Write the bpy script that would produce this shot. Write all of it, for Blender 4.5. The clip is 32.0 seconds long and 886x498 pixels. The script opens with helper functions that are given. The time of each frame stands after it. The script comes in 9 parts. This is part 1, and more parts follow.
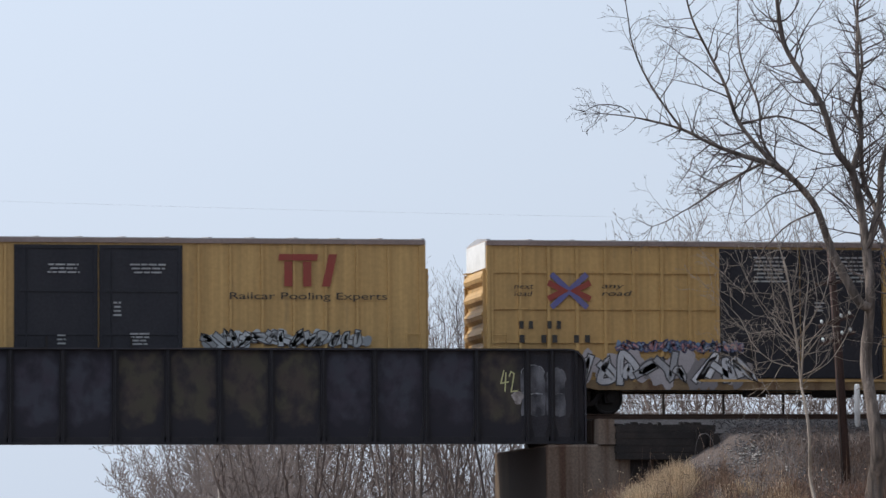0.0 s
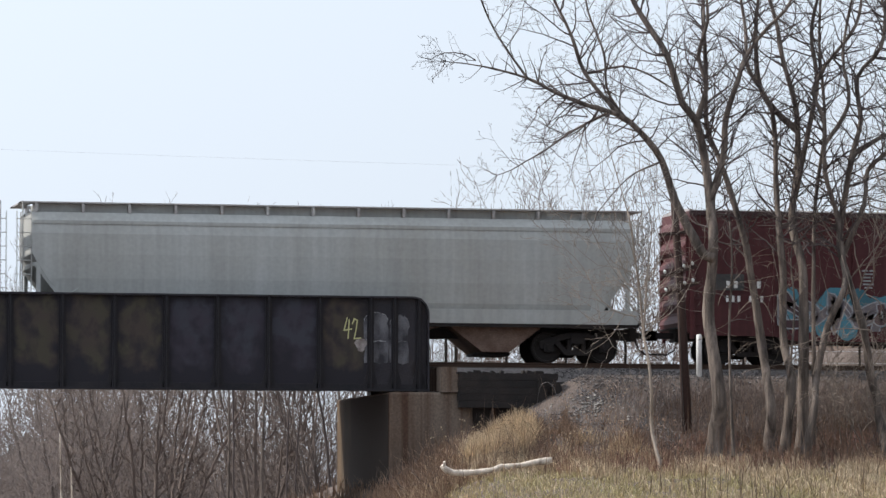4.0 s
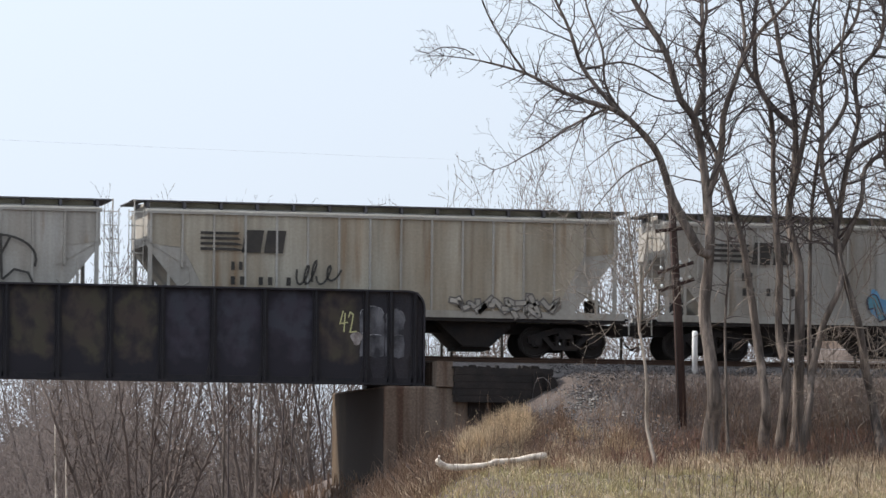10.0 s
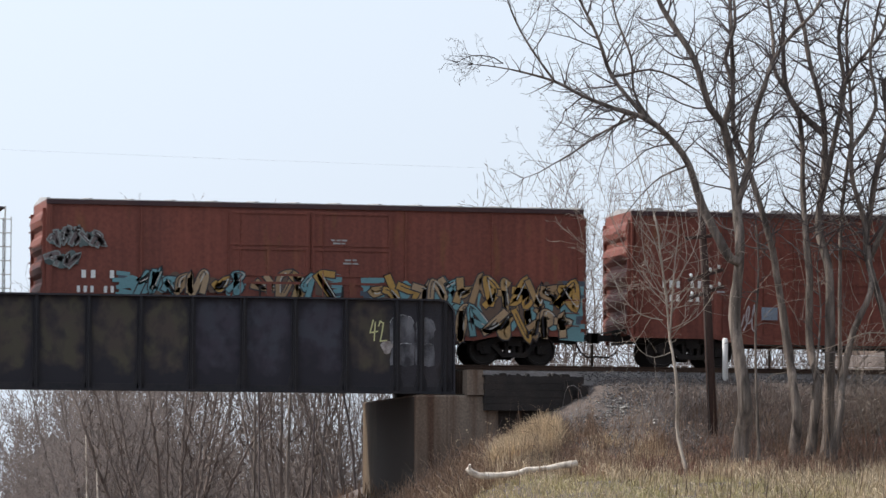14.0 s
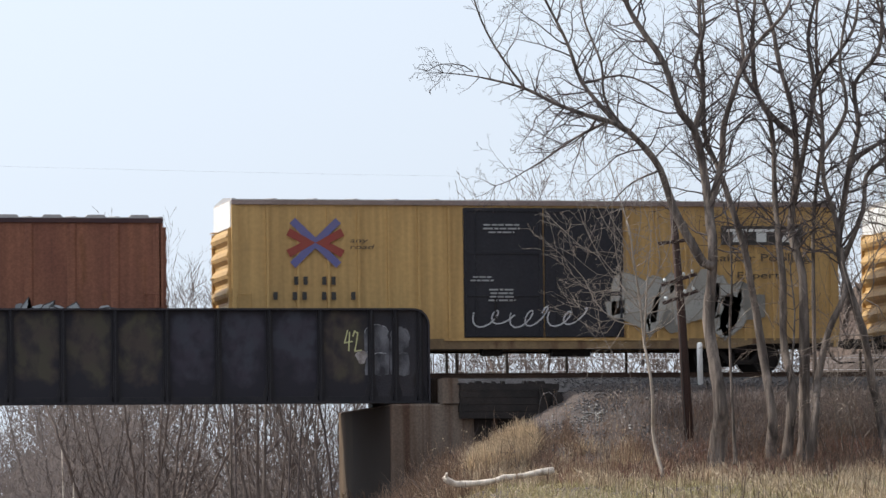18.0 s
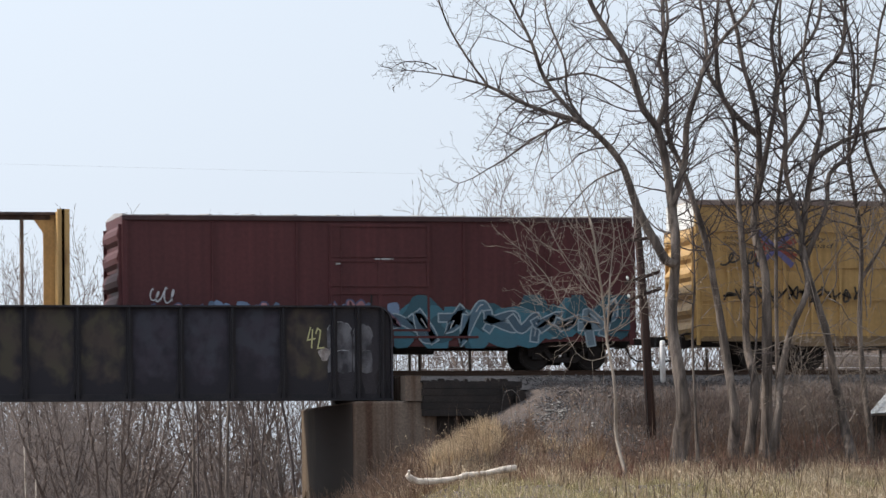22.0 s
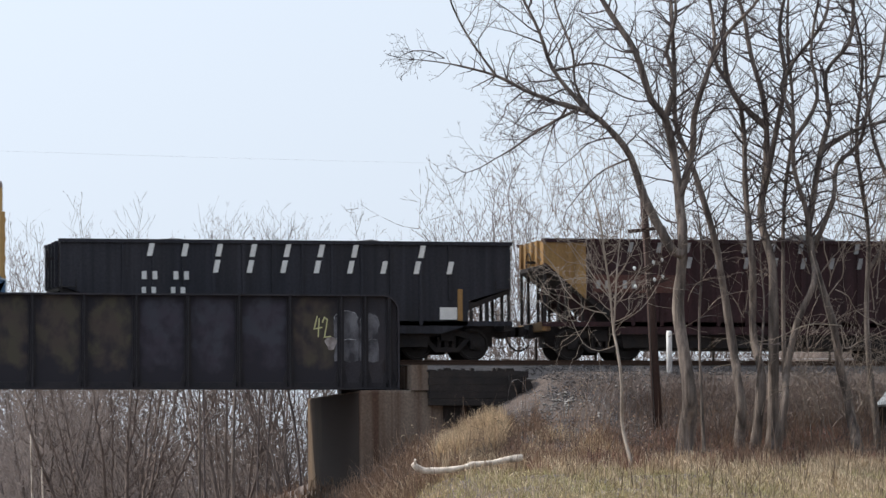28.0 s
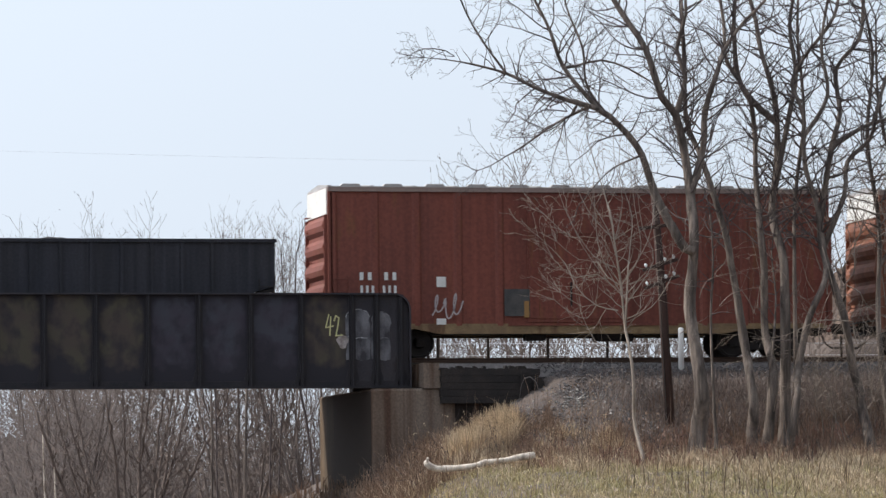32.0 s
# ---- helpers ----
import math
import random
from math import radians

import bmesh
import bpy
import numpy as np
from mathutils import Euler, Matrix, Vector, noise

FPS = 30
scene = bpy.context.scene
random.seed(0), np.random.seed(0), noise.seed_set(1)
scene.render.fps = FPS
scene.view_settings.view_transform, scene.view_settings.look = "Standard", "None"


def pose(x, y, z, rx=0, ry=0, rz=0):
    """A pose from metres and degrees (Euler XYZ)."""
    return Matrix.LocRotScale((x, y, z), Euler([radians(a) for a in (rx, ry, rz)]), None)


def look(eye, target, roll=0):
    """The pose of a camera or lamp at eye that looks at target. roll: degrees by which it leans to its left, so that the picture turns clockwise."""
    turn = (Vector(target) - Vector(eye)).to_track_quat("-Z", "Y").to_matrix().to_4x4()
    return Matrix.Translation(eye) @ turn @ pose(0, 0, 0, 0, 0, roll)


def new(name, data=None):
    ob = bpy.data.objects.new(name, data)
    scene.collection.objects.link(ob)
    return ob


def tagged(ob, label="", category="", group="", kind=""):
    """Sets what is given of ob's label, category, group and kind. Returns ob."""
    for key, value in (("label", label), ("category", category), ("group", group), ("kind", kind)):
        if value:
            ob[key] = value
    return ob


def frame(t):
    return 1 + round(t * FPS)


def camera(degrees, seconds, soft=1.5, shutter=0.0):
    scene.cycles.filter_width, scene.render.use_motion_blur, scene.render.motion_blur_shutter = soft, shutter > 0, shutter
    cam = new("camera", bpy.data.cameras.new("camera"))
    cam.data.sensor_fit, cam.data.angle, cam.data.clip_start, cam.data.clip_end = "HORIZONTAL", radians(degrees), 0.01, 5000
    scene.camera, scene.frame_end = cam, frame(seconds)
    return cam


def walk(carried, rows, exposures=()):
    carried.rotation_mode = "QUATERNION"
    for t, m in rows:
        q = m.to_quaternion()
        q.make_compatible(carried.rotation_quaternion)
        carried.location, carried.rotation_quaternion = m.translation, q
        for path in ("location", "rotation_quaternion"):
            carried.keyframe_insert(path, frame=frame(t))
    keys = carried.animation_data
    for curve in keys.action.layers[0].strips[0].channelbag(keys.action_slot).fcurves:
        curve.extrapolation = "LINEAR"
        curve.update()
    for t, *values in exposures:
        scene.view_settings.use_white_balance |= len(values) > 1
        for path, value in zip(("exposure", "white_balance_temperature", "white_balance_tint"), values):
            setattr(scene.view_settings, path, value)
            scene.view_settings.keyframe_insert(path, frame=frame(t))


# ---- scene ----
# a hand-held telephoto view: the eye stands still and only turns
cam = camera(11.627, 32.0, 1.45, 0.06)
EYE = (-28.79, -126.30, 1.60)
# seconds, yaw, pitch, roll
VIEW = [
    (0, -10.544, 4.370, 0.420),
    (0.5, -10.659, 4.222, 0.746),
    (1, -11.323, 4.125, 0.546),
    (1.5, -11.861, 4.064, 0.285),
    (2, -12.198, 3.972, 0.548),
    (2.5, -12.359, 3.801, 1.082),
    (4.5, -12.784, 3.672, -0.307),
    (5, -12.902, 3.672, -0.331),
    (5.5, -12.969, 3.686, -0.208),
    (6, -13.000, 3.701, 0.001),
    (6.5, -12.993, 3.702, -0.198),
    (7, -13.041, 3.674, -0.473),
    (7.5, -13.060, 3.588, -0.448),
    (8, -13.040, 3.614, -0.554),
    (8.5, -12.879, 3.601, -0.496),
    (9, -12.792, 3.592, -0.415),
    (9.5, -12.751, 3.585, -0.460),
    (10, -12.707, 3.593, -0.529),
    (10.5, -12.647, 3.611, -0.536),
    (11, -12.635, 3.618, -0.495),
    (11.5, -12.613, 3.612, -0.294),
    (12, -12.535, 3.575, -0.157),
    (12.5, -12.477, 3.576, -0.319),
    (13, -12.400, 3.627, -0.469),
    (13.5, -12.332, 3.682, -0.393),
    (14, -12.297, 3.703, -0.246),
    (14.5, -12.308, 3.741, -0.272),
    (16.5, -12.408, 3.752, 0.696),
    (17, -12.454, 3.724, 0.654),
    (17.5, -12.534, 3.758, 0.626),
    (18, -12.590, 3.817, 0.704),
    (18.5, -12.679, 3.866, 0.760),
    (19, -12.772, 3.888, 0.795),
    (19.5, -12.837, 3.893, 0.797),
    (20, -12.911, 3.883, 0.485),
    (20.5, -12.962, 3.847, 0.613),
    (21, -13.038, 3.797, 0.734),
    (21.5, -13.097, 3.773, 0.756),
    (22, -13.083, 3.778, 0.620),
    (22.5, -13.073, 3.791, 0.518),
    (23, -13.070, 3.795, 0.665),
    (23.5, -13.103, 3.785, 0.769),
    (24, -13.152, 3.775, 0.617),
    (24.5, -13.140, 3.783, 0.391),
    (25, -13.093, 3.792, 0.402),
    (25.5, -13.084, 3.811, 0.544),
    (27.5, -13.101, 3.715, 0.470),
    (28, -13.007, 3.639, 0.359),
    (28.5, -12.925, 3.582, 0.455),
    (29, -12.896, 3.534, 0.551),
    (29.5, -12.870, 3.487, 0.685),
    (30, -12.852, 3.465, 0.634),
    (30.5, -12.833, 3.476, 0.572),
    (31, -12.847, 3.539, 0.596),
    (31.5, -12.853, 3.573, 0.716),
    (32, -12.841, 3.614, 0.649),
]
# the camera's own exposure and white balance drift: seconds, stops, kelvin, tint
EXPOSURE = [(0, -0.28, 6080, 13), (1, -0.18, 6150, 12), (2, -0.03, 6350, 12), (4, 0.0, 6350, 12), (8, 0.0, 6280, 12), (14, -0.02, 6280, 12), (18.5, -0.02, 6300, 12), (20, -0.10, 6280, 12), (21, -0.21, 6080, 13),
            (22, -0.06, 6350, 12), (23, 0.0, 6450, 12), (24, -0.1, 6330, 12), (25, -0.22, 6080, 13), (26.5, -0.1, 6250, 12), (28, -0.05, 6270, 12), (32, -0.05, 6300, 12)]
walk(cam, [(t, pose(*EYE, 90 + pitch, roll, yaw)) for t, yaw, pitch, roll in VIEW], EXPOSURE)
# ---- light: a hazy winter sky, low sun from the west behind the train ----
SUN_EL, SUN_AZ = 45.0, 160.0      # degrees; the azimuth is counted from +x towards +y
world = bpy.data.worlds.new("sky")
scene.world = world
world.use_nodes = True
wn, wl = world.node_tree.nodes, world.node_tree.links
wn.clear()
sky = wn.new("ShaderNodeTexSky")
sky.sky_type = "NISHITA"
sky.sun_disc = False
sky.sun_elevation = radians(SUN_EL)
sky.sun_rotation = radians(90 - SUN_AZ)
sky.air_density, sky.dust_density, sky.ozone_density = 1.0, 5.0, 1.5
haze = wn.new("ShaderNodeMix")
haze.data_type = "RGBA"
haze.inputs[0].default_value = 0.75
back = wn.new("ShaderNodeBackground")
back.inputs[1].default_value = 0.10
wout = wn.new("ShaderNodeOutputWorld")
# thin haze scatters forward: brighter on the sun's half of the sky
sx, sy, sz = math.cos(radians(SUN_EL)) * math.cos(radians(SUN_AZ)), math.cos(radians(SUN_EL)) * math.sin(radians(SUN_AZ)), math.sin(radians(SUN_EL))
wco = wn.new("ShaderNodeTexCoord")
toward = wn.new("ShaderNodeVectorMath")
toward.operation = "DOT_PRODUCT"
toward.inputs[1].default_value = (sx, sy, sz)
glow = wn.new("ShaderNodeMapRange")
glow.inputs[1].default_value, glow.inputs[2].default_value = -1.0, 0.9
glow.inputs[3].default_value, glow.inputs[4].default_value = 0.23, 1.30
tint = wn.new("ShaderNodeVectorMath")
tint.operation = "SCALE"
tint.inputs[0].default_value = (11.15, 12.35, 13.5)
wl.new(wco.outputs["Generated"], toward.inputs[0])
wl.new(toward.outputs["Value"], glow.inputs[0])
wl.new(glow.outputs[0], tint.inputs["Scale"])
wl.new(tint.outputs[0], haze.inputs[7])
wl.new(sky.outputs[0], haze.inputs[6])
wl.new(haze.outputs[2], back.inputs[0])
wl.new(back.outputs[0], wout.inputs[0])
sun = new("sun", bpy.data.lights.new("sun", "SUN"))
sun.data.energy, sun.data.angle, sun.data.color = 5.0, radians(0.6), (1.0, 0.93, 0.82)
sun.matrix_world = look((60 * sx, 60 * sy, 60 * sz), (0, 0, 0))
scene.view_settings.exposure = 0.0


# ---- materials ----
def mat(name, col, rough=0.7, metal=0.0, col2=None, size=1.0, amount=0.5, fine=0.25, bump=0.15, streak=1.0, rnd=0.0, dirt=None, dirt_at=0.6, drip=0.0, furrow=0.0, dirt_z=0.5, island=0.0):
    """Paint or raw surface: two colours mottled at `size` metres, fine grain, optional dirt patches drawn out downwards."""
    m = bpy.data.materials.new(name)
    m.use_nodes = True
    n, l = m.node_tree.nodes, m.node_tree.links
    b = n["Principled BSDF"]
    b.inputs["Roughness"].default_value = rough
    b.inputs["Metallic"].default_value = metal
    b.inputs["Specular IOR Level"].default_value = 0.3
    co = n.new("ShaderNodeTexCoord")
    mp = n.new("ShaderNodeMapping")
    mp.inputs["Scale"].default_value = (1, 1, 1 / streak)
    l.new(co.outputs["Object"], mp.inputs[0])
    big = n.new("ShaderNodeTexNoise")
    big.inputs["Scale"].default_value = 1.0 / size
    big.inputs["Detail"].default_value = 5
    l.new(mp.outputs[0], big.inputs[0])
    r1 = n.new("ShaderNodeMapRange")
    r1.inputs[1].default_value, r1.inputs[2].default_value = 0.35, 0.68
    r1.inputs[4].default_value = amount
    l.new(big.outputs[0], r1.inputs[0])
    mix = n.new("ShaderNodeMix")
    mix.data_type = "RGBA"
    mix.inputs[6].default_value = (*col, 1)
    mix.inputs[7].default_value = (*(col2 or [c * 0.6 for c in col]), 1)
    l.new(r1.outputs[0], mix.inputs[0])
    last = mix.outputs[2]
    small = n.new("ShaderNodeTexNoise")
    small.inputs["Scale"].default_value = 14.0 / size
    small.inputs["Detail"].default_value = 4
    l.new(co.outputs["Object"], small.inputs[0])
    if dirt:
        r3 = n.new("ShaderNodeMapRange")
        r3.inputs[1].default_value, r3.inputs[2].default_value = dirt_at, dirt_at + 0.12
        r3.inputs[4].default_value = 0.8
        mp2 = n.new("ShaderNodeMapping")
        mp2.inputs["Scale"].default_value = (2.2, 2.2, dirt_z)
        mp2.inputs["Location"].default_value = (3.1, 7.7, 1.3)
        l.new(co.outputs["Object"], mp2.inputs[0])
        nd = n.new("ShaderNodeTexNoise")
        nd.inputs["Scale"].default_value = 1.1
        nd.inputs["Detail"].default_value = 7
        l.new(mp2.outputs[0], nd.inputs[0])
        l.new(nd.outputs[0], r3.inputs[0])
        md = n.new("ShaderNodeMix")
        md.data_type = "RGBA"
        md.inputs[7].default_value = (*dirt, 1)
        l.new(last, md.inputs[6])
        l.new(r3.outputs[0], md.inputs[0])
        last = md.outputs[2]
    hs = n.new("ShaderNodeHueSaturation")
    l.new(last, hs.inputs["Color"])
    r2 = n.new("ShaderNodeMapRange")
    r2.inputs[1].default_value, r2.inputs[2].default_value = 0.3, 0.7
    r2.inputs[3].default_value, r2.inputs[4].default_value = 1 - fine, 1 + fine
    l.new(small.outputs[0], r2.inputs[0])
    val = r2.outputs[0]
    if rnd:
        oi = n.new("ShaderNodeObjectInfo")
        r4 = n.new("ShaderNodeMapRange")
        r4.inputs[3].default_value, r4.inputs[4].default_value = 1 - rnd, 1 + rnd
        l.new(oi.outputs["Random"], r4.inputs[0])
        mu = n.new("ShaderNodeMath")
        mu.operation = "MULTIPLY"
        l.new(val, mu.inputs[0])
        l.new(r4.outputs[0], mu.inputs[1])
        val = mu.outputs[0]
    if island:                   # each blade, leaf or stone has its own tone
        ge = n.new("ShaderNodeNewGeometry")
        r6 = n.new("ShaderNodeMapRange")
        r6.inputs[3].default_value, r6.inputs[4].default_value = 1 - island, 1 + island
        l.new(ge.outputs["Random Per Island"], r6.inputs[0])
        mu3 = n.new("ShaderNodeMath")
        mu3.operation = "MULTIPLY"
        l.new(val, mu3.inputs[0])
        l.new(r6.outputs[0], mu3.inputs[1])
        val = mu3.outputs[0]
    if drip:                     # narrow streaks that rain has drawn down the paint
        mp3 = n.new("ShaderNodeMapping")
        mp3.inputs["Scale"].default_value = (7.0, 7.0, 0.22)
        l.new(co.outputs["Object"], mp3.inputs[0])
        ns = n.new("ShaderNodeTexNoise")
        ns.inputs["Scale"].default_value = 1.0
        ns.inputs["Detail"].default_value = 6
        l.new(mp3.outputs[0], ns.inputs[0])
        r5 = n.new("ShaderNodeMapRange")
        r5.inputs[1].default_value, r5.inputs[2].default_value = 0.32, 0.68
        r5.inputs[3].default_value, r5.inputs[4].default_value = 1 - drip, 1 + drip
        l.new(ns.outputs[0], r5.inputs[0])
        mu2 = n.new("ShaderNodeMath")
        mu2.operation = "MULTIPLY"
        l.new(val, mu2.inputs[0])
        l.new(r5.outputs[0], mu2.inputs[1])
        val = mu2.outputs[0]
    l.new(val, hs.inputs["Value"])
    l.new(hs.outputs[0], b.inputs["Base Color"])
    if furrow:                   # ridged bark: the relief runs along the stem
        mp4 = n.new("ShaderNodeMapping")
        mp4.inputs["Scale"].default_value = (16.0, 16.0, 1.6)
        l.new(co.outputs["Object"], mp4.inputs[0])
        nf = n.new("ShaderNodeTexNoise")
        nf.inputs["Scale"].default_value = 1.0
        nf.inputs["Detail"].default_value = 5
        l.new(mp4.outputs[0], nf.inputs[0])
        bp = n.new("ShaderNodeBump")
        bp.inputs["Strength"].default_value = furrow
        bp.inputs["Distance"].default_value = 0.06
        l.new(nf.outputs[0], bp.inputs["Height"])
        l.new(bp.outputs[0], b.inputs["Normal"])
    elif bump:
        bp = n.new("ShaderNodeBump")
        bp.inputs["Strength"].default_value = bump
        bp.inputs["Distance"].default_value = 0.02
        l.new(small.outputs[0], bp.inputs["Height"])
        l.new(bp.outputs[0], b.inputs["Normal"])
    return m


def soften(m):
    """Lets light through a veil of fine twigs, so that it is lit evenly from both sides."""
    n, l = m.node_tree.nodes, m.node_tree.links
    b, out = n["Principled BSDF"], n["Material Output"]
    tr, mx = n.new("ShaderNodeBsdfTranslucent"), n.new("ShaderNodeMixShader")
    l.new(b.inputs["Base Color"].links[0].from_socket, tr.inputs[0])
    l.new(b.outputs[0], mx.inputs[1])
    l.new(tr.outputs[0], mx.inputs[2])
    l.new(mx.outputs[0], out.inputs[0])


RUST = (0.16, 0.065, 0.03)
M_YELLOW = mat("yellow_paint", (0.47, 0.30, 0.115), 0.55, 0, (0.38, 0.235, 0.09), 1.6, 0.8, 0.08, 0.05, 3, 0.0, (0.30, 0.20, 0.09), 0.62, drip=0.14)
M_BLACKDOOR = mat("black_door_paint", (0.014, 0.014, 0.020), 0.55, 0, (0.028, 0.027, 0.032), 1.2, 0.7, 0.2, 0.05, 3)
M_RED = mat("oxide_red_paint", (0.175, 0.052, 0.036), 0.65, 0, (0.12, 0.038, 0.028), 1.2, 0.8, 0.15, 0.08, 4, 0.0, RUST, 0.60, drip=0.12)
M_DARKRED = mat("dark_red_paint", (0.088, 0.025, 0.027), 0.6, 0, (0.062, 0.020, 0.021), 1.5, 0.7, 0.12, 0.06, 4, drip=0.12)
M_CRIMSON = mat("faded_crimson_paint", (0.18, 0.046, 0.060), 0.65, 0, (0.14, 0.04, 0.04), 1.0, 0.8, 0.12, 0.06, 6, 0.0, RUST, 0.64, drip=0.14)
M_ORANGE = mat("rusty_orange_paint", (0.23, 0.095, 0.055), 0.7, 0, (0.16, 0.062, 0.04), 0.9, 0.9, 0.18, 0.1, 4, 0.0, RUST, 0.60, drip=0.12)
M_TAN = mat("tan_primer_patch", (0.26, 0.135, 0.092), 0.7, 0, (0.22, 0.105, 0.07), 0.8, 0.7, 0.12, 0.05, 2)
M_GREYHOP = mat("weathered_grey_paint", (0.40, 0.385, 0.355), 0.65, 0, (0.31, 0.28, 0.24), 1.3, 0.85, 0.08, 0.06, 3, 0.0, (0.28, 0.19, 0.12), 0.66, drip=0.07)
M_HOPSHEET = mat("weathered_grey_sheet", (0.41, 0.395, 0.365), 0.65, 0, (0.30, 0.27, 0.23), 1.0, 0.9, 0.08, 0.06, 3, 0.10, (0.24, 0.165, 0.105), 0.59, drip=0.10, dirt_z=0.2)
M_TANSHEET = mat("tan_stained_grey_sheet", (0.42, 0.385, 0.315), 0.65, 0, (0.30, 0.25, 0.185), 1.0, 1.0, 0.08, 0.06, 4, 0.10, (0.24, 0.155, 0.09), 0.56, drip=0.12, dirt_z=0.2)
M_LIGHTGREY = mat("light_grey_paint", (0.41, 0.42, 0.41), 0.6, 0, (0.335, 0.335, 0.315), 1.6, 0.8, 0.06, 0.04, 5, drip=0.07)
M_COALBLACK = mat("black_hopper_paint", (0.015, 0.016, 0.023), 0.6, 0, (0.026, 0.025, 0.031), 1.0, 0.8, 0.25, 0.08, 4, drip=0.3)
M_MAROON = mat("maroon_hopper_paint", (0.042, 0.017, 0.019), 0.65, 0, (0.028, 0.014, 0.016), 0.9, 0.8, 0.2, 0.08, 4, 0.0, (0.05, 0.03, 0.025), 0.6, drip=0.3)
M_BEAM = mat("centerbeam_yellow_paint", (0.30, 0.185, 0.085), 0.65, 0, (0.18, 0.11, 0.06), 0.8, 0.8, 0.15, 0.06, 4, 0.35, RUST, 0.58, drip=0.2)
# beam yellow brightened for the ends: sunlight on them is in the colour
M_SUNLITEND = mat("sunlit_bulkhead_yellow", (0.50, 0.315, 0.125), 0.6, 0, (0.36, 0.22, 0.09), 0.8, 0.8, 0.12, 0.06, 4, 0.0, RUST, 0.62, drip=0.15)
M_RUSTWEB = mat("rusted_beam_web", (0.29, 0.165, 0.070), 0.8, 0, (0.16, 0.085, 0.042), 0.5, 0.9, 0.25, 0.1, 3)
M_OLDBEAM = mat("grimy_centerbeam_paint", (0.085, 0.056, 0.046), 0.75, 0, (0.045, 0.032, 0.029), 0.6, 0.9, 0.2, 0.08, 4, 0.0, (0.10, 0.05, 0.03), 0.58, drip=0.2)
M_MIDBEAM = mat("worn_centerbeam_paint", (0.15, 0.098, 0.066), 0.75, 0, (0.08, 0.055, 0.043), 0.6, 0.9, 0.2, 0.08, 4, 0.0, RUST, 0.60, drip=0.2)
M_ROOF = mat("galvanised_roof_sheet", (0.45, 0.44, 0.43), 0.45, 0.5, (0.32, 0.28, 0.27), 1.0, 0.7, 0.12, 0.06)
M_STEEL = mat("grimy_underframe_steel", (0.022, 0.020, 0.021), 0.8, 0.1, (0.036, 0.028, 0.024), 0.4, 0.8, 0.25, 0.15)
M_WHEEL = mat("worn_wheel_steel", (0.035, 0.030, 0.028), 0.65, 0.3, (0.025, 0.020, 0.018), 0.2, 0.6, 0.2, 0.05)
M_COAL = mat("coal_load", (0.018, 0.018, 0.019), 0.7, 0, (0.035, 0.034, 0.033), 0.15, 0.8, 0.3, 0.5)
M_CHORD = mat("dusty_roof_edge_paint", (0.26, 0.20, 0.18), 0.6, 0, (0.19, 0.14, 0.12), 0.8, 0.8, 0.12, 0.05)
M_WALKWAY = mat("grey_running_board_steel", (0.105, 0.105, 0.115), 0.7, 0.2, (0.070, 0.062, 0.062), 0.6, 0.8, 0.2, 0.05)
M_COAMING = mat("olive_roof_coaming_paint", (0.235, 0.222, 0.165), 0.7, 0, (0.15, 0.135, 0.10), 0.6, 0.9, 0.2, 0.05)
M_PALEEDGE = mat("pale_top_edge_paint", (0.60, 0.58, 0.52), 0.6, 0, (0.46, 0.42, 0.35), 0.7, 0.8, 0.12, 0.05)
M_WHITE = mat("white_lettering_paint", (0.68, 0.68, 0.66), 0.6, 0, (0.5, 0.5, 0.48), 0.4, 0.6, 0.1, 0.0)
M_BLACK = mat("black_lettering_paint", (0.035, 0.032, 0.03), 0.6, 0, (0.07, 0.06, 0.05), 0.4, 0.6, 0.1, 0.0)
M_LOGORED = mat("red_lettering_paint", (0.26, 0.048, 0.038), 0.6, 0, (0.22, 0.07, 0.04), 0.4, 0.6, 0.1, 0.0)
M_LOGOBLUE = mat("blue_lettering_paint", (0.115, 0.115, 0.27), 0.6, 0, (0.15, 0.13, 0.22), 0.4, 0.6, 0.1, 0.0)
M_GIRDER = mat("black_girder_paint", (0.026, 0.025, 0.032), 0.65, 0, (0.040, 0.035, 0.040), 0.6, 0.9, 0.25, 0.12, 1.3, 0.0, (0.018, 0.014, 0.014), 0.58, dirt_z=1.0)
M_STIFF = mat("sooty_girder_steel", (0.018, 0.017, 0.021), 0.75, 0, (0.030, 0.027, 0.030), 0.5, 0.9, 0.25, 0.12, 1.5)


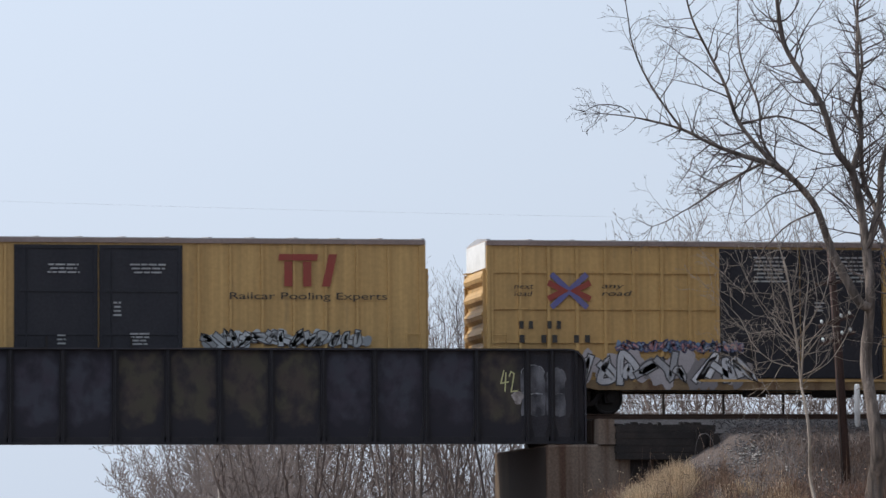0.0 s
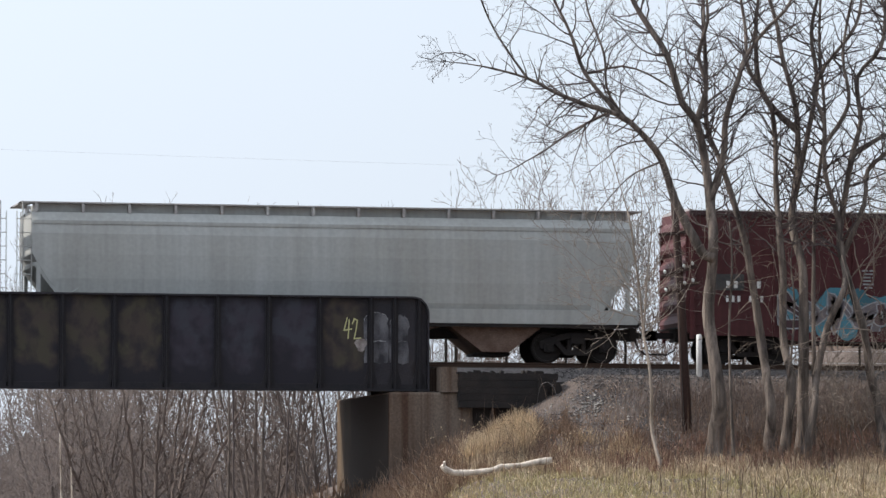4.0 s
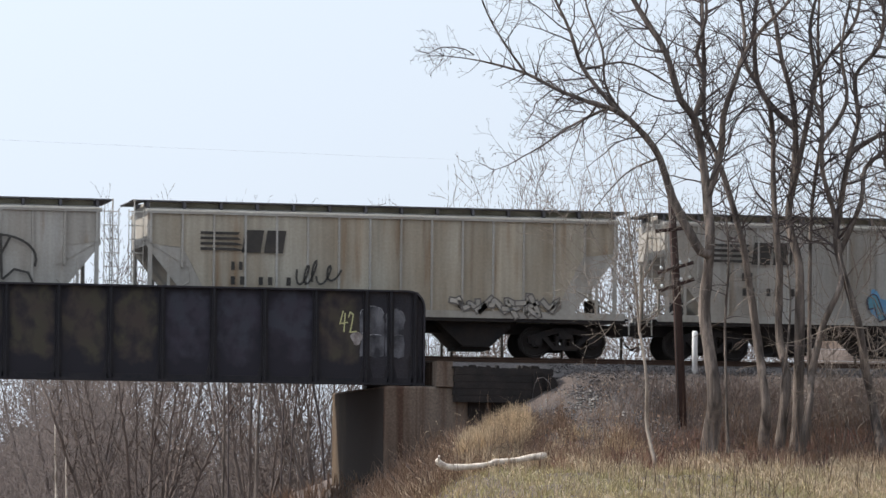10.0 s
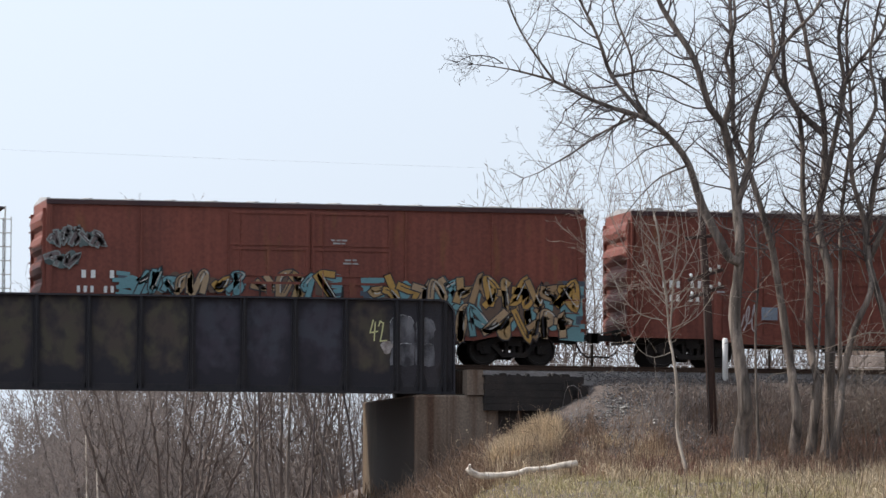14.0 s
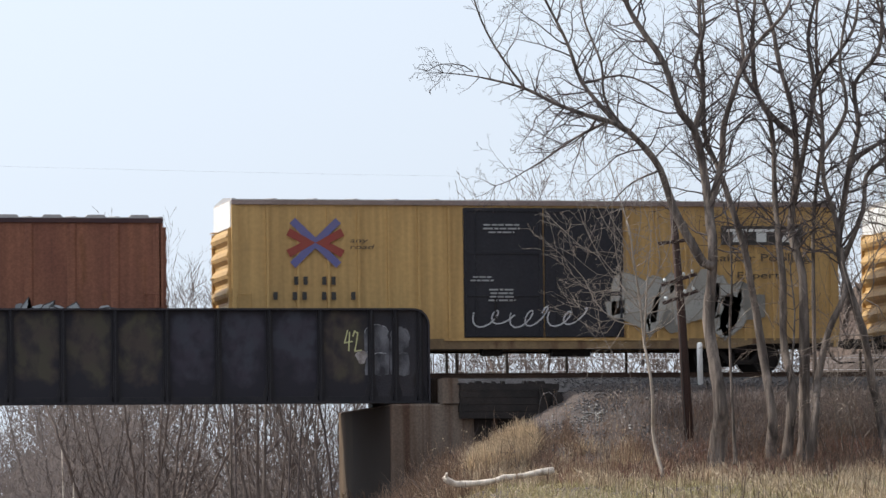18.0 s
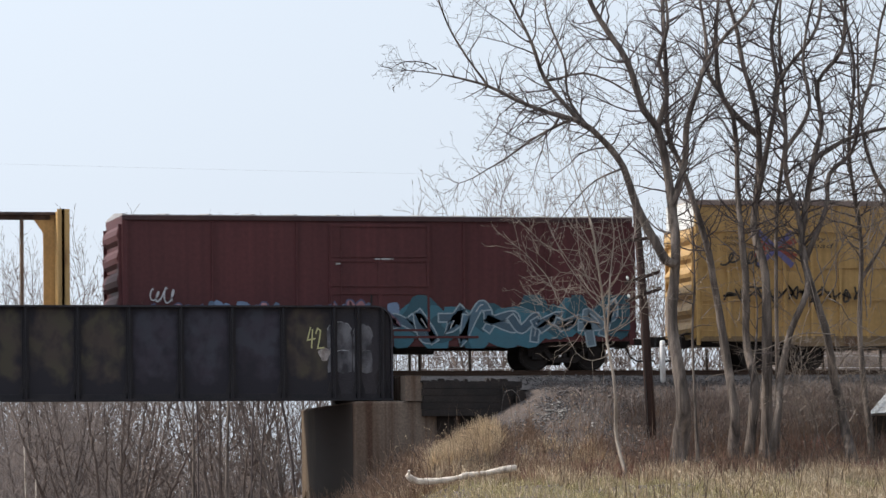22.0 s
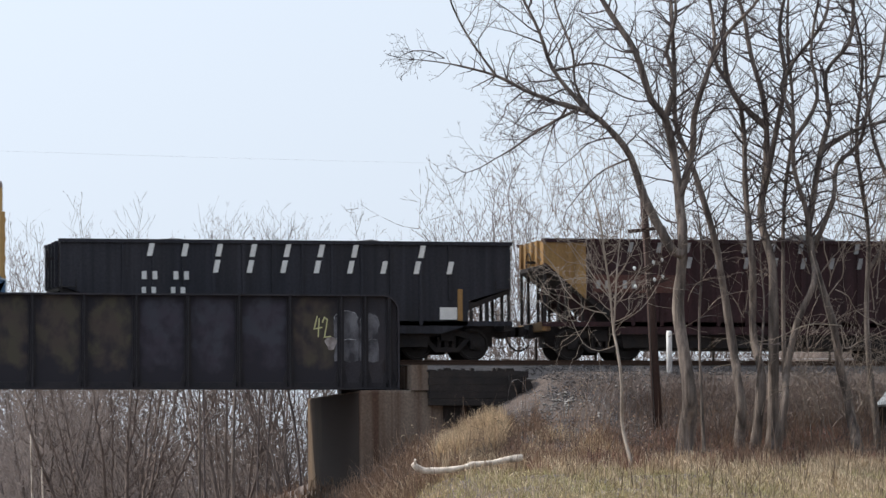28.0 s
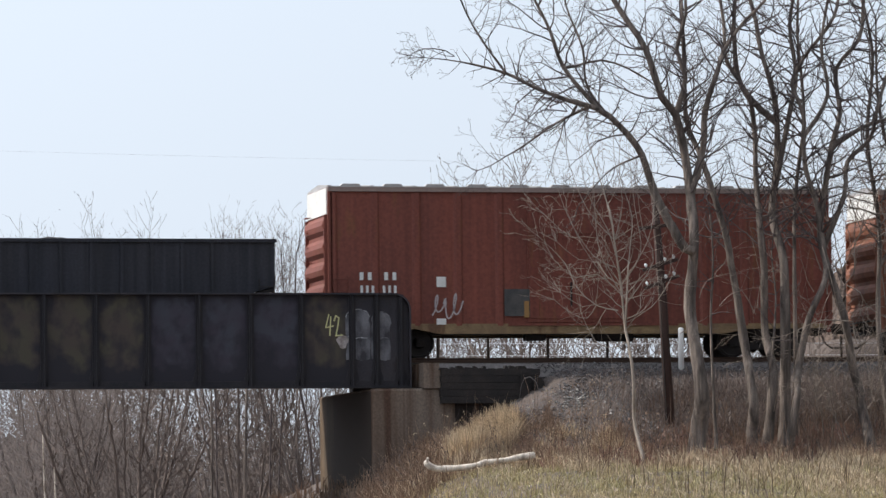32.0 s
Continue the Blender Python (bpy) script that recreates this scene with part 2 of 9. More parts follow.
def worn_panel(name, worn, worn2, dark):
    """Girder paint that has chalked away in ragged patches within each panel and kept its tar between them."""
    m = bpy.data.materials.new(name)
    m.use_nodes = True
    n, l = m.node_tree.nodes, m.node_tree.links
    b = n["Principled BSDF"]
    b.inputs["Roughness"].default_value = 0.7
    b.inputs["Specular IOR Level"].default_value = 0.3

    def math_(op, a, c=None):
        q = n.new("ShaderNodeMath")
        q.operation = op
        for i, v in enumerate((a, c)):
            if v is None:
                continue
            if isinstance(v, (int, float)):
                q.inputs[i].default_value = v
            else:
                l.new(v, q.inputs[i])
        return q.outputs[0]

    def noise_(scale, detail, seed, stretch=1.0):
        oi = n.new("ShaderNodeObjectInfo")
        q, mp = n.new("ShaderNodeTexNoise"), n.new("ShaderNodeMapping")
        sh = n.new("ShaderNodeCombineXYZ")
        l.new(math_("MULTIPLY", oi.outputs["Random"], 37.0 + seed), sh.inputs[1])
        mp.inputs["Scale"].default_value = (1, 1, 1 / stretch)
        l.new(sh.outputs[0], mp.inputs["Location"])
        l.new(co.outputs["Object"], mp.inputs[0])
        l.new(mp.outputs[0], q.inputs[0])
        q.inputs["Scale"].default_value, q.inputs["Detail"].default_value = scale, detail
        return q.outputs[0]

    co = n.new("ShaderNodeTexCoord")
    sp = n.new("ShaderNodeSeparateXYZ")
    l.new(co.outputs["Object"], sp.inputs[0])
    ex = math_("POWER", math_("ABSOLUTE", math_("DIVIDE", sp.outputs[0], 0.66)), 3.0)
    ez = math_("POWER", math_("ABSOLUTE", math_("DIVIDE", math_("SUBTRACT", sp.outputs[2], 0.18), 1.05)), 3.0)
    reach = math_("ADD", math_("ADD", ex, ez), math_("MULTIPLY", math_("SUBTRACT", noise_(1.7, 4, 0.0), 0.5), 3.4))
    fade = n.new("ShaderNodeMapRange")
    fade.inputs[1].default_value, fade.inputs[2].default_value = 1.25, 0.45
    l.new(reach, fade.inputs[0])
    spots = n.new("ShaderNodeMapRange")
    spots.inputs[1].default_value, spots.inputs[2].default_value = 0.72, 0.46
    l.new(noise_(2.6, 7, 5.0, 1.3), spots.inputs[0])
    two = n.new("ShaderNodeMix")
    two.data_type = "RGBA"
    two.inputs[6].default_value, two.inputs[7].default_value = (*worn, 1), (*worn2, 1)
    tone = n.new("ShaderNodeMapRange")
    tone.inputs[1].default_value, tone.inputs[2].default_value = 0.4, 0.6
    l.new(noise_(1.3, 3, 11.0), tone.inputs[0])
    l.new(tone.outputs[0], two.inputs[0])
    mx = n.new("ShaderNodeMix")
    mx.data_type = "RGBA"
    mx.inputs[6].default_value = (*dark, 1)
    l.new(two.outputs[2], mx.inputs[7])
    l.new(math_("MULTIPLY", fade.outputs[0], spots.outputs[0]), mx.inputs[0])
    l.new(mx.outputs[2], b.inputs["Base Color"])
    bp = n.new("ShaderNodeBump")
    bp.inputs["Strength"].default_value, bp.inputs["Distance"].default_value = 0.15, 0.02
    l.new(noise_(22.0, 3, 2.0), bp.inputs["Height"])
    l.new(bp.outputs[0], b.inputs["Normal"])
    return m


M_OLIVE = worn_panel("olive_weathered_girder_panel", (0.060, 0.052, 0.037), (0.058, 0.044, 0.038), (0.019, 0.0175, 0.023))
M_SLATE = worn_panel("slate_weathered_girder_panel", (0.042, 0.043, 0.057), (0.040, 0.034, 0.048), (0.019, 0.0175, 0.025))
M_CONCRETE = mat("stained_concrete", (0.168, 0.132, 0.106), 0.9, 0, (0.105, 0.070, 0.050), 0.9, 0.9, 0.2, 0.5, 5, 0.0, (0.060, 0.029, 0.018), 0.48, drip=0.06, dirt_z=0.06)
M_DARKWALL = mat("near_black_concrete", (0.030, 0.024, 0.022), 0.9, 0, (0.016, 0.0135, 0.013), 0.8, 0.9, 0.2, 0.4, 5, 0.0, (0.085, 0.050, 0.034), 0.58, dirt_z=0.12)
M_BULKHEAD = mat("tarred_bulkhead_timber", (0.020, 0.018, 0.018), 0.9, 0, (0.034, 0.028, 0.026), 0.4, 0.8, 0.3, 0.4, 1, 0.2)
M_DARKCHORD = mat("grimy_roof_edge", (0.045, 0.024, 0.028), 0.7, 0, (0.07, 0.035, 0.032), 0.7, 0.8, 0.2, 0.05)
M_TIMBER = mat("creosoted_timber", (0.030, 0.026, 0.023), 0.85, 0, (0.05, 0.042, 0.035), 0.4, 0.7, 0.3, 0.4, 1, 0.3)
M_BALLAST = mat("grey_ballast", (0.150, 0.136, 0.131), 0.95, 0, (0.10, 0.089, 0.085), 0.5, 0.8, 0.45, 0.7)
M_STONE = mat("ballast_stone", (0.150, 0.139, 0.140), 0.9, 0, (0.080, 0.073, 0.073), 0.2, 0.8, 0.3, 0.3, island=0.45)
M_PALESTONE = mat("pale_stone", (0.31, 0.295, 0.275), 0.9, 0, (0.15, 0.14, 0.13), 0.1, 0.8, 0.3, 0.3, island=0.55)
M_RAIL = mat("rusty_rail_steel", (0.09, 0.055, 0.04), 0.6, 0.5, (0.06, 0.04, 0.03), 0.3, 0.6, 0.2, 0.1)
M_SOIL = mat("leafy_brown_soil", (0.118, 0.094, 0.082), 0.95, 0, (0.070, 0.055, 0.049), 0.5, 0.9, 0.5, 0.8)
M_BARK = mat("grey_brown_bark", (0.178, 0.146, 0.125), 0.9, 0, (0.060, 0.049, 0.044), 0.22, 0.9, 0.35, 0.5, 5, drip=0.5, furrow=1.0)
M_TWIG = mat("brown_twig_bark", (0.095, 0.077, 0.074), 0.9, 0, (0.058, 0.048, 0.048), 0.6, 0.7, 0.2, 0.0)
# paler than the nearer twigs: distance haze is put into the base colour
M_HAZETWIG = mat("haze_paled_twigs", (0.215, 0.182, 0.168), 1.0, 0, (0.170, 0.143, 0.132), 5.0, 0.8, 0.06, 0.0)
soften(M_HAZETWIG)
M_BRUSHMASS = mat("brushy_rise", (0.120, 0.088, 0.070), 1.0, 0, (0.075, 0.055, 0.047), 1.2, 0.9, 0.35, 0.0, 2.0)
# the far rise has haze mixed into its colour as well
M_HAZEMASS = mat("haze_paled_rise", (0.225, 0.195, 0.180), 1.0, 0, (0.165, 0.140, 0.128), 3.0, 0.9, 0.25, 0.0, 2.2)
M_VEIL = mat("pale_scrub_twigs", (0.25, 0.205, 0.170), 0.9, 0, (0.15, 0.12, 0.10), 0.8, 0.8, 0.25, 0.0)
M_PALEBARK = mat("pale_sapling_bark", (0.33, 0.28, 0.235), 0.85, 0, (0.20, 0.165, 0.138), 0.25, 0.8, 0.25, 0.2, 3)
M_FARTWIG = mat("far_wood_twigs", (0.160, 0.128, 0.112), 0.95, 0, (0.105, 0.083, 0.074), 4.0, 0.8, 0.2, 0.0, island=0.3)
M_STRAW = mat("dry_straw_grass", (0.62, 0.50, 0.345), 0.85, 0, (0.40, 0.30, 0.20), 0.8, 0.8, 0.4, 0.0, island=0.4)
M_BROWNWEED = mat("brown_weed_stalks", (0.31, 0.215, 0.150), 0.9, 0, (0.16, 0.105, 0.078), 0.8, 0.9, 0.4, 0.0, island=0.4)
M_SCRUB = mat("dead_scrub", (0.31, 0.25, 0.215), 0.95, 0, (0.17, 0.135, 0.118), 0.8, 0.9, 0.4, 0.0, island=0.35)
M_DARKSTALK = mat("dark_weed_stems", (0.13, 0.088, 0.066), 0.9, 0, (0.07, 0.048, 0.038), 0.6, 0.8, 0.3, 0.0, island=0.4)
M_REDWEED = mat("reddish_weed_stems", (0.34, 0.19, 0.145), 0.9, 0, (0.20, 0.11, 0.085), 0.8, 0.8, 0.3, 0.0, island=0.4)
M_SAFETY = mat("orange_safety_plastic", (0.85, 0.11, 0.035), 0.45, 0, (0.72, 0.09, 0.03), 0.3, 0.5, 0.05, 0.0)
M_LEAF = mat("dead_leaf", (0.36, 0.25, 0.175), 0.9, 0, (0.15, 0.095, 0.070), 0.5, 0.9, 0.4, 0.0, island=0.5)
M_LAWN = mat("winter_grass", (0.40, 0.36, 0.175), 0.9, 0, (0.60, 0.47, 0.28), 0.9, 0.9, 0.4, 0.0, island=0.4)
M_LOG = mat("bleached_log_wood", (0.70, 0.63, 0.55), 0.8, 0, (0.34, 0.28, 0.23), 0.16, 0.9, 0.3, 0.6, 1, 0.0, (0.12, 0.09, 0.07), 0.57)
M_SILL = mat("grimy_sill_paint", (0.24, 0.165, 0.085), 0.7, 0, (0.15, 0.10, 0.06), 0.6, 0.9, 0.2, 0.06, 1, 0.0, (0.10, 0.05, 0.03), 0.54)
M_ENDGOLD = mat("hopper_end_gold", (0.30, 0.185, 0.070), 0.6, 0, (0.20, 0.115, 0.048), 0.7, 0.9, 0.15, 0.06, 3, 0.0, (0.085, 0.040, 0.024), 0.56, drip=0.2)
M_POLE = mat("weathered_pole_wood", (0.062, 0.038, 0.033), 0.9, 0, (0.036, 0.024, 0.022), 0.3, 0.7, 0.3, 0.3, 6, furrow=0.4)
M_MARKER = mat("white_plastic_marker", (0.75, 0.75, 0.74), 0.5, 0, (0.62, 0.61, 0.6), 0.3, 0.5, 0.06, 0.02)
M_CERAMIC = mat("glass_insulator", (0.75, 0.78, 0.78), 0.2, 0, (0.6, 0.62, 0.6), 0.1, 0.5, 0.1, 0.0)
M_WIRE = mat("weathered_wire", (0.55, 0.56, 0.58), 0.6, 0.3, None, 1, 0.3, 0.1, 0)
PAINT = {}


def paint(r, g, b):
    """Spray paint of one colour."""
    k = (r, g, b)
    if k not in PAINT:
        PAINT[k] = mat("spray_paint", k, 0.55, 0, [0.75 * c + 0.02 for c in k], 0.5, 0.7, 0.12, 0.0)
    return PAINT[k]
# ---- mesh helpers ----
class Mesh:
    """Collects faces of one mesh."""

    def __init__(self):
        self.v, self.f = [], []

    def box(self, x0, x1, y0, y1, z0, z1):
        n = len(self.v)
        self.v += [(x, y, z) for z in (z0, z1) for y in (y0, y1) for x in (x0, x1)]
        self.f += [tuple(n + i for i in q) for q in ((0, 2, 3, 1), (4, 5, 7, 6), (0, 1, 5, 4), (2, 6, 7, 3), (0, 4, 6, 2), (1, 3, 7, 5))]
        return self

    def prism(self, poly, y0, y1):
        """A polygon in x and z, counter-clockwise as seen from -y, drawn out from y0 to y1."""
        n, k = len(self.v), len(poly)
        self.v += [(x, y0, z) for x, z in poly] + [(x, y1, z) for x, z in poly]
        self.f += [tuple(n + i for i in range(k)), tuple(n + k + i for i in reversed(range(k)))]
        self.f += [(n + i, n + k + i, n + k + (i + 1) % k, n + (i + 1) % k) for i in range(k)]
        return self

    def run(self, poly, x0, x1):
        """A polygon in y and z drawn out from x0 to x1."""
        n, k = len(self.v), len(poly)
        self.v += [(x0, y, z) for y, z in poly] + [(x1, y, z) for y, z in poly]
        self.f += [tuple(n + i for i in reversed(range(k))), tuple(n + k + i for i in range(k))]
        self.f += [(n + (i + 1) % k, n + k + (i + 1) % k, n + k + i, n + i) for i in range(k)]
        return self

    def flat(self, poly, y):
        n = len(self.v)
        self.v += [(x, y, z) for x, z in poly]
        self.f.append(tuple(range(n, n + len(poly))))
        return self

    def tube(self, pts, radii, k=8, caps=True):
        pts = [Vector(p) for p in pts]
        if not hasattr(radii, "__len__"):
            radii = [radii] * len(pts)
        n = len(self.v)
        for i, p in enumerate(pts):
            d = (pts[min(i + 1, len(pts) - 1)] - pts[max(i - 1, 0)]).normalized()
            a = d.cross(Vector((0.31, 0.17, 0.93)) if abs(d.z) < 0.9 else Vector((1, 0, 0))).normalized()
            b = d.cross(a)
            self.v += [tuple(p + radii[i] * (math.cos(2 * math.pi * j / k) * a + math.sin(2 * math.pi * j / k) * b)) for j in range(k)]
        for i in range(len(pts) - 1):
            self.f += [(n + i * k + j, n + i * k + (j + 1) % k, n + (i + 1) * k + (j + 1) % k, n + (i + 1) * k + j) for j in range(k)]
        if caps:
            self.f += [tuple(n + j for j in reversed(range(k))), tuple(n + (len(pts) - 1) * k + j for j in range(k))]
        return self

    def disc(self, x, z, y0, y1, r, k=20):
        a = [(x + r * math.cos(2 * math.pi * i / k), z + r * math.sin(2 * math.pi * i / k)) for i in range(k)]
        return self.prism(a, y0, y1)

    def data(self, name, material, smooth=False):
        me = bpy.data.meshes.new(name)
        me.from_pydata(self.v, [], self.f)
        me.materials.append(material)
        if smooth:
            me.shade_smooth()
        return me


def part(name, bm, material, parent=None, label="", smooth=False):
    ob = new(name, bm.data(name, material, smooth) if isinstance(bm, Mesh) else bm)
    ob.parent = parent
    return tagged(ob, label)


def segments(name, p0, p1, r0, r1, k, material):
    """One mesh of many tapered sticks from arrays of ends and radii."""
    p0, p1, r0, r1 = (np.asarray(a, float) for a in (p0, p1, r0, r1))
    d = p1 - p0
    d /= np.maximum(np.linalg.norm(d, axis=1, keepdims=True), 1e-6)
    ref = np.where(np.abs(d[:, 2:3]) < 0.9, np.array([[0.0, 0.0, 1.0]]), np.array([[1.0, 0.0, 0.0]]))
    a = np.cross(d, ref)
    a /= np.linalg.norm(a, axis=1, keepdims=True)
    b = np.cross(d, a)
    ang = 2 * np.pi * np.arange(k) / k
    ring = np.cos(ang)[None, :, None] * a[:, None] + np.sin(ang)[None, :, None] * b[:, None]
    v = np.concatenate([p0[:, None] + ring * r0[:, None, None], p1[:, None] + ring * r1[:, None, None]], 1).reshape(-1, 3)
    j = np.arange(k)
    q = np.stack([j, (j + 1) % k, k + (j + 1) % k, k + j], 1)
    f = (np.arange(len(p0))[:, None, None] * 2 * k + q[None]).reshape(-1)
    me = bpy.data.meshes.new(name)
    me.vertices.add(len(v))
    me.vertices.foreach_set("co", v.ravel())
    me.loops.add(len(f))
    me.loops.foreach_set("vertex_index", f.astype(np.int32))
    me.polygons.add(len(f) // 4)
    me.polygons.foreach_set("loop_start", np.arange(0, len(f), 4, dtype=np.int32))
    me.update(calc_edges=True)
    me.materials.append(material)
    return me


def faces(name, v, k, material):
    """One mesh of loose polygons with k corners each."""
    v = np.asarray(v, float).reshape(-1, 3)
    me = bpy.data.meshes.new(name)
    me.vertices.add(len(v))
    me.vertices.foreach_set("co", v.ravel())
    me.loops.add(len(v))
    me.loops.foreach_set("vertex_index", np.arange(len(v), dtype=np.int32))
    me.polygons.add(len(v) // k)
    me.polygons.foreach_set("loop_start", np.arange(0, len(v), k, dtype=np.int32))
    me.update(calc_edges=True)
    me.materials.append(material)
    return me


def letters(text, height, slant=0.0, width=1.0):
    """Built-in font as a flat mesh in x and z, facing -y, its left end at x 0."""
    cu = bpy.data.curves.new("letters", "FONT")
    cu.body, cu.size, cu.shear = text, height * 1.38, slant
    ob = bpy.data.objects.new("letters", cu)
    scene.collection.objects.link(ob)
    me = bpy.data.meshes.new_from_object(ob.evaluated_get(bpy.context.evaluated_depsgraph_get()))
    bpy.data.objects.remove(ob)
    me.transform(Matrix(((width, 0, 0, 0), (0, 0, -1, 0), (0, 1, 0, 0), (0, 0, 0, 1))))
    return me


# ---- the ground: one sheet with the railway embankment on it ----
RAIL_Z = 6.5
GAP_L, GAP_R = -62.0, 3.1       # the embankment is open for the bridge between these


def smooth01(a, b, x):
    t = np.clip((x - a) / (b - a), 0, 1)
    return t * t * (3 - 2 * t)


def ground_z(x, y):
    x, y = np.asarray(x, float), np.asarray(y, float)
    dx = np.where((x > GAP_L) & (x < GAP_R), np.minimum(GAP_R - x, x - GAP_L), 0.0)
    dy = np.maximum(np.abs(y) - 2.9, 0)
    r = np.hypot(dx * 0.95, dy)
    fall = np.interp(r, [0, 0.6, 3.0, 5.2, 7.0, 10, 16, 30, 60], [0, 0.25, 1.75, 2.72, 3.0, 3.2, 3.75, 4.9, 6.05])
    z = 6.1 - fall
    far = smooth01(12, 32, y)                        # lower land behind
    z = z * (1 - far) + far * np.minimum(z, 1.0)
    mound = smooth01(13.2, 15.2, x) * (1 - smooth01(60, 90, x)) * smooth01(5.5, 9.5, y) * (1 - smooth01(13, 24, y))
    z = z * (1 - mound) + mound * np.maximum(z, 7.45)
    valley = smooth01(-1.2, -7.5, x) * (1 - smooth01(-50, -60, x)) * (1 - smooth01(-60, -110, y))
    z = z * (1 - valley) + valley * -0.6
    return z


def axis_points(breaks):
    out = []
    for a, b, n in breaks:
        out += list(np.linspace(a, b, n, endpoint=False))
    return np.array(out + [breaks[-1][1]])


def make_ground():
    xs = axis_points([(-3000, -200, 14), (-200, -70, 16), (-70, -24, 23), (-24, 26, 130), (26, 200, 44), (200, 3000, 14)])
    ys = axis_points([(-400, -140, 10), (-140, -40, 20), (-40, -18, 30), (-18, 18, 110), (18, 120, 26), (120, 300, 16), (300, 3500, 12)])
    X, Y = np.meshgrid(xs, ys)
    Z = ground_z(X, Y)
    near = (np.abs(X) < 30) & (np.abs(Y) < 40)
    wob = np.array([noise.noise((x * 0.7, y * 0.7, 0.3)) + 0.5 * noise.noise((x * 2.1, y * 2.1, 5.3)) for x, y in zip(X.ravel(), Y.ravel())]).reshape(X.shape)
    Z = Z + np.where(near & (np.abs(Y) > 3.2), 0.10 * wob, 0)
    nx, ny = len(xs), len(ys)
    i = np.arange(nx * ny).reshape(ny, nx)
    f = np.stack([i[:-1, :-1], i[:-1, 1:], i[1:, 1:], i[1:, :-1]], -1).reshape(-1, 4)
    me = bpy.data.meshes.new("ground")
    me.from_pydata(np.stack([X, Y, Z], -1).reshape(-1, 3).tolist(), [], f.tolist())
    me.shade_smooth()
    me.materials.append(M_SOIL)
    tagged(new("ground", me), "brown winter ground of grass, soil and leaf litter", "ground", kind="structure")


make_ground()


# ---- the track: ballast, ties and rails ----
def make_track():
    bal = Mesh()
    for a, b in ((-600, GAP_L + 0.5), (-0.65, 640)):
        bal.run([(-3.0, 5.85), (3.0, 5.85), (2.3, 6.28), (-2.3, 6.28)], a, b)
    tagged(part("ballast_bed", bal, M_BALLAST), "grey crushed-stone ballast bed under the rails", "ballast", kind="structure")
    track = tagged(new("track"), "single railway track with dark ties and rusty rails", "railway track", kind="structure")
    for y in (-0.755, 0.755):
        rail = [(y - 0.07, 6.33), (y + 0.07, 6.33), (y + 0.07, 6.345), (y + 0.012, 6.36), (y + 0.012, 6.45), (y + 0.036, 6.465), (y + 0.036, RAIL_Z), (y - 0.036, RAIL_Z), (y - 0.036, 6.465), (y - 0.012, 6.45), (y - 0.012, 6.36), (y - 0.07, 6.345)]
        part("rail", Mesh().run(rail, -600, 640), M_RAIL, track)
    tie = Mesh().box(-0.115, 0.115, -1.3, 1.3, 6.15, 6.328).data("tie", M_TIMBER)
    far = Mesh()
    for i in range(-1000, 1100):
        x = i * 0.53
        if -20 < x < 24:
            ob = part("tie", tie, M_TIMBER, track)
            ob.location = (x, 0.04 * math.sin(i * 7.3), 0)
        elif abs(x) < 580:
            far.box(x - 0.115, x + 0.115, -1.3, 1.3, 6.15, 6.328)
    ob = part("tie_row", far, M_TIMBER, track)
    tagged(ob, kind="stuff")


make_track()


# ---- the through-girder bridge ----
def rounded(x0, x1, z0, z1, r, left=True, n=8):
    """A plate outline with its upper corners rounded off."""
    p = [(x0, z0), (x1, z0)]
    p += [(x1 - r + r * math.cos(a), z1 - r + r * math.sin(a)) for a in np.linspace(0, math.pi / 2, n)]
    if left:
        p += [(x0 + r * math.cos(a), z1 - r + r * math.sin(a)) for a in np.linspace(math.pi / 2, math.pi, n)][::1]
        p[-n:] = [(x0 + r - r * math.sin(a), z1 - r + r * math.cos(a)) for a in np.linspace(0, math.pi / 2, n)]
    else:
        p += [(x0, z1)]
    return p


GX0, GX1, GZ0, GZ1 = -31.0, -1.52, 5.56, 8.32


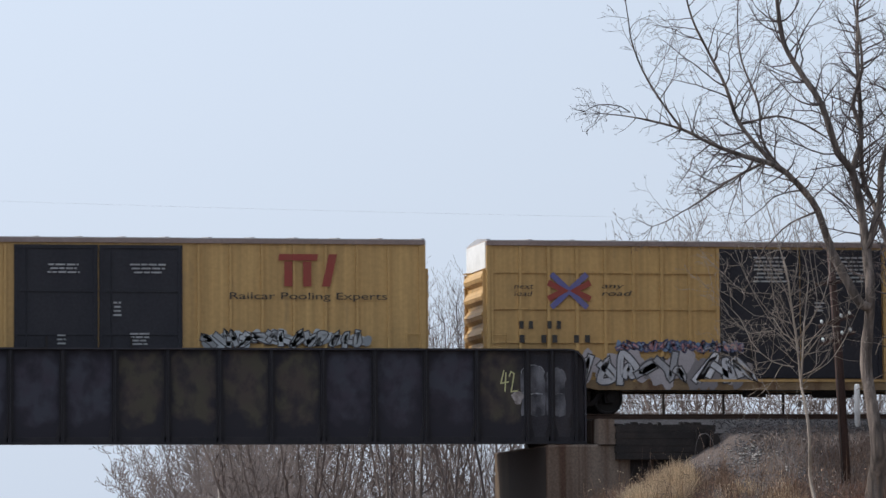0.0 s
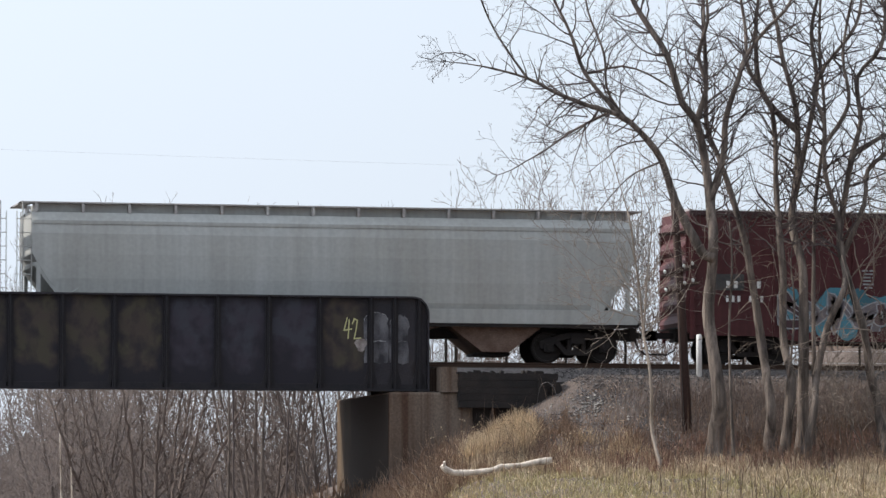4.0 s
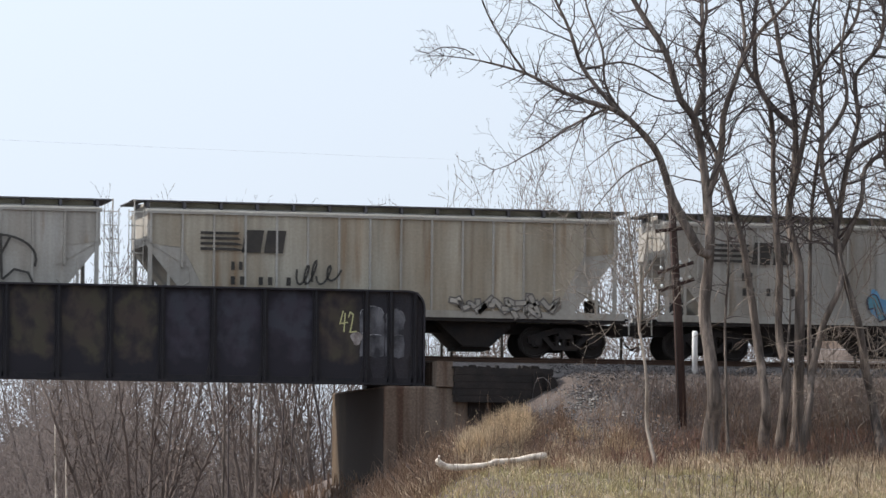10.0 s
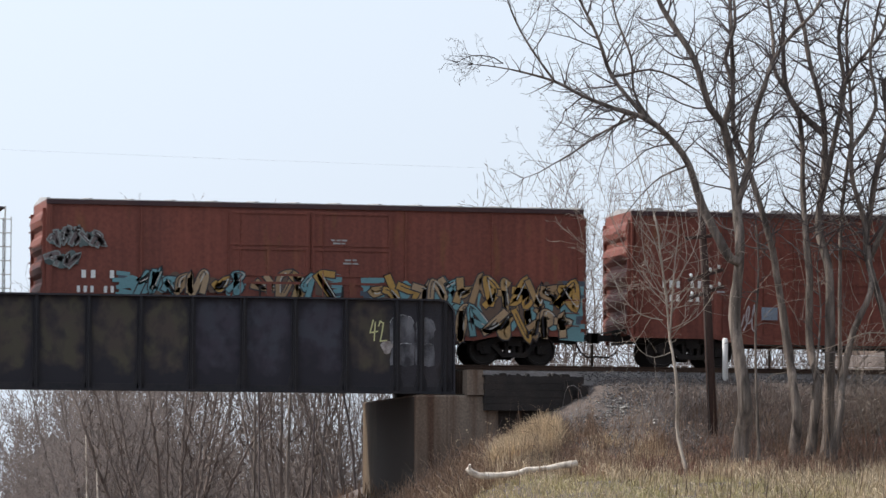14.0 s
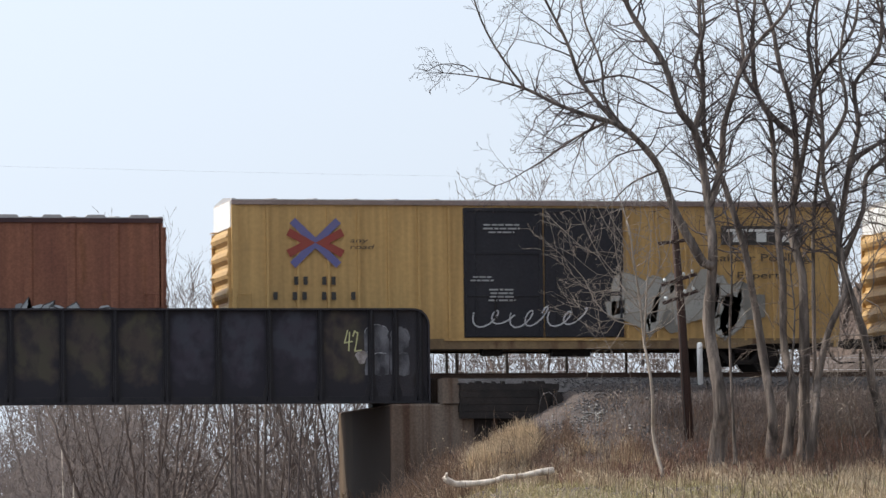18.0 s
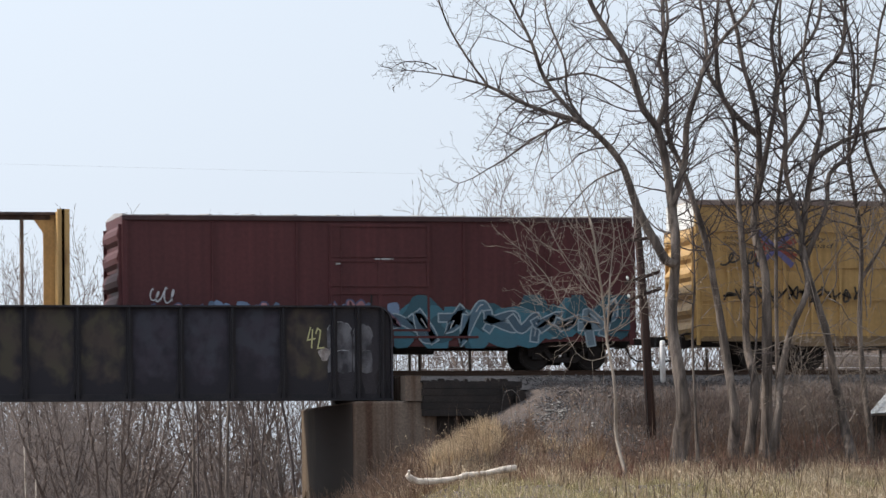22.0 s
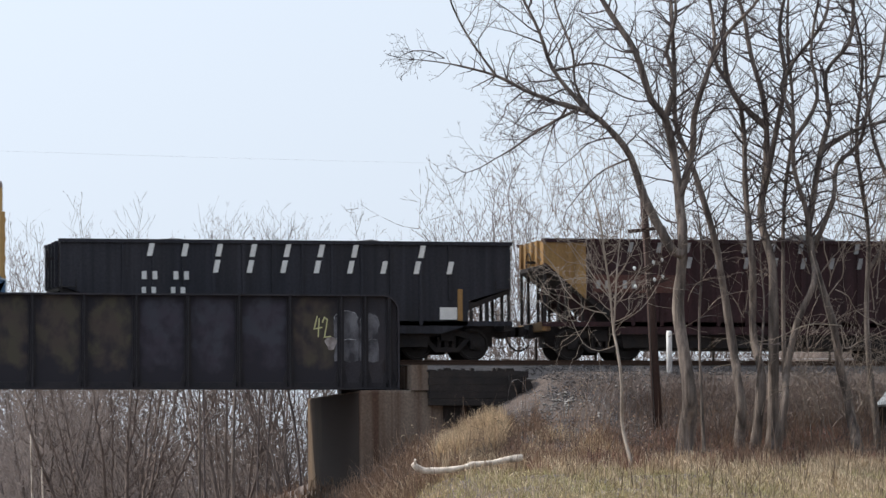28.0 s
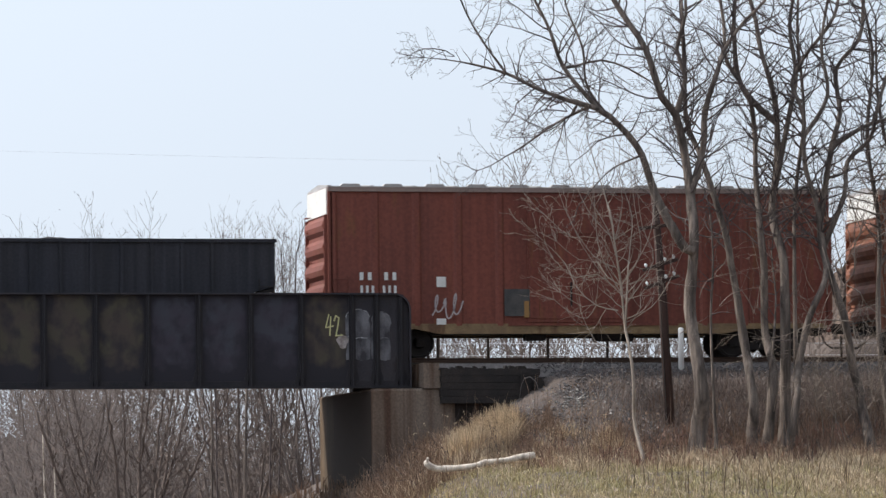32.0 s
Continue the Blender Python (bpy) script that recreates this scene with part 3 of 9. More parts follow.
def make_span(name, x0, x1, label):
    span = tagged(new(name), label, "bridge", "girder spans")
    for y in (-2.6, 4.1):
        s = -1 if y < 0 else 1
        gz = GZ0 if y < 0 else GZ0 + 0.25      # the far girder is shallower
        g = part("girder", Mesh().prism(rounded(x0 + 0.05, x1 - 0.05, gz + 0.06, GZ1 - 0.05, 0.45), y - 0.012, y + 0.012), M_GIRDER, span)
        # flange that runs over the top and down the rounded ends
        o, i = rounded(x0, x1, gz, GZ1, 0.5), rounded(x0 + 0.05, x1 - 0.05, gz, GZ1 - 0.05, 0.45)
        fl = Mesh()
        for k in range(1, len(o) - 1):
            q = [o[k], o[k + 1], i[k + 1], i[k]]
            fl.prism(q[::-1] if k < 0 else q, y - 0.2, y + 0.2)
        fl.prism([i[0], o[0], o[-1], i[-1]][::-1], y - 0.2, y + 0.2)
        part("top_flange", fl, M_GIRDER, g)
        part("bottom_flange", Mesh().box(x0, x1, y - 0.22, y + 0.22, gz, gz + 0.07), M_STIFF, g)
        part("flange_angle", Mesh().box(x0 + 0.06, x1 - 0.06, y - 0.05, y + 0.05, gz + 0.07, gz + 0.20), M_STIFF, g)
        # web panels between the stiffeners, each weathered in its own way
        xs = [x1 - 0.28, x1 - 1.0, x1 - 1.72]
        while xs[-1] > x0 + 2:
            xs.append(xs[-1] - 1.5)
        st = Mesh().box(-0.10, 0.10, -0.05, -0.012, gz + 0.07, GZ1 - 0.05).box(-0.05, 0.05, -0.16, -0.05, gz + 0.07, GZ1 - 0.05).box(-0.012, 0.012, -0.2, -0.16, gz + 0.07, GZ1 - 0.05)
        st.prism([(-0.22, gz + 0.07), (0.22, gz + 0.07), (0.18, gz + 0.34), (0.10, gz + 0.6), (-0.10, gz + 0.6), (-0.18, gz + 0.34)], -0.035, -0.012)
        st = st.data("stiffener", M_STIFF)
        for x in xs:
            ob = part("stiffener", st, M_GIRDER, g)
            ob.location = (x, y, 0)
            if s > 0:
                ob.rotation_euler = (0, 0, math.pi)
        for k, (a, b) in enumerate(zip(xs[2:], xs[3:])):
            if s < 0:
                zm, hw, hh = (gz + 0.21 + GZ1 - 0.055) / 2, (a - b) / 2 - 0.04, (GZ1 - 0.055 - gz - 0.21) / 2
                ob = part("web_panel", Mesh().box(-hw, hw, -0.0025, 0.0025, -hh, hh), M_OLIVE if k % 7 in (0, 4, 5, 6) else M_SLATE, g)
                ob.location = ((a + b) / 2, y - 0.0155, zm)
    fb = Mesh().box(-0.15, 0.15, -2.55, 4.05, GZ0 + 0.285, GZ0 + 0.55).data("floor_beam", M_STIFF)
    x = x0 + 1.2
    while x < x1 - 0.5:
        ob = part("floor_beam", fb, M_GIRDER, span)
        ob.location.x = x
        x += 3.0
    part("deck", Mesh().box(x0 + 0.1, x1 - 0.1, -2.575, 4.075, GZ0 + 0.30, 6.14), M_TIMBER, span)
    return span


make_span("bridge_span", GX0, GX1, "black riveted plate-girder railway bridge span with spray-painted number")
make_span("bridge_span", GX0 - 30.2, GX0 - 0.1, "black riveted plate-girder railway bridge span over the valley")


def flank_shade():
    """Concrete of a pier's flank: sunlit tan painted at its far end, the deck's shade painted near-black at the near
    end.
    """
    m = mat("shade_tinted_concrete", (0.150, 0.104, 0.062), 0.9, 0, (0.075, 0.050, 0.032), 0.5, 0.9, 0.25, 0.4, 4)
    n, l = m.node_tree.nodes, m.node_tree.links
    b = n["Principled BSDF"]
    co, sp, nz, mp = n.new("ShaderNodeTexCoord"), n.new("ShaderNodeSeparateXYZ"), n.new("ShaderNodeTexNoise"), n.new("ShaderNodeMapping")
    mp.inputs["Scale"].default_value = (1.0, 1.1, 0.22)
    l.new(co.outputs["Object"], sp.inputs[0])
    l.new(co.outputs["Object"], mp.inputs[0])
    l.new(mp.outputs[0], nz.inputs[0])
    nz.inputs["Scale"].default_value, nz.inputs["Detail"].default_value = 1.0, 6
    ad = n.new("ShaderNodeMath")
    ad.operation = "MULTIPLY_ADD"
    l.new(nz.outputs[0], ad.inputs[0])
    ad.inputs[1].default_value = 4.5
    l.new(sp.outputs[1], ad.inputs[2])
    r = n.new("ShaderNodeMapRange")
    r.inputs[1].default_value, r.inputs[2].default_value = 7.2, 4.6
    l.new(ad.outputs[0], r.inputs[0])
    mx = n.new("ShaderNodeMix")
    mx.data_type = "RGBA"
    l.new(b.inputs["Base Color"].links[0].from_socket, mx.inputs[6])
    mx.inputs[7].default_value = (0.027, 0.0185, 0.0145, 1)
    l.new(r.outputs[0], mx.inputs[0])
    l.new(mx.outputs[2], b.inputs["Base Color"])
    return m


M_FLANKSHADE = flank_shade()


def make_pier(name, x0, x1, z1, label):
    p = tagged(new(name), label, "bridge pier")
    c = 0.10                                    # worn, rounded corners
    plan = [(x0, -3.2 + c), (x0 + 0.03, -3.2 + 0.03), (x0 + c, -3.2), (x1 - c, -3.2), (x1 - 0.03, -3.2 + 0.03), (x1, -3.2 + c), (x1, 4.5), (x0, 4.5)]
    m, k = Mesh(), len(plan)
    for z, f in ((-4, 0.0), (z1 - 0.07, 0.0), (z1 - 0.02, 0.025), (z1, 0.07)):
        m.v += [(x + (f if x < (x0 + x1) / 2 else -f), y + (f if y < 0 else -f), z) for x, y in plan]
    for r in range(3):
        m.f += [(r * k + i, r * k + (i + 1) % k, (r + 1) * k + (i + 1) % k, (r + 1) * k + i) for i in range(k)]
    m.f.append(tuple(3 * k + i for i in range(k)))
    part("shaft", m, M_CONCRETE, p)
    # thin skin whose colour carries the sunlit strip and the deck's shade
    part("shade_tinted_face", Mesh().box(x0 - 0.012, x0 - 0.002, -3.06, 4.495, -4, z1 - 0.06), M_FLANKSHADE, p, "side face coloured sunlit tan, darkening into painted deck shade")
    for y in (-2.6, 4.1):
        b = Mesh().box(x0 + 0.9, x1 - 0.55, y - 0.3, y + 0.3, z1 - 0.01, z1 + (0.035 if y < 0 else 0.285))
        part("bearing", b, M_STEEL, p)
    return p


PIER_Z = 5.525
make_pier("bridge_pier", -2.79, -0.31, PIER_Z, "stained concrete bridge pier with rust runs under the girder end")
make_pier("bridge_pier", -32.3, -29.8, PIER_Z, "concrete bridge pier in the valley")
make_pier("bridge_pier", -63.5, -60.5, PIER_Z, "concrete bridge pier at the far bank")


def make_abutment():
    ab = tagged(new("abutment"), "concrete backwall with dark timber bulkhead beside the track", "abutment", kind="structure")
    part("backwall", Mesh().prism([(-1.28, PIER_Z), (-0.7, PIER_Z), (-0.82, 6.26), (-1.28, 6.26)], -3.3, 3.3), M_CONCRETE, ab)
    for i in range(-1, 4):
        z = 5.28 + 0.2 * i
        a, b = -0.8 + 0.02 * (i % 2), 2.15 + 0.05 * math.sin(i * 2.1)
        part("timber", Mesh().box(a, b, -3.5, -3.2, z, z + 0.192), M_BULKHEAD, ab)
    part("timber_post", Mesh().box(1.55, 1.8, -3.62, -3.5, 4.7, 5.95), M_BULKHEAD, ab)
    rng, x = random.Random(77), -0.84                      # splintered, rotted top edge
    while x < 1.95:
        w, h = rng.uniform(0.10, 0.34), rng.uniform(0.0, 0.10)
        part("splinter", Mesh().prism([(x, 6.06), (x + w, 6.06), (x + w * rng.uniform(0.7, 1.0), 6.08 + h * rng.uniform(0.3, 1.0)), (x + w * rng.uniform(0.0, 0.4), 6.08 + h)], -3.49, -3.24), M_BULKHEAD, ab)
        x += w
    disc = [(2.08 + 0.17 * math.cos(a), 5.55 + 0.27 * math.sin(a)) for a in np.linspace(0, 2 * math.pi, 13)[:-1]]
    part("tie_butt", Mesh().prism(disc, -3.66, -3.2), M_BULKHEAD, ab, "rotted butt end of an old timber")
    part("footing_wall", Mesh().box(-0.5, 1.6, -3.1, 3.3, 2.5, 5.26), M_DARKWALL, ab)


make_abutment()


# spray-painted marks on the girder
def ribbon(m, pts, w, y):
    """A brush stroke of width w along points in x and z, mitred at its bends."""
    p = [Vector(q) for q in pts]
    p = [q for i, q in enumerate(p) if i == 0 or (q - p[i - 1]).length > 1e-4]
    d = [(b - a).normalized() for a, b in zip(p, p[1:])]
    p[0], p[-1] = p[0] - d[0] * w / 2, p[-1] + d[-1] * w / 2
    n = len(m.v)
    for i, q in enumerate(p):
        a, b = d[max(i - 1, 0)], d[min(i, len(d) - 1)]
        t = a + b if (a + b).length > 0.2 else b
        t = t.normalized()
        k = w / 2 / max(0.55, abs(t.dot(b)))
        m.v += [(q.x - t.y * k, y, q.y + t.x * k), (q.x + t.y * k, y, q.y - t.x * k)]
    m.f += [(n + 2 * i, n + 2 * i + 1, n + 2 * i + 3, n + 2 * i + 2) for i in range(len(p) - 1)]
    return m


def girder_marks():
    y = -2.625
    span = bpy.data.objects["bridge_span"]
    num = Mesh()
    ribbon(num, [(-3.93, 7.68), (-4.02, 7.32), (-3.80, 7.36)], 0.04, y)
    ribbon(num, [(-3.87, 7.62), (-3.90, 7.10)], 0.04, y - 0.002)
    ribbon(num, [(-3.77, 7.52), (-3.72, 7.66), (-3.63, 7.60), (-3.66, 7.38), (-3.72, 7.08), (-3.54, 7.10)], 0.04, y - 0.004)
    part("painted_number", num, paint(0.48, 0.47, 0.24), span, "number 42 sprayed in pale yellow")
    rng = random.Random(5)
    wash = mat("faded_grey_wash", (0.160, 0.160, 0.178), 0.7, 0, (0.034, 0.033, 0.040), 0.34, 1.0, 0.3, 0, 1.5)
    spray = mat("worn_white_spray", (0.42, 0.43, 0.45), 0.7, 0, (0.07, 0.07, 0.078), 0.10, 1.0, 0.3, 0)
    thin_spray = mat("thin_white_spray", (0.20, 0.20, 0.215), 0.7, 0, (0.045, 0.045, 0.052), 0.10, 1.0, 0.3, 0)
    for x0, x1, z1, paint_ in ((-3.42, -2.72, 7.86, spray), (-2.66, -2.10, 7.78, thin_spray)):
        r, xc = (x1 - x0) / 2, (x0 + x1) / 2
        edge = [(x0, 6.36 + rng.uniform(-0.06, 0.06)), (xc - 0.12, 6.42), (xc + 0.1, 6.34), (x1, 6.40)]
        edge += [(x1 + rng.uniform(-0.03, 0.03), 6.95 + 0.2 * k) for k in range(-2, 3)]
        edge += [(xc + r * math.cos(t) + rng.uniform(-0.03, 0.03), z1 - 0.32 + 0.32 * math.sin(t) + rng.uniform(-0.03, 0.03)) for t in np.linspace(0, math.pi, 11)]
        edge += [(x0 + rng.uniform(-0.03, 0.03), 7.35 - 0.2 * k) for k in range(5)]
        part("faded_patch", Mesh().flat(edge, y + 0.003), wash, span, "worn pale wash of old paint")
        ol = Mesh()
        for t0, t1 in ((0.3, 1.0), (1.25, 2.0), (2.2, 3.1)):     # broken remains of the outline
            ribbon(ol, [(xc + r * math.cos(t) + rng.uniform(-0.012, 0.012), z1 - 0.30 + 0.30 * math.sin(t) + rng.uniform(-0.012, 0.012)) for t in np.linspace(t0, t1, 5)], 0.028, y)
        ribbon(ol, [(x0 + 0.03, 7.02), (x0 + 0.13, 7.10), (x0 + 0.24, 6.99), (xc + 0.05, 7.03), (x1 - 0.08, 7.01)], 0.026, y)
        part("paint_outline", ol, paint_, span, "worn white spray outline")
    part("paint_streak", ribbon(Mesh(), [(-1.86, 7.45), (-1.84, 7.1)], 0.03, y), thin_spray, span, "worn white spray outline")
    dab = Mesh().flat([(-3.52 + 0.17 * math.cos(a) * (1 + 0.3 * math.sin(3 * a)), 6.9 + 0.2 * math.sin(a)) for a in np.linspace(0, 6.0, 14)], y)
    part("paint_dab", dab, mat("grey_white_dab", (0.34, 0.31, 0.30), 0.7, 0, (0.10, 0.07, 0.06), 0.2, 0.8), span)


girder_marks()
# ---- the train ----
W2 = 1.50            # half width of the side sheets
SIDE = -(W2 + 0.066)  # plane of the paint on the near side
WHEEL_R = 0.457


def wheelset_mesh():
    m = Mesh()
    for s in (-1, 1):
        prof = [(0.485, 0.69), (0.485, 0.715), (0.46, 0.73), (0.455, 0.83), (0.40, 0.835), (0.385, 0.79), (0.17, 0.775), (0.15, 0.85), (0.0, 0.85)]
        k, n = 24, len(m.v)
        for r, y in prof:
            m.v += [(r * math.cos(2 * math.pi * i / k), s * y, r * math.sin(2 * math.pi * i / k)) for i in range(k)]
        for a in range(len(prof) - 1):
            m.f += [(n + a * k + i, n + a * k + (i + 1) % k, n + (a + 1) * k + (i + 1) % k, n + (a + 1) * k + i)[::s] for i in range(k)]
        m.disc(0, 0, s * 0.69 - 0.005, s * 0.69 + 0.005, 0.48, k)
        for j in range(3):
            a = 2 * math.pi * j / 3
            m.disc(0.1 * math.cos(a), 0.1 * math.sin(a), s * 0.86 - 0.012, s * 0.86 + 0.012, 0.025, 6)
    m.tube([(0, -1.08, 0), (0, 1.08, 0)], 0.085, 10)
    return m.data("wheelset", M_WHEEL)


def frame_mesh(y):
    """Cast truck side frame with its arches, spring seat and journal boxes."""
    m = Mesh()
    m.prism([(1.12, 0.42), (1.12, 0.62), (0.62, 0.80), (0.3, 0.88), (-0.3, 0.88), (-0.62, 0.80), (-1.12, 0.62), (-1.12, 0.42), (-0.98, 0.40), (-0.66, 0.60), (-0.32, 0.70), (0.32, 0.70), (0.66, 0.60), (0.98, 0.40)][::-1], y - 0.09, y + 0.09)
    m.prism([(-0.70, 0.58), (-0.36, 0.22), (0.36, 0.22), (0.70, 0.58), (0.55, 0.62), (0.30, 0.36), (-0.30, 0.36), (-0.55, 0.62)], y - 0.08, y + 0.08)
    for x in (-0.86, 0.86):
        m.box(x - 0.15, x + 0.15, y - 0.13, y + 0.10, 0.32, 0.60)
        m.disc(x, WHEEL_R, y - 0.18, y - 0.13, 0.10, 10)
    for x in (-0.22, 0.0, 0.22):
        m.tube([(x, y, 0.36), (x, y, 0.66)], 0.075, 8)
    return m.data("side_frame", M_STEEL)


WHEELS = wheelset_mesh()
FRAME_N, FRAME_F = frame_mesh(-0.98), frame_mesh(0.98)
BOLSTER = Mesh().box(-0.2, 0.2, -1.15, 1.15, 0.56, 0.80).box(-0.30, 0.30, -0.4, 0.4, 0.5, 0.88).box(-0.75, -0.6, -0.8, 0.8, 0.3, 0.42).box(0.6, 0.75, -0.8, 0.8, 0.3, 0.42).data("bolster", M_STEEL)
BEARER = Mesh().box(-0.06, 0.06, -1.4, 1.4, 0.80, 1.05).data("cross_bearer", M_STEEL)
TURNING = {-0.86: [], 0.86: []}


def add_truck(car, x):
    t = part("truck", BOLSTER, M_STEEL, car)
    t.location.x = x
    part("side_frame", FRAME_N, M_STEEL, t)
    part("side_frame", FRAME_F, M_STEEL, t)
    for dx in (-0.86, 0.86):
        w = part("wheelset", WHEELS, M_WHEEL, t)
        w.location = (dx, 0, WHEEL_R)
        TURNING[dx].append(w)


def add_coupler(car, x, s, reach):
    m = Mesh().box(min(x, x + s * (reach - 0.1)), max(x, x + s * (reach - 0.1)), -0.09, 0.09, 0.78, 0.96)
    m.box(min(x + s * (reach - 0.22), x + s * (reach + 0.05)), max(x + s * (reach - 0.22), x + s * (reach + 0.05)), -0.16, 0.14, 0.72, 1.02)
    m.box(min(x - s * 0.1, x + s * 0.12), max(x - s * 0.1, x + s * 0.12), -0.35, 0.35, 0.68, 1.08)
    c = part("coupler", m, M_STEEL, car)
    hose = [(x + s * 0.05, -0.42, 0.72), (x + s * 0.18, -0.44, 0.42), (x + s * 0.4, -0.4, 0.28), (x + s * (reach - 0.02), -0.32, 0.30)]
    part("air_hose", Mesh().tube(hose, 0.028, 6), M_STEEL, c)


def add_ladder(car, x, y, z0, z1, s, material, step=0.38):
    """Ladder or grab irons on a side (s = -1 near, 1 far)."""
    m = Mesh()
    z = z0
    while z < z1:
        m.tube([(x - 0.21, y, z), (x - 0.21, y + s * 0.07, z), (x + 0.21, y + s * 0.07, z), (x + 0.21, y, z)], 0.014, 5)
        z += step
    m.tube([(x - 0.21, y + s * 0.03, z0 - 0.2), (x - 0.21, y + s * 0.03, z1)], 0.014, 5)
    m.tube([(x + 0.21, y + s * 0.03, z0 - 0.2), (x + 0.21, y + s * 0.03, z1)], 0.014, 5)
    part("ladder", m, material, car)


def add_running_gear(car, L, truck, reach, sill=True):
    for s in (-1, 1):
        add_truck(car, s * (L / 2 - truck))
        add_coupler(car, s * L / 2, s, reach)
    m = Mesh().box(-L / 2 + 0.1, L / 2 - 0.1, -0.33, 0.33, 0.72, 1.02)
    part("centre_sill", m, M_STEEL, car)
    if sill:
        for i in range(6):
            part("cross_bearer", BEARER, M_STEEL, car).location.x = (i - 2.5) * L / 8
        r = Mesh().tube([(0.5, -0.85, 0.66), (1.7, -0.85, 0.66)], 0.19, 10).box(-1.6, -1.0, -1.0, -0.6, 0.5, 0.82).tube([(-L / 2 + 3, -0.62, 0.62), (L / 2 - 3, -0.62, 0.60)], 0.022, 5)
        r.tube([(-1.2, -0.7, 0.6), (0.6, -0.7, 0.6)], 0.03, 5)
        part("brake_gear", r, M_STEEL, car)


# -- paint on the sides --
def grow(poly, d):
    c = (sum(p[0] for p in poly) / len(poly), sum(p[1] for p in poly) / len(poly))
    return [(x + d * (x - c[0]) / max(0.05, math.hypot(x - c[0], z - c[1])), z + d * (z - c[1]) / max(0.05, math.hypot(x - c[0], z - c[1]))) for x, z in poly]


PALETTES = {
    "blackbold": ((0.055, 0.042, 0.034), (0.10, 0.075, 0.05), (0.055, 0.042, 0.034)),
    "faintgrey": ((0.11, 0.085, 0.085), (0.20, 0.22, 0.215), (0.085, 0.115, 0.115)),
    "white": ((0.36, 0.37, 0.37), (0.085, 0.075, 0.075), (0.42, 0.44, 0.45)),
    "silver": ((0.46, 0.46, 0.48), (0.07, 0.065, 0.07), (0.36, 0.33, 0.34)),
    "silverbox": ((0.36, 0.35, 0.32), (0.27, 0.24, 0.20), (0.33, 0.315, 0.28)),
    "pinkblue": ((0.36, 0.175, 0.185), (0.09, 0.10, 0.18), (0.17, 0.24, 0.36)),
    "teal": ((0.12, 0.33, 0.40), (0.08, 0.14, 0.17), (0.45, 0.52, 0.54)),
    "cyanwhite": ((0.075, 0.04, 0.045), (0.34, 0.35, 0.37), (0.08, 0.24, 0.31)),
    "maroonwhite": ((0.11, 0.040, 0.045), (0.38, 0.36, 0.36), (0.10, 0.22, 0.28)),
    "green": ((0.20, 0.30, 0.20), (0.09, 0.11, 0.09), (0.34, 0.40, 0.34)),
    "faintteal": ((0.36, 0.41, 0.39), (0.30, 0.33, 0.32), (0.42, 0.45, 0.42)),
    "blackwhite": ((0.045, 0.042, 0.06), (0.50, 0.49, 0.48), (0.045, 0.042, 0.06)),
    "blackthin": ((0.36, 0.335, 0.295), (0.14, 0.125, 0.115), (0.36, 0.335, 0.295)),
    "tealblue": ((0.08, 0.20, 0.26), (0.05, 0.05, 0.08), (0.14, 0.32, 0.52)),
    "whiteteal": ((0.41, 0.42, 0.41), (0.16, 0.16, 0.165), (0.27, 0.38, 0.36)),
    "greengrey": ((0.15, 0.22, 0.16), (0.22, 0.24, 0.22), (0.30, 0.36, 0.30)),
    "redwhite": ((0.42, 0.13, 0.12), (0.45, 0.44, 0.42), (0.18, 0.32, 0.38)),
    "tanwash": ((0.20, 0.14, 0.10), (0.15, 0.10, 0.075), (0.30, 0.29, 0.24)),
    "whitepink": ((0.40, 0.36, 0.34), (0.06, 0.055, 0.06), (0.48, 0.36, 0.30)),
    "orangewhite": ((0.33, 0.24, 0.13), (0.19, 0.15, 0.11), (0.34, 0.29, 0.20)),
    "greenwhite": ((0.045, 0.085, 0.055), (0.16, 0.19, 0.13), (0.03, 0.045, 0.035)),
    "blue": ((0.055, 0.10, 0.14), (0.28, 0.35, 0.39), (0.045, 0.14, 0.19)),
    "bluewhite": ((0.12, 0.29, 0.41), (0.42, 0.47, 0.50), (0.055, 0.11, 0.19)),
}


def squiggle(rng):
    """A looping brush path in a unit square that spells nothing."""
    ctl = [(0.1, rng.uniform(0.1, 0.9))]
    for k in range(rng.choice((3, 4, 5))):
        ctl.append((min(0.95, max(0.05, rng.uniform(0.0, 1.0))), 0.95 - ctl[-1][1] + rng.uniform(-0.25, 0.25) if k % 2 == 0 else rng.uniform(0.05, 0.95)))
    ctl = [(a, min(0.97, max(0.03, b))) for a, b in ctl]
    out = []
    for i in range(len(ctl) - 1):
        p, q, pm, qn = ctl[i], ctl[i + 1], ctl[max(i - 1, 0)], ctl[min(i + 2, len(ctl) - 1)]
        for t in np.linspace(0, 0.86, 7):
            out.append(tuple(0.5 * (2 * p[k] + (q[k] - pm[k]) * t + (2 * pm[k] - 5 * p[k] + 4 * q[k] - qn[k]) * t * t + (3 * p[k] - pm[k] - 3 * q[k] + qn[k]) * t ** 3) for k in (0, 1)))
    return out + [ctl[-1]]


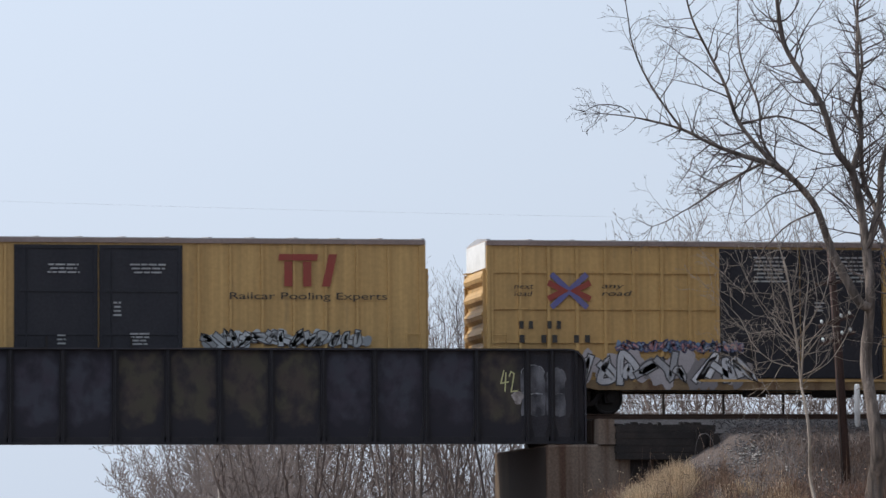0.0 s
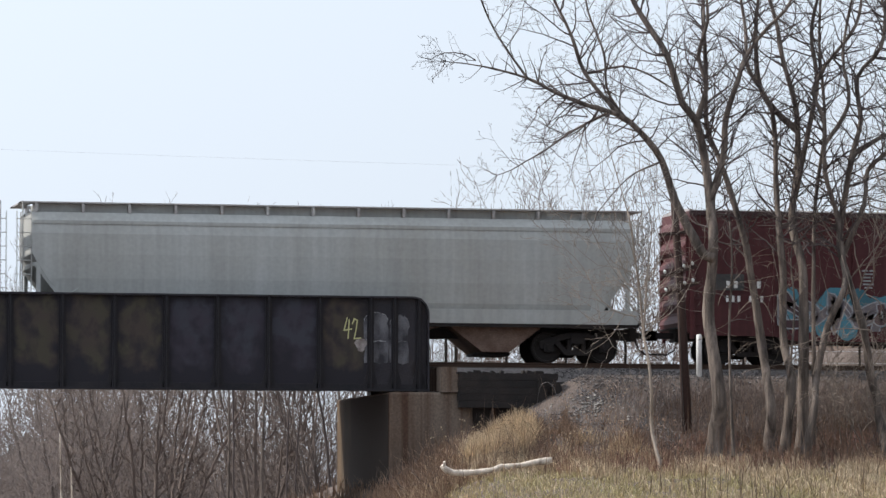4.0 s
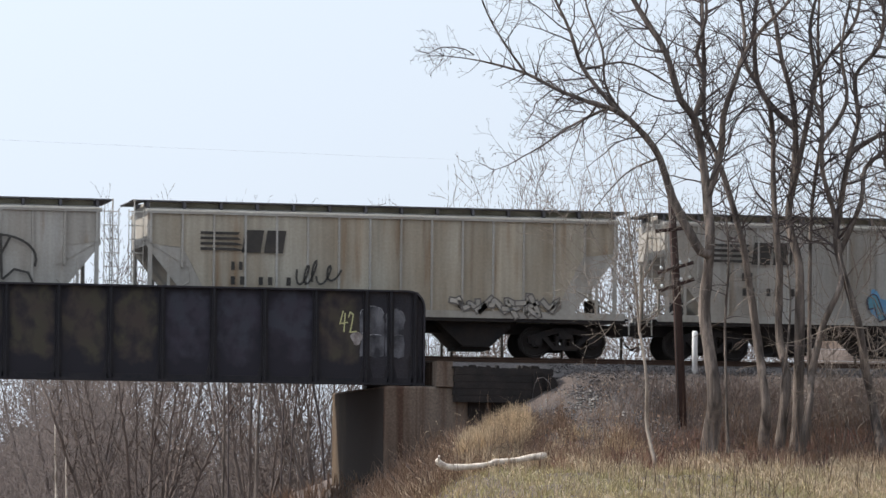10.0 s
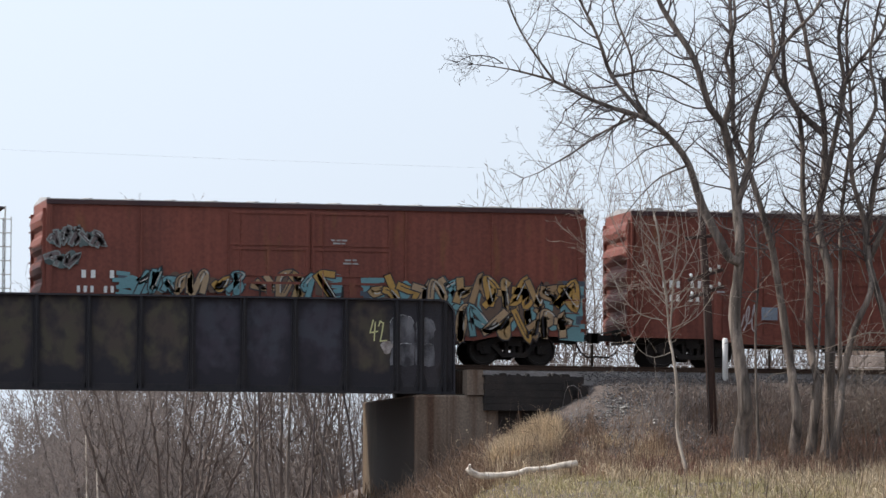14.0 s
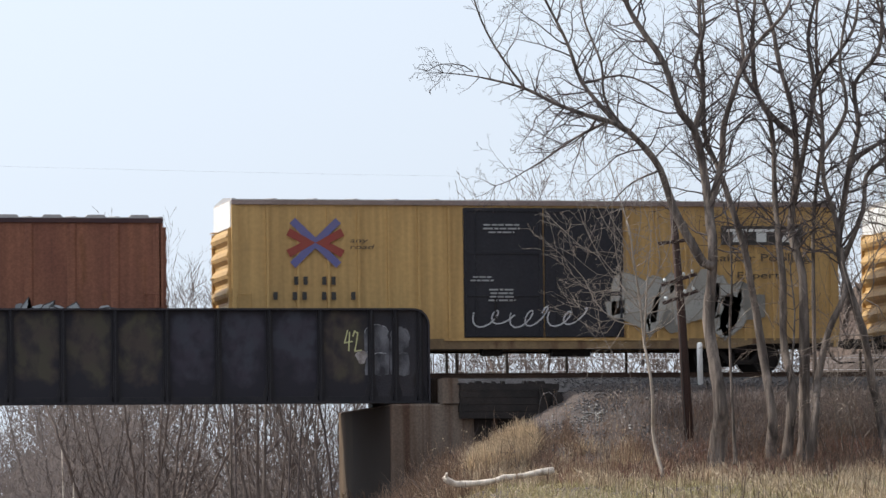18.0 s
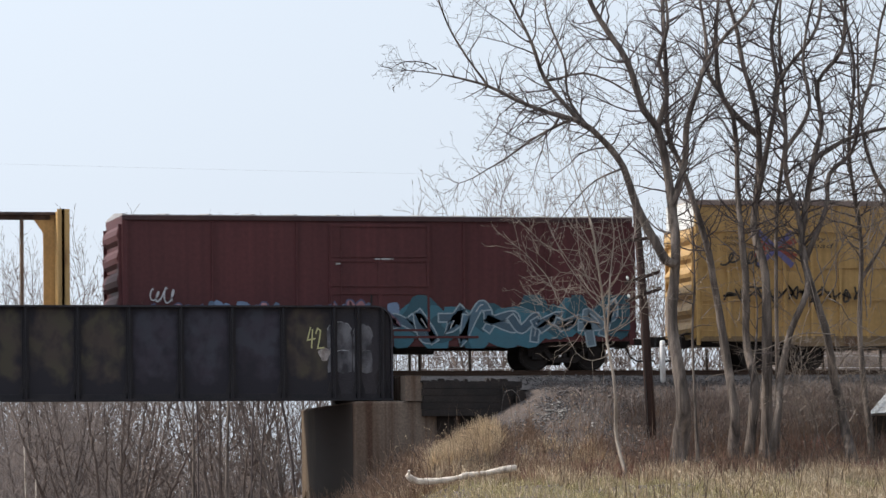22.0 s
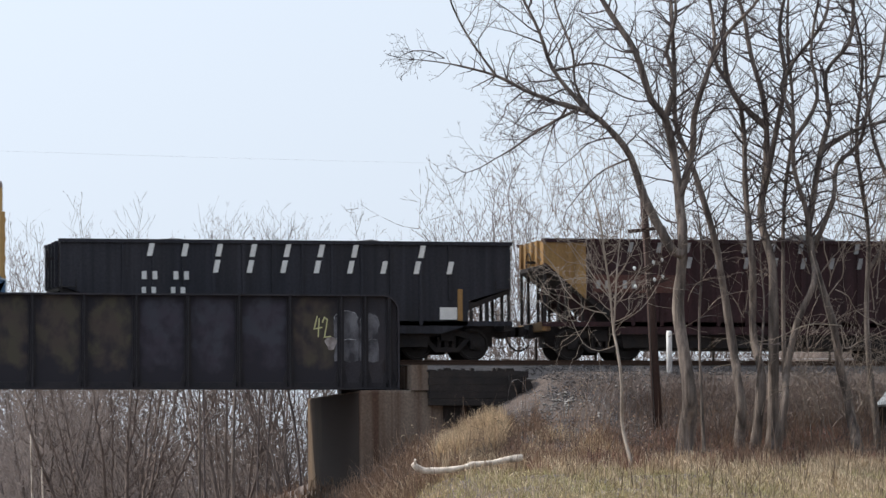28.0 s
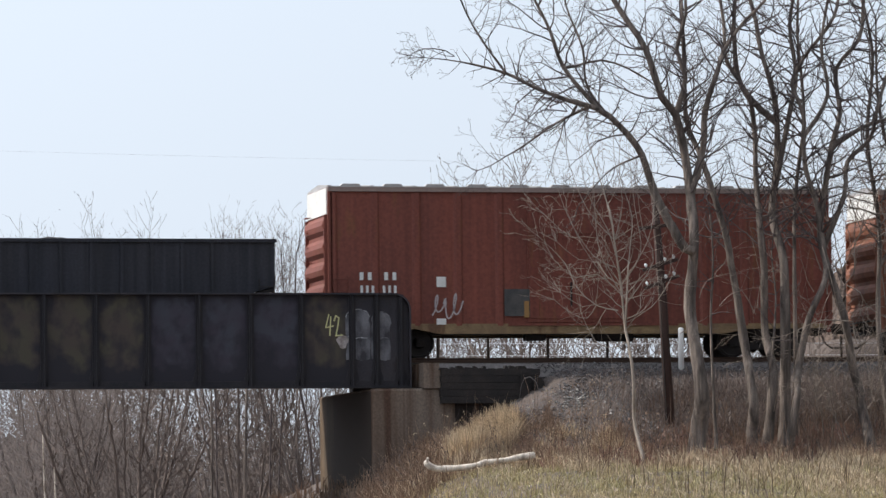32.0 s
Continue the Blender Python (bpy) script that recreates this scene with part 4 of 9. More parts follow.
def wild_piece(car, x0, x1, z0, z1, rng, y):
    """A dense tangle of tan strokes with dark outlines and pale rims on teal, that spells nothing."""
    h = z1 - z0
    rows = 2 if h > 1.2 else 1
    teal, dark, pale = (0.125, 0.255, 0.280), (0.035, 0.030, 0.034), (0.42, 0.40, 0.36)
    tans = [(0.32, 0.205, 0.090), (0.34, 0.235, 0.140), (0.37, 0.215, 0.055), (0.28, 0.180, 0.095)]
    n = max(3, round((x1 - x0) / (h / rows * 0.52)))
    w = (x1 - x0) / n
    # ragged teal ends, drawn out in level strokes
    for xe, s in ((x0, 1), (x1, -1)):
        for k in range(7 * rows):
            zc, ln = z0 + h * (k + 0.5) / (7.5 * rows), rng.uniform(0.35, 0.75) * min(1.0, 0.25 + h / 2)
            part("graffiti_cloud", ribbon(Mesh(), [(xe + s * rng.uniform(-0.05, 0.15), zc), (xe + s * ln, zc + rng.uniform(-0.05, 0.05))], h / (6.4 * rows), y - 0.0002 * (k % 5)), paint(*(teal if rng.random() < 0.75 else (0.06, 0.075, 0.10))), car)
    for i in range(n * 2):                     # dark ground and teal patches
        cx, cz = x0 + 0.35 + (x1 - x0 - 0.7) * (i + 0.5) / (2 * n), z0 + h * rng.uniform(0.35, 0.6)
        rx, rz, ph = w * rng.uniform(0.4, 0.6), h * rng.uniform(0.22, 0.38), rng.uniform(0, 6)
        if rows == 1 and rng.random() < 0.35:
            continue
        blot = [(cx + rx * math.cos(a) * (1 + 0.2 * math.sin(3 * a + ph)), min(z1, max(z0, cz + rz * math.sin(a)))) for a in np.linspace(0, 5.9, 14)]
        part("graffiti_cloud", Mesh().flat(blot, y - 0.0012 - 0.0002 * (i % 6)), paint(*(teal if rng.random() < 0.4 else (0.11, 0.070, 0.050))), car)
    for r in range(rows):
        for i in range(n):
            if rows == 1 and rng.random() < 0.3:
                continue
            lh = h / rows
            sl = rng.uniform(-0.2, 0.3)
            a0, b0 = x0 + 0.3 + (x1 - x0 - 0.6) * i / n, z0 + r * lh * 0.92
            pts = [(a0 + w * (-0.15 + 1.25 * a) + sl * (b - 0.5) * w, min(z1, b0 + lh * (0.02 + 1.05 * b))) for a, b in squiggle(rng)]
            t = rng.uniform(0.15, 0.22) * min(1.0, lh / 0.85)
            yy = y - 0.003 - 0.0012 * ((i + 4 * r) % 9)
            letter = part("graffiti_letter", ribbon(Mesh(), pts, t + 0.075, yy), paint(*dark), car)
            part("fill", ribbon(Mesh(), pts, t, yy - 0.0005), paint(*(rng.choice(tans) if rng.random() < 0.82 else teal)), letter)
            for side, tone in ((0.42, pale), (-0.05, dark)):        # a pale rim and a dark crease
                k = rng.randrange(len(pts) - 9)
                rim = [(px + side * t, pz + 0.15 * t) for px, pz in pts[k:k + 9]]
                part("highlight" if side > 0 else "crease", ribbon(Mesh(), rim, 0.032, yy - 0.0008), paint(*tone), letter)


def graffiti(car, x0, x1, z0, z1, key, rng, y):
    """Interlocked wild strokes with dark outlines that spell nothing, on a ragged cloud of colour."""
    if key == "orangeteal":
        return wild_piece(car, x0, x1, z0, z1, rng, y)
    fill, edge, back = PALETTES[key]
    edge_dark = (0.035, 0.028, 0.024)
    h = z1 - z0
    fat = key in ("white", "silverbox", "whiteteal", "whitepink", "blackwhite", "faintteal")
    n = max(2, round((x1 - x0) / (h * (0.62 if fat and key != "blackwhite" else 0.46))))
    w = (x1 - x0) / n
    if key in ("cyanwhite", "maroonwhite", "pinkblue", "tealblue", "whiteteal", "teal", "redwhite", "bluewhite", "blue", "whitepink", "orangewhite", "greenwhite", "faintgrey", "tanwash", "white", "silver", "silverbox"):
        for i in range(2 * n + 1):            # overlapping spray blots
            cx, cz = x0 + (x1 - x0) * (i + 0.5) / (2 * n + 1), z0 + h * rng.uniform(0.3, 0.7)
            wide = 1.5 if key in ("blue", "maroonwhite") else 1.0
            rx, rz, ph = wide * w * rng.uniform(0.35, 0.6), h * rng.uniform(0.18, 0.36) * (0.5 + 0.5 * wide), rng.uniform(0, 6)
            blot = [(min(x1 + 0.05, max(x0 - 0.05, cx + rx * math.cos(a) * (1 + 0.22 * math.sin(3 * a + ph)))), min(z1, max(z0, cz + rz * math.sin(a) * (1 + 0.22 * math.sin(2 * a + ph))))) for a in np.linspace(0, 5.9, 14)]
            part("graffiti_cloud", Mesh().flat(blot, y - 0.0002 * (i % 6)), paint(*(back if rng.random() < 0.7 else [0.6 * b for b in back])), car)
    tones = [fill, fill, fill] + ([back] if key in ("pinkblue", "tealblue", "bluewhite") else []) + [tuple(0.65 * a + 0.35 * b for a, b in zip(fill, edge)), tuple(min(0.7, 1.35 * a) for a in fill)]
    for i in range(n):
        form = squiggle(rng)
        sl = rng.uniform(-0.1, 0.3)
        lh = h * rng.uniform(0.70, 0.98)
        zb = z0 + (h - lh) * rng.uniform(0.0, 1.0)
        pts = [(x0 + w * (i - 0.12 + 1.24 * a) + sl * (b - 0.5) * w, zb + lh * (0.08 + 0.84 * b)) for a, b in form]
        pts = [(min(x1 + 0.04, max(x0 - 0.04, a)), b) for a, b in pts]
        t = (0.27 if fat else 0.23) * min(w * 1.3, h)
        yy = y - 0.003 - 0.0012 * (i % 9)
        if key == "blackbold":           # bare brush strokes
            part("graffiti_letter", ribbon(Mesh(), pts, 0.06, yy), paint(*edge_dark), car)
            continue
        letter = part("graffiti_letter", ribbon(Mesh(), pts, t + (0.07 if fat else 0.085), yy), paint(*edge), car)
        part("fill", ribbon(Mesh(), pts, t, yy - 0.0005), paint(*[round(c, 3) for c in rng.choice(tones)]), letter)
        hi = Mesh()
        k = rng.randrange(len(pts) - 4)
        ribbon(hi, pts[k:k + 4], 0.03, yy - 0.0009)
        part("highlight", hi, paint(*[round(0.5 * c + 0.25, 3) for c in edge]), letter)


def scribble(car, x0, x1, z0, z1, colour, rng, y):
    """A sprayed tag: quick looping strokes that spell nothing."""
    n = max(2, round((x1 - x0) / ((z1 - z0) * 1.6)))
    c = {"white": (0.5, 0.5, 0.52), "pale": (0.42, 0.38, 0.38), "black": (0.05, 0.045, 0.04), "purple": (0.20, 0.16, 0.22)}[colour]
    w, h = (x1 - x0) / n, z1 - z0
    for i in range(n):
        loops, ph, amp = rng.uniform(1.3, 2.2), rng.uniform(0, 6), rng.uniform(0.30, 0.44)
        pts = [(x0 + w * (i + 0.10 + 0.80 * t) + 0.20 * w * math.cos(6.283 * loops * t + ph), z0 + h * (0.5 + 0.10 * math.sin(7 * t + ph) + amp * math.sin(6.283 * loops * t + ph + 0.7))) for t in np.linspace(0, 1, 22)]
        part("graffiti_tag", ribbon(Mesh(), pts, 0.04 if colour != "black" else 0.06, y - 0.002 - 0.0004 * (i % 5)), paint(*c), car, "sprayed graffiti tag")


def bars(car, name, ink, x0, x1, z0, z1, pattern, y, slant=0.0):
    """Writing shown as one plain bar a character."""
    n = len(pattern)
    w = (x1 - x0) / n
    for i, c in enumerate(pattern):
        if c != " ":
            k, a, b = slant * (z1 - z0), x0 + w * (i + 0.24), x0 + w * (i + 0.70)
            part(name, Mesh().flat([(a, z0), (b, z0), (b + k, z1), (a + k, z1)], y), ink, car)


def put_marks(car, L, rows, y, seed):
    rng = random.Random(seed)
    ink = {"black": M_BLACK, "white": M_WHITE, "cream": M_WHITE, "dim": mat_stencil}
    for kind, x0, x1, z0, z1, *more in rows:
        x0, x1 = x0 - L / 2, min(x1 - L / 2, L / 2 - 0.05)
        if kind == "graf":
            graffiti(car, x0, x1, z0, z1, more[0], rng, y - 0.012)
        elif kind == "scrib":
            scribble(car, x0, x1, z0, z1, more[0], rng, y - 0.030)
        elif kind == "text":
            lines = more[0].split("\n")
            for i, s in enumerate(lines):
                h = (z1 - z0) * (1.0 if len(lines) == 1 else 0.40)
                me = letters(s, h * (0.8 if len(lines) == 1 else 1.0), 0.2 if len(lines) > 1 else 0.0)
                xs = [v.co.x for v in me.vertices]
                f = (x1 - x0) / (max(xs) - min(xs)) if len(lines) == 1 or i == 0 else f
                me.transform(Matrix.Translation((x0 - min(xs) * f, y - 0.002, z0 + (0.05 * h if len(lines) == 1 else (1 - i) * (z1 - z0) * 0.55))) @ Matrix.Diagonal((f, 1, 1, 1)))
                me.materials.append(ink[more[1]])
                part("lettering", me, None, car, "black lettering: " + s)
        elif kind in ("bars", "rowtext"):
            bars(car, "reporting_mark" if kind == "bars" else "letter_bar", ink[more[1]], x0, x1, z0, z1, more[0] if kind == "bars" else "  ".join(more[0]), y - 0.006, 0.22 if kind == "rowtext" else 0.0)
        elif kind == "small":
            m = Mesh()
            n = max(1, round((z1 - z0) / 0.11))
            for i in range(n):
                ind = rng.uniform(0, 0.15) * (x1 - x0)
                zz = z1 - (i + 0.5) * (z1 - z0) / n
                xa = x0 + ind
                while xa < x1 - ind - 0.02:
                    wl_ = min(rng.uniform(0.1, 0.3), x1 - ind - xa)
                    m.flat([(xa, zz - 0.025), (xa + wl_, zz - 0.025), (xa + wl_, zz + 0.025), (xa, zz + 0.025)], y - 0.03)
                    xa += wl_ + 0.04
            tagged(part("stencil", m, mat_stencil, car), "small white stencilled lines", kind="stuff")
        elif kind == "doodle":           # an arch with spokes under it
            cx, w, h = (x0 + x1) / 2, x1 - x0, z1 - z0
            arch = [(cx + 0.5 * w * math.cos(a), z0 + 0.55 * h + 0.45 * h * math.sin(a)) for a in np.linspace(-0.25, math.pi - 0.25, 15)]
            lines = [arch, [(cx - 0.12 * w, z1 - 0.05 * h), (cx + 0.02 * w, z0 + 0.5 * h)], [(cx + 0.16 * w, z1 - 0.05 * h), (cx + 0.04 * w, z0 + 0.62 * h), (cx, z0 + 0.2 * h)],
                     [(cx + 0.04 * w, z1), (cx + 0.06 * w, z0 + 0.2 * h)], [(cx - 0.02 * w, z0 + 0.6 * h), (cx - 0.2 * w, z0 + 0.34 * h), (cx - 0.34 * w, z0 + 0.18 * h)],
                     [(cx + 0.08 * w, z0 + 0.18 * h), (cx + 0.22 * w, z0 + 0.36 * h), (cx + 0.4 * w, z0 + 0.3 * h), (cx + 0.48 * w, z0 + 0.05 * h)]]
            for k, q in enumerate(lines):
                part("graffiti_tag", ribbon(Mesh(), q, 0.07, y - 0.030 - 0.0006 * k), paint(0.05, 0.045, 0.04), car, "sprayed black doodle stroke" if k == 0 else "")
            part("graffiti_tag", Mesh().flat([(x0 + 0.1 * w + 0.16 * w * math.cos(a), z0 + 0.06 * h + 0.11 * h * math.sin(a)) for a in np.linspace(0, 5.8, 12)], y - 0.031), paint(0.05, 0.045, 0.04), car)
        elif kind == "boxmark":
            q = [(x0, z0), (x1, z0), (x1, z1), (x0, z1), (x0, z0)]
            part("square_mark", ribbon(ribbon(Mesh(), q, 0.03, y - 0.012), [((x0 + x1) / 2, z0 + 0.08), ((x0 + x1) / 2, z1 - 0.08)], 0.05, y - 0.012), mat_stencil, car, "small stencilled square")
        elif kind == "xlogo":
            cx, cz, w, h = (x0 + x1) / 2, (z0 + z1) / 2, x1 - x0, z1 - z0
            bl, rd = Mesh(), Mesh()
            t = 0.13 * h
            ribbon(bl, [(x0 + t, z1 - t / 2), (cx, cz), (x0 + t, z0 + t / 2)], 0.17 * h, y - 0.002)
            ribbon(bl, [(x1 - t, z1 - t / 2), (cx, cz), (x1 - t, z0 + t / 2)], 0.17 * h, y - 0.003)
            ribbon(rd, [(x0 + t * 0.4, z1 - 0.30 * h), (cx - 0.14 * w, cz), (x0 + t * 0.4, z0 + 0.30 * h)], 0.18 * h, y - 0.004)
            ribbon(rd, [(x1 - t * 0.4, z1 - 0.30 * h), (cx + 0.14 * w, cz), (x1 - t * 0.4, z0 + 0.30 * h)], 0.18 * h, y - 0.005)
            part("blue_emblem", bl, M_LOGOBLUE, car, "crossed blue emblem strokes")
            part("red_emblem", rd, M_LOGORED, car, "red emblem chevrons")
        elif kind in ("logo_red", "logo_black"):
            w, h = x1 - x0, z1 - z0
            m, yy = Mesh(), y - 0.004
            if kind == "logo_black":
                part("emblem_panel", Mesh().flat([(x0, z0), (x1, z0), (x1, z1), (x0, z1)], y - 0.002), M_BLACK, car)
                x0, x1, z0, z1 = x0 + 0.06 * w, x1 - 0.06 * w, z0 + 0.16 * h, z1 - 0.16 * h
                w, h = x1 - x0, z1 - z0
            ink_ = M_LOGORED if kind == "logo_red" else M_WHITE
            em = part("emblem", Mesh().flat([(x0, z1 - 0.20 * h), (x0 + 0.66 * w, z1 - 0.20 * h), (x0 + 0.68 * w, z1), (x0 + 0.02 * w, z1)], yy), ink_, car, "plain block emblem")
            for a in (0.10, 0.42):
                part("emblem_block", Mesh().flat([(x0 + a * w, z0), (x0 + (a + 0.14) * w, z0), (x0 + (a + 0.14) * w, z1 - 0.23 * h), (x0 + a * w, z1 - 0.23 * h)], yy), ink_, em)
            part("emblem_block", Mesh().flat([(x0 + 0.74 * w, z0), (x0 + 0.88 * w, z0), (x0 + w, z1), (x0 + 0.86 * w, z1)], yy), ink_, em)
        elif kind == "barlogo":
            w, h = x1 - x0, z1 - z0
            em = None
            for i in range(4):
                a = z1 - h * (0.10 + 0.235 * i)
                ob = part("emblem" if em is None else "emblem_stripe", Mesh().flat([(x0, a - 0.12 * h), (x0 + (0.44 + 0.03 * i) * w, a - 0.12 * h), (x0 + (0.46 - 0.02 * i) * w, a), (x0, a)], y), M_BLACK, em or car, "dark striped block emblem" if em is None else "")
                em = em or ob
            for a, b in ((0.50, 0.72), (0.76, 0.98)):
                p, q_ = x0 + a * w, x0 + b * w
                part("emblem_block", Mesh().flat([(p - 0.05, z0), (q_ - 0.05, z0), (q_ + 0.05, z1), (p + 0.05, z1)], y), M_BLACK, em)
        elif kind == "mural":
            part("mural_panel", Mesh().flat([(x0, z0), (x1, z0), (x1, z1), (x0, z1)], y - 0.002), paint(0.06, 0.16, 0.42), car, "bright blue painted mural panel")
            cl = Mesh()
            for cx, cz, s in ((x0 + 0.3, z0 + 0.65, 0.3), (x1 - 0.35, z1 - 0.42, 0.28)):
                for k in range(4):
                    cl.flat([(cx + (k - 1.5) * s * 0.6 + 0.55 * s * math.cos(a), cz + (0.1 * s if k in (1, 2) else 0) + 0.42 * s * math.sin(a)) for a in np.linspace(0, 6, 11)], y - 0.004 - 0.0005 * k)
            part("mural_cloud", cl, paint(0.62, 0.64, 0.66), car, "white painted clouds")
            mo = Mesh().flat([(x0 + 0.6, z0), (x0 + 2.25, z0), (x0 + 2.3, z0 + 0.9), (x0 + 2.1, z0 + 1.25), (x0 + 1.95, z0 + 1.6), (x0 + 1.65, z0 + 1.75), (x0 + 1.35, z0 + 1.5), (x0 + 1.3, z0 + 1.25), (x0 + 0.95, z0 + 1.15), (x0 + 0.85, z0 + 0.6)], y - 0.006)
            part("mural_mound", mo, paint(0.34, 0.27, 0.17), car, "tan painted mound")
            part("mural_stroke", ribbon(ribbon(Mesh(), [(x0 + 1.0, z0 + 0.62), (x0 + 1.9, z0 + 0.66)], 0.05, y - 0.008), [(x0 + 0.7, z0 + 0.3), (x0 + 1.4, z0 + 0.42), (x0 + 2.0, z0 + 0.25)], 0.05, y - 0.008), M_BLACK, car)
        else:
            m = {"rustpatch": mat_rustpatch, "tan": M_TAN, "plate": M_BLACK, "plate2": M_WHITE, "dark": mat_dark, "yellow": mat_reflector, "greysq": paint(0.20, 0.24, 0.30)}[kind]
            off = {"rustpatch": 0.0, "tan": 0.0, "plate": 0.004, "plate2": 0.004, "dark": 0.002, "yellow": 0.004, "greysq": 0.004}[kind]
            nm = {"rustpatch": "primer_patch", "tan": "primer_patch", "plate": "number_plate", "plate2": "white_patch", "dark": "dark_patch", "yellow": "reflector_strip", "greysq": "grey_patch"}[kind]
            part(nm, Mesh().flat([(x0, z0), (x1, z0), (x1, z1), (x0, z1)], y - off), m, car)


mat_stencil = mat("worn_white_stencil", (0.36, 0.36, 0.36), 0.6, 0, (0.22, 0.22, 0.22), 0.3, 0.8)
mat_rustpatch = mat("rust_primer_patch", (0.10, 0.045, 0.036), 0.7, 0, (0.075, 0.034, 0.028), 0.4, 0.8)
mat_dark = mat("dark_patch_paint", (0.05, 0.05, 0.052), 0.6, 0, (0.09, 0.085, 0.08), 0.3, 0.8)
mat_reflector = mat("yellow_reflector", (0.30, 0.17, 0.06), 0.4, 0, None, 0.4, 0.4)


# -- boxcars --
def boxcar(L, h, body, style, door, label, door_mat=None, roof=None, truck=2.0, reach=0.8, end_ribs=5, end_mat=None, tall=False):
    car = tagged(new("boxcar"), label, "boxcar", "cars of the freight train")
    z0, zs, hl = 0.72, 0.92, L / 2
    roof = roof or M_ROOF
    for s in (-1, 1):
        m = Mesh().box(-hl, hl, min(s * W2, s * (W2 - 0.05)), max(s * W2, s * (W2 - 0.05)), zs, h - 0.10)
        y0, y1 = sorted((s * W2, s * (W2 + 0.06)))
        step = {"grid": 0.86, "rib": 1.26, "panel": 0.92, "flute": 0.42, "plain": 2.6}[style]
        wid = {"grid": 0.09, "rib": 0.14, "panel": 0.07, "flute": 0.2, "plain": 0.05}[style]
        n = round((L - 0.3) / step)
        if style in ("rib", "flute"):
            pm, a_, b_ = Mesh(), *((y0, y1) if s > 0 else (y1, y0))
            for z in (zs, h - 0.16):
                pm.v += [(-wid, a_, z), (-wid * 0.5, b_, z), (wid * 0.5, b_, z), (wid, a_, z)]
            pm.f = [(j, j + 1, j + 5, j + 4) for j in range(3)] + [(0, 1, 2, 3), (4, 5, 6, 7)]
        else:
            pm = Mesh().box(-wid / 2, wid / 2, y0, y1, zs, h - 0.16)
        pm = pm.data("side_post", body)
        wall = part("side_wall", m, body, car)
        for i in range(n + 1):
            x = -hl + 0.15 + i * (L - 0.3) / n
            if not (door[0] - hl + 0.05 < x < door[1] - hl - 0.05):
                part("side_post", pm, body, wall).location.x = x
        if style == "grid":
            for f in (0.28, 0.52, 0.78):
                z = zs + f * (h - zs)
                for a, b in ((-hl, door[0] - hl), (door[1] - hl, hl)):
                    part("panel_rail", Mesh().box(a + 0.13, b, *sorted((s * W2, s * (W2 + 0.05))), z - 0.03, z + 0.03), body, wall)
        cp = Mesh().box(-0.06, 0.06, y0, y1, z0, h - 0.135).data("corner_post", body)
        for x in (-hl + 0.06, hl - 0.06):
            part("corner_post", cp, body, wall).location.x = x
        part("side_sill", Mesh().prism([(-hl, zs - 0.08), (-hl + 2.6, zs - 0.10), (-hl + 3.3, z0 - 0.04), (hl - 3.3, z0 - 0.04), (hl - 2.6, zs - 0.10), (hl, zs - 0.08), (hl, zs + 0.06), (-hl, zs + 0.06)], *sorted((s * (W2 - 0.04), s * (W2 + 0.05)))), M_SILL if tall else body, car)
        part("top_chord", Mesh().box(-hl, hl, *sorted((s * (W2 - 0.06), s * (W2 + 0.07))), h - 0.13, h), M_CHORD if tall else M_DARKCHORD, car)
        # sliding or plug door with panels, bars and tracks
        a, b = door[0] - hl, door[1] - hl
        y2 = s * (W2 + 0.055)
        halves = 2 if (b - a) > 3.6 else 1
        for j in range(halves):
            c, d = a + j * (b - a) / halves + 0.02, a + (j + 1) * (b - a) / halves - 0.02
            d_ = part("door", Mesh().box(c, d, *sorted((s * W2, y2)), zs + 0.10, h - 0.2), door_mat or body, car)
            dm, hgt = door_mat or body, h - 0.37 - zs
            if door_mat is M_BLACKDOOR:
                cells = [(0, 1, f, f + 0.333) for f in (0, 0.333, 0.667)]
            else:
                cells = [(0, 1, 0.70, 1.0), (0, 0.5, 0.43, 0.68), (0.5, 1, 0.43, 0.68), (0, 0.5, 0.02, 0.38), (0.5, 1, 0.02, 0.38)]
            for u0, u1, f0, f1 in cells:         # each pressed panel has a raised rim
                xa, xb = c + 0.05 + u0 * (d - c - 0.1), c + 0.05 + u1 * (d - c - 0.1)
                za, zb = zs + 0.14 + f0 * hgt, zs + 0.14 + f1 * hgt
                rim = Mesh()
                for q in ((xa, xb, za, za + 0.07), (xa, xb, zb - 0.07, zb), (xa, xa + 0.07, za + 0.07, zb - 0.07), (xb - 0.07, xb, za + 0.07, zb - 0.07)):
                    rim.box(q[0], q[1], *sorted((y2, y2 + s * 0.032)), q[2], q[3])
                part("door_panel_rim", rim, dm, d_)
            part("lock_rod", Mesh().tube([(c + 0.35, y2 + s * 0.03, zs + 0.25), (c + 0.35, y2 + s * 0.03, h - 0.35)], 0.016, 5), door_mat or body, d_)
            part("door_handle", Mesh().box((c + d) / 2 - 0.3, (c + d) / 2 - 0.25, *sorted((y2 + s * 0.021, y2 + s * 0.06)), 1.5, 2.2), M_STEEL, d_)
        part("door_track", Mesh().box(a - 0.6, b + 1.4, *sorted((s * (W2 + 0.01), s * (W2 + 0.09))), zs + 0.0, zs + 0.07), body, car)
        for x in (-hl + 0.36, hl - 0.36):
            add_ladder(car, x, s * (W2 + 0.03), 1.15, 2.4 if style != "plain" else 2.0, s, body)
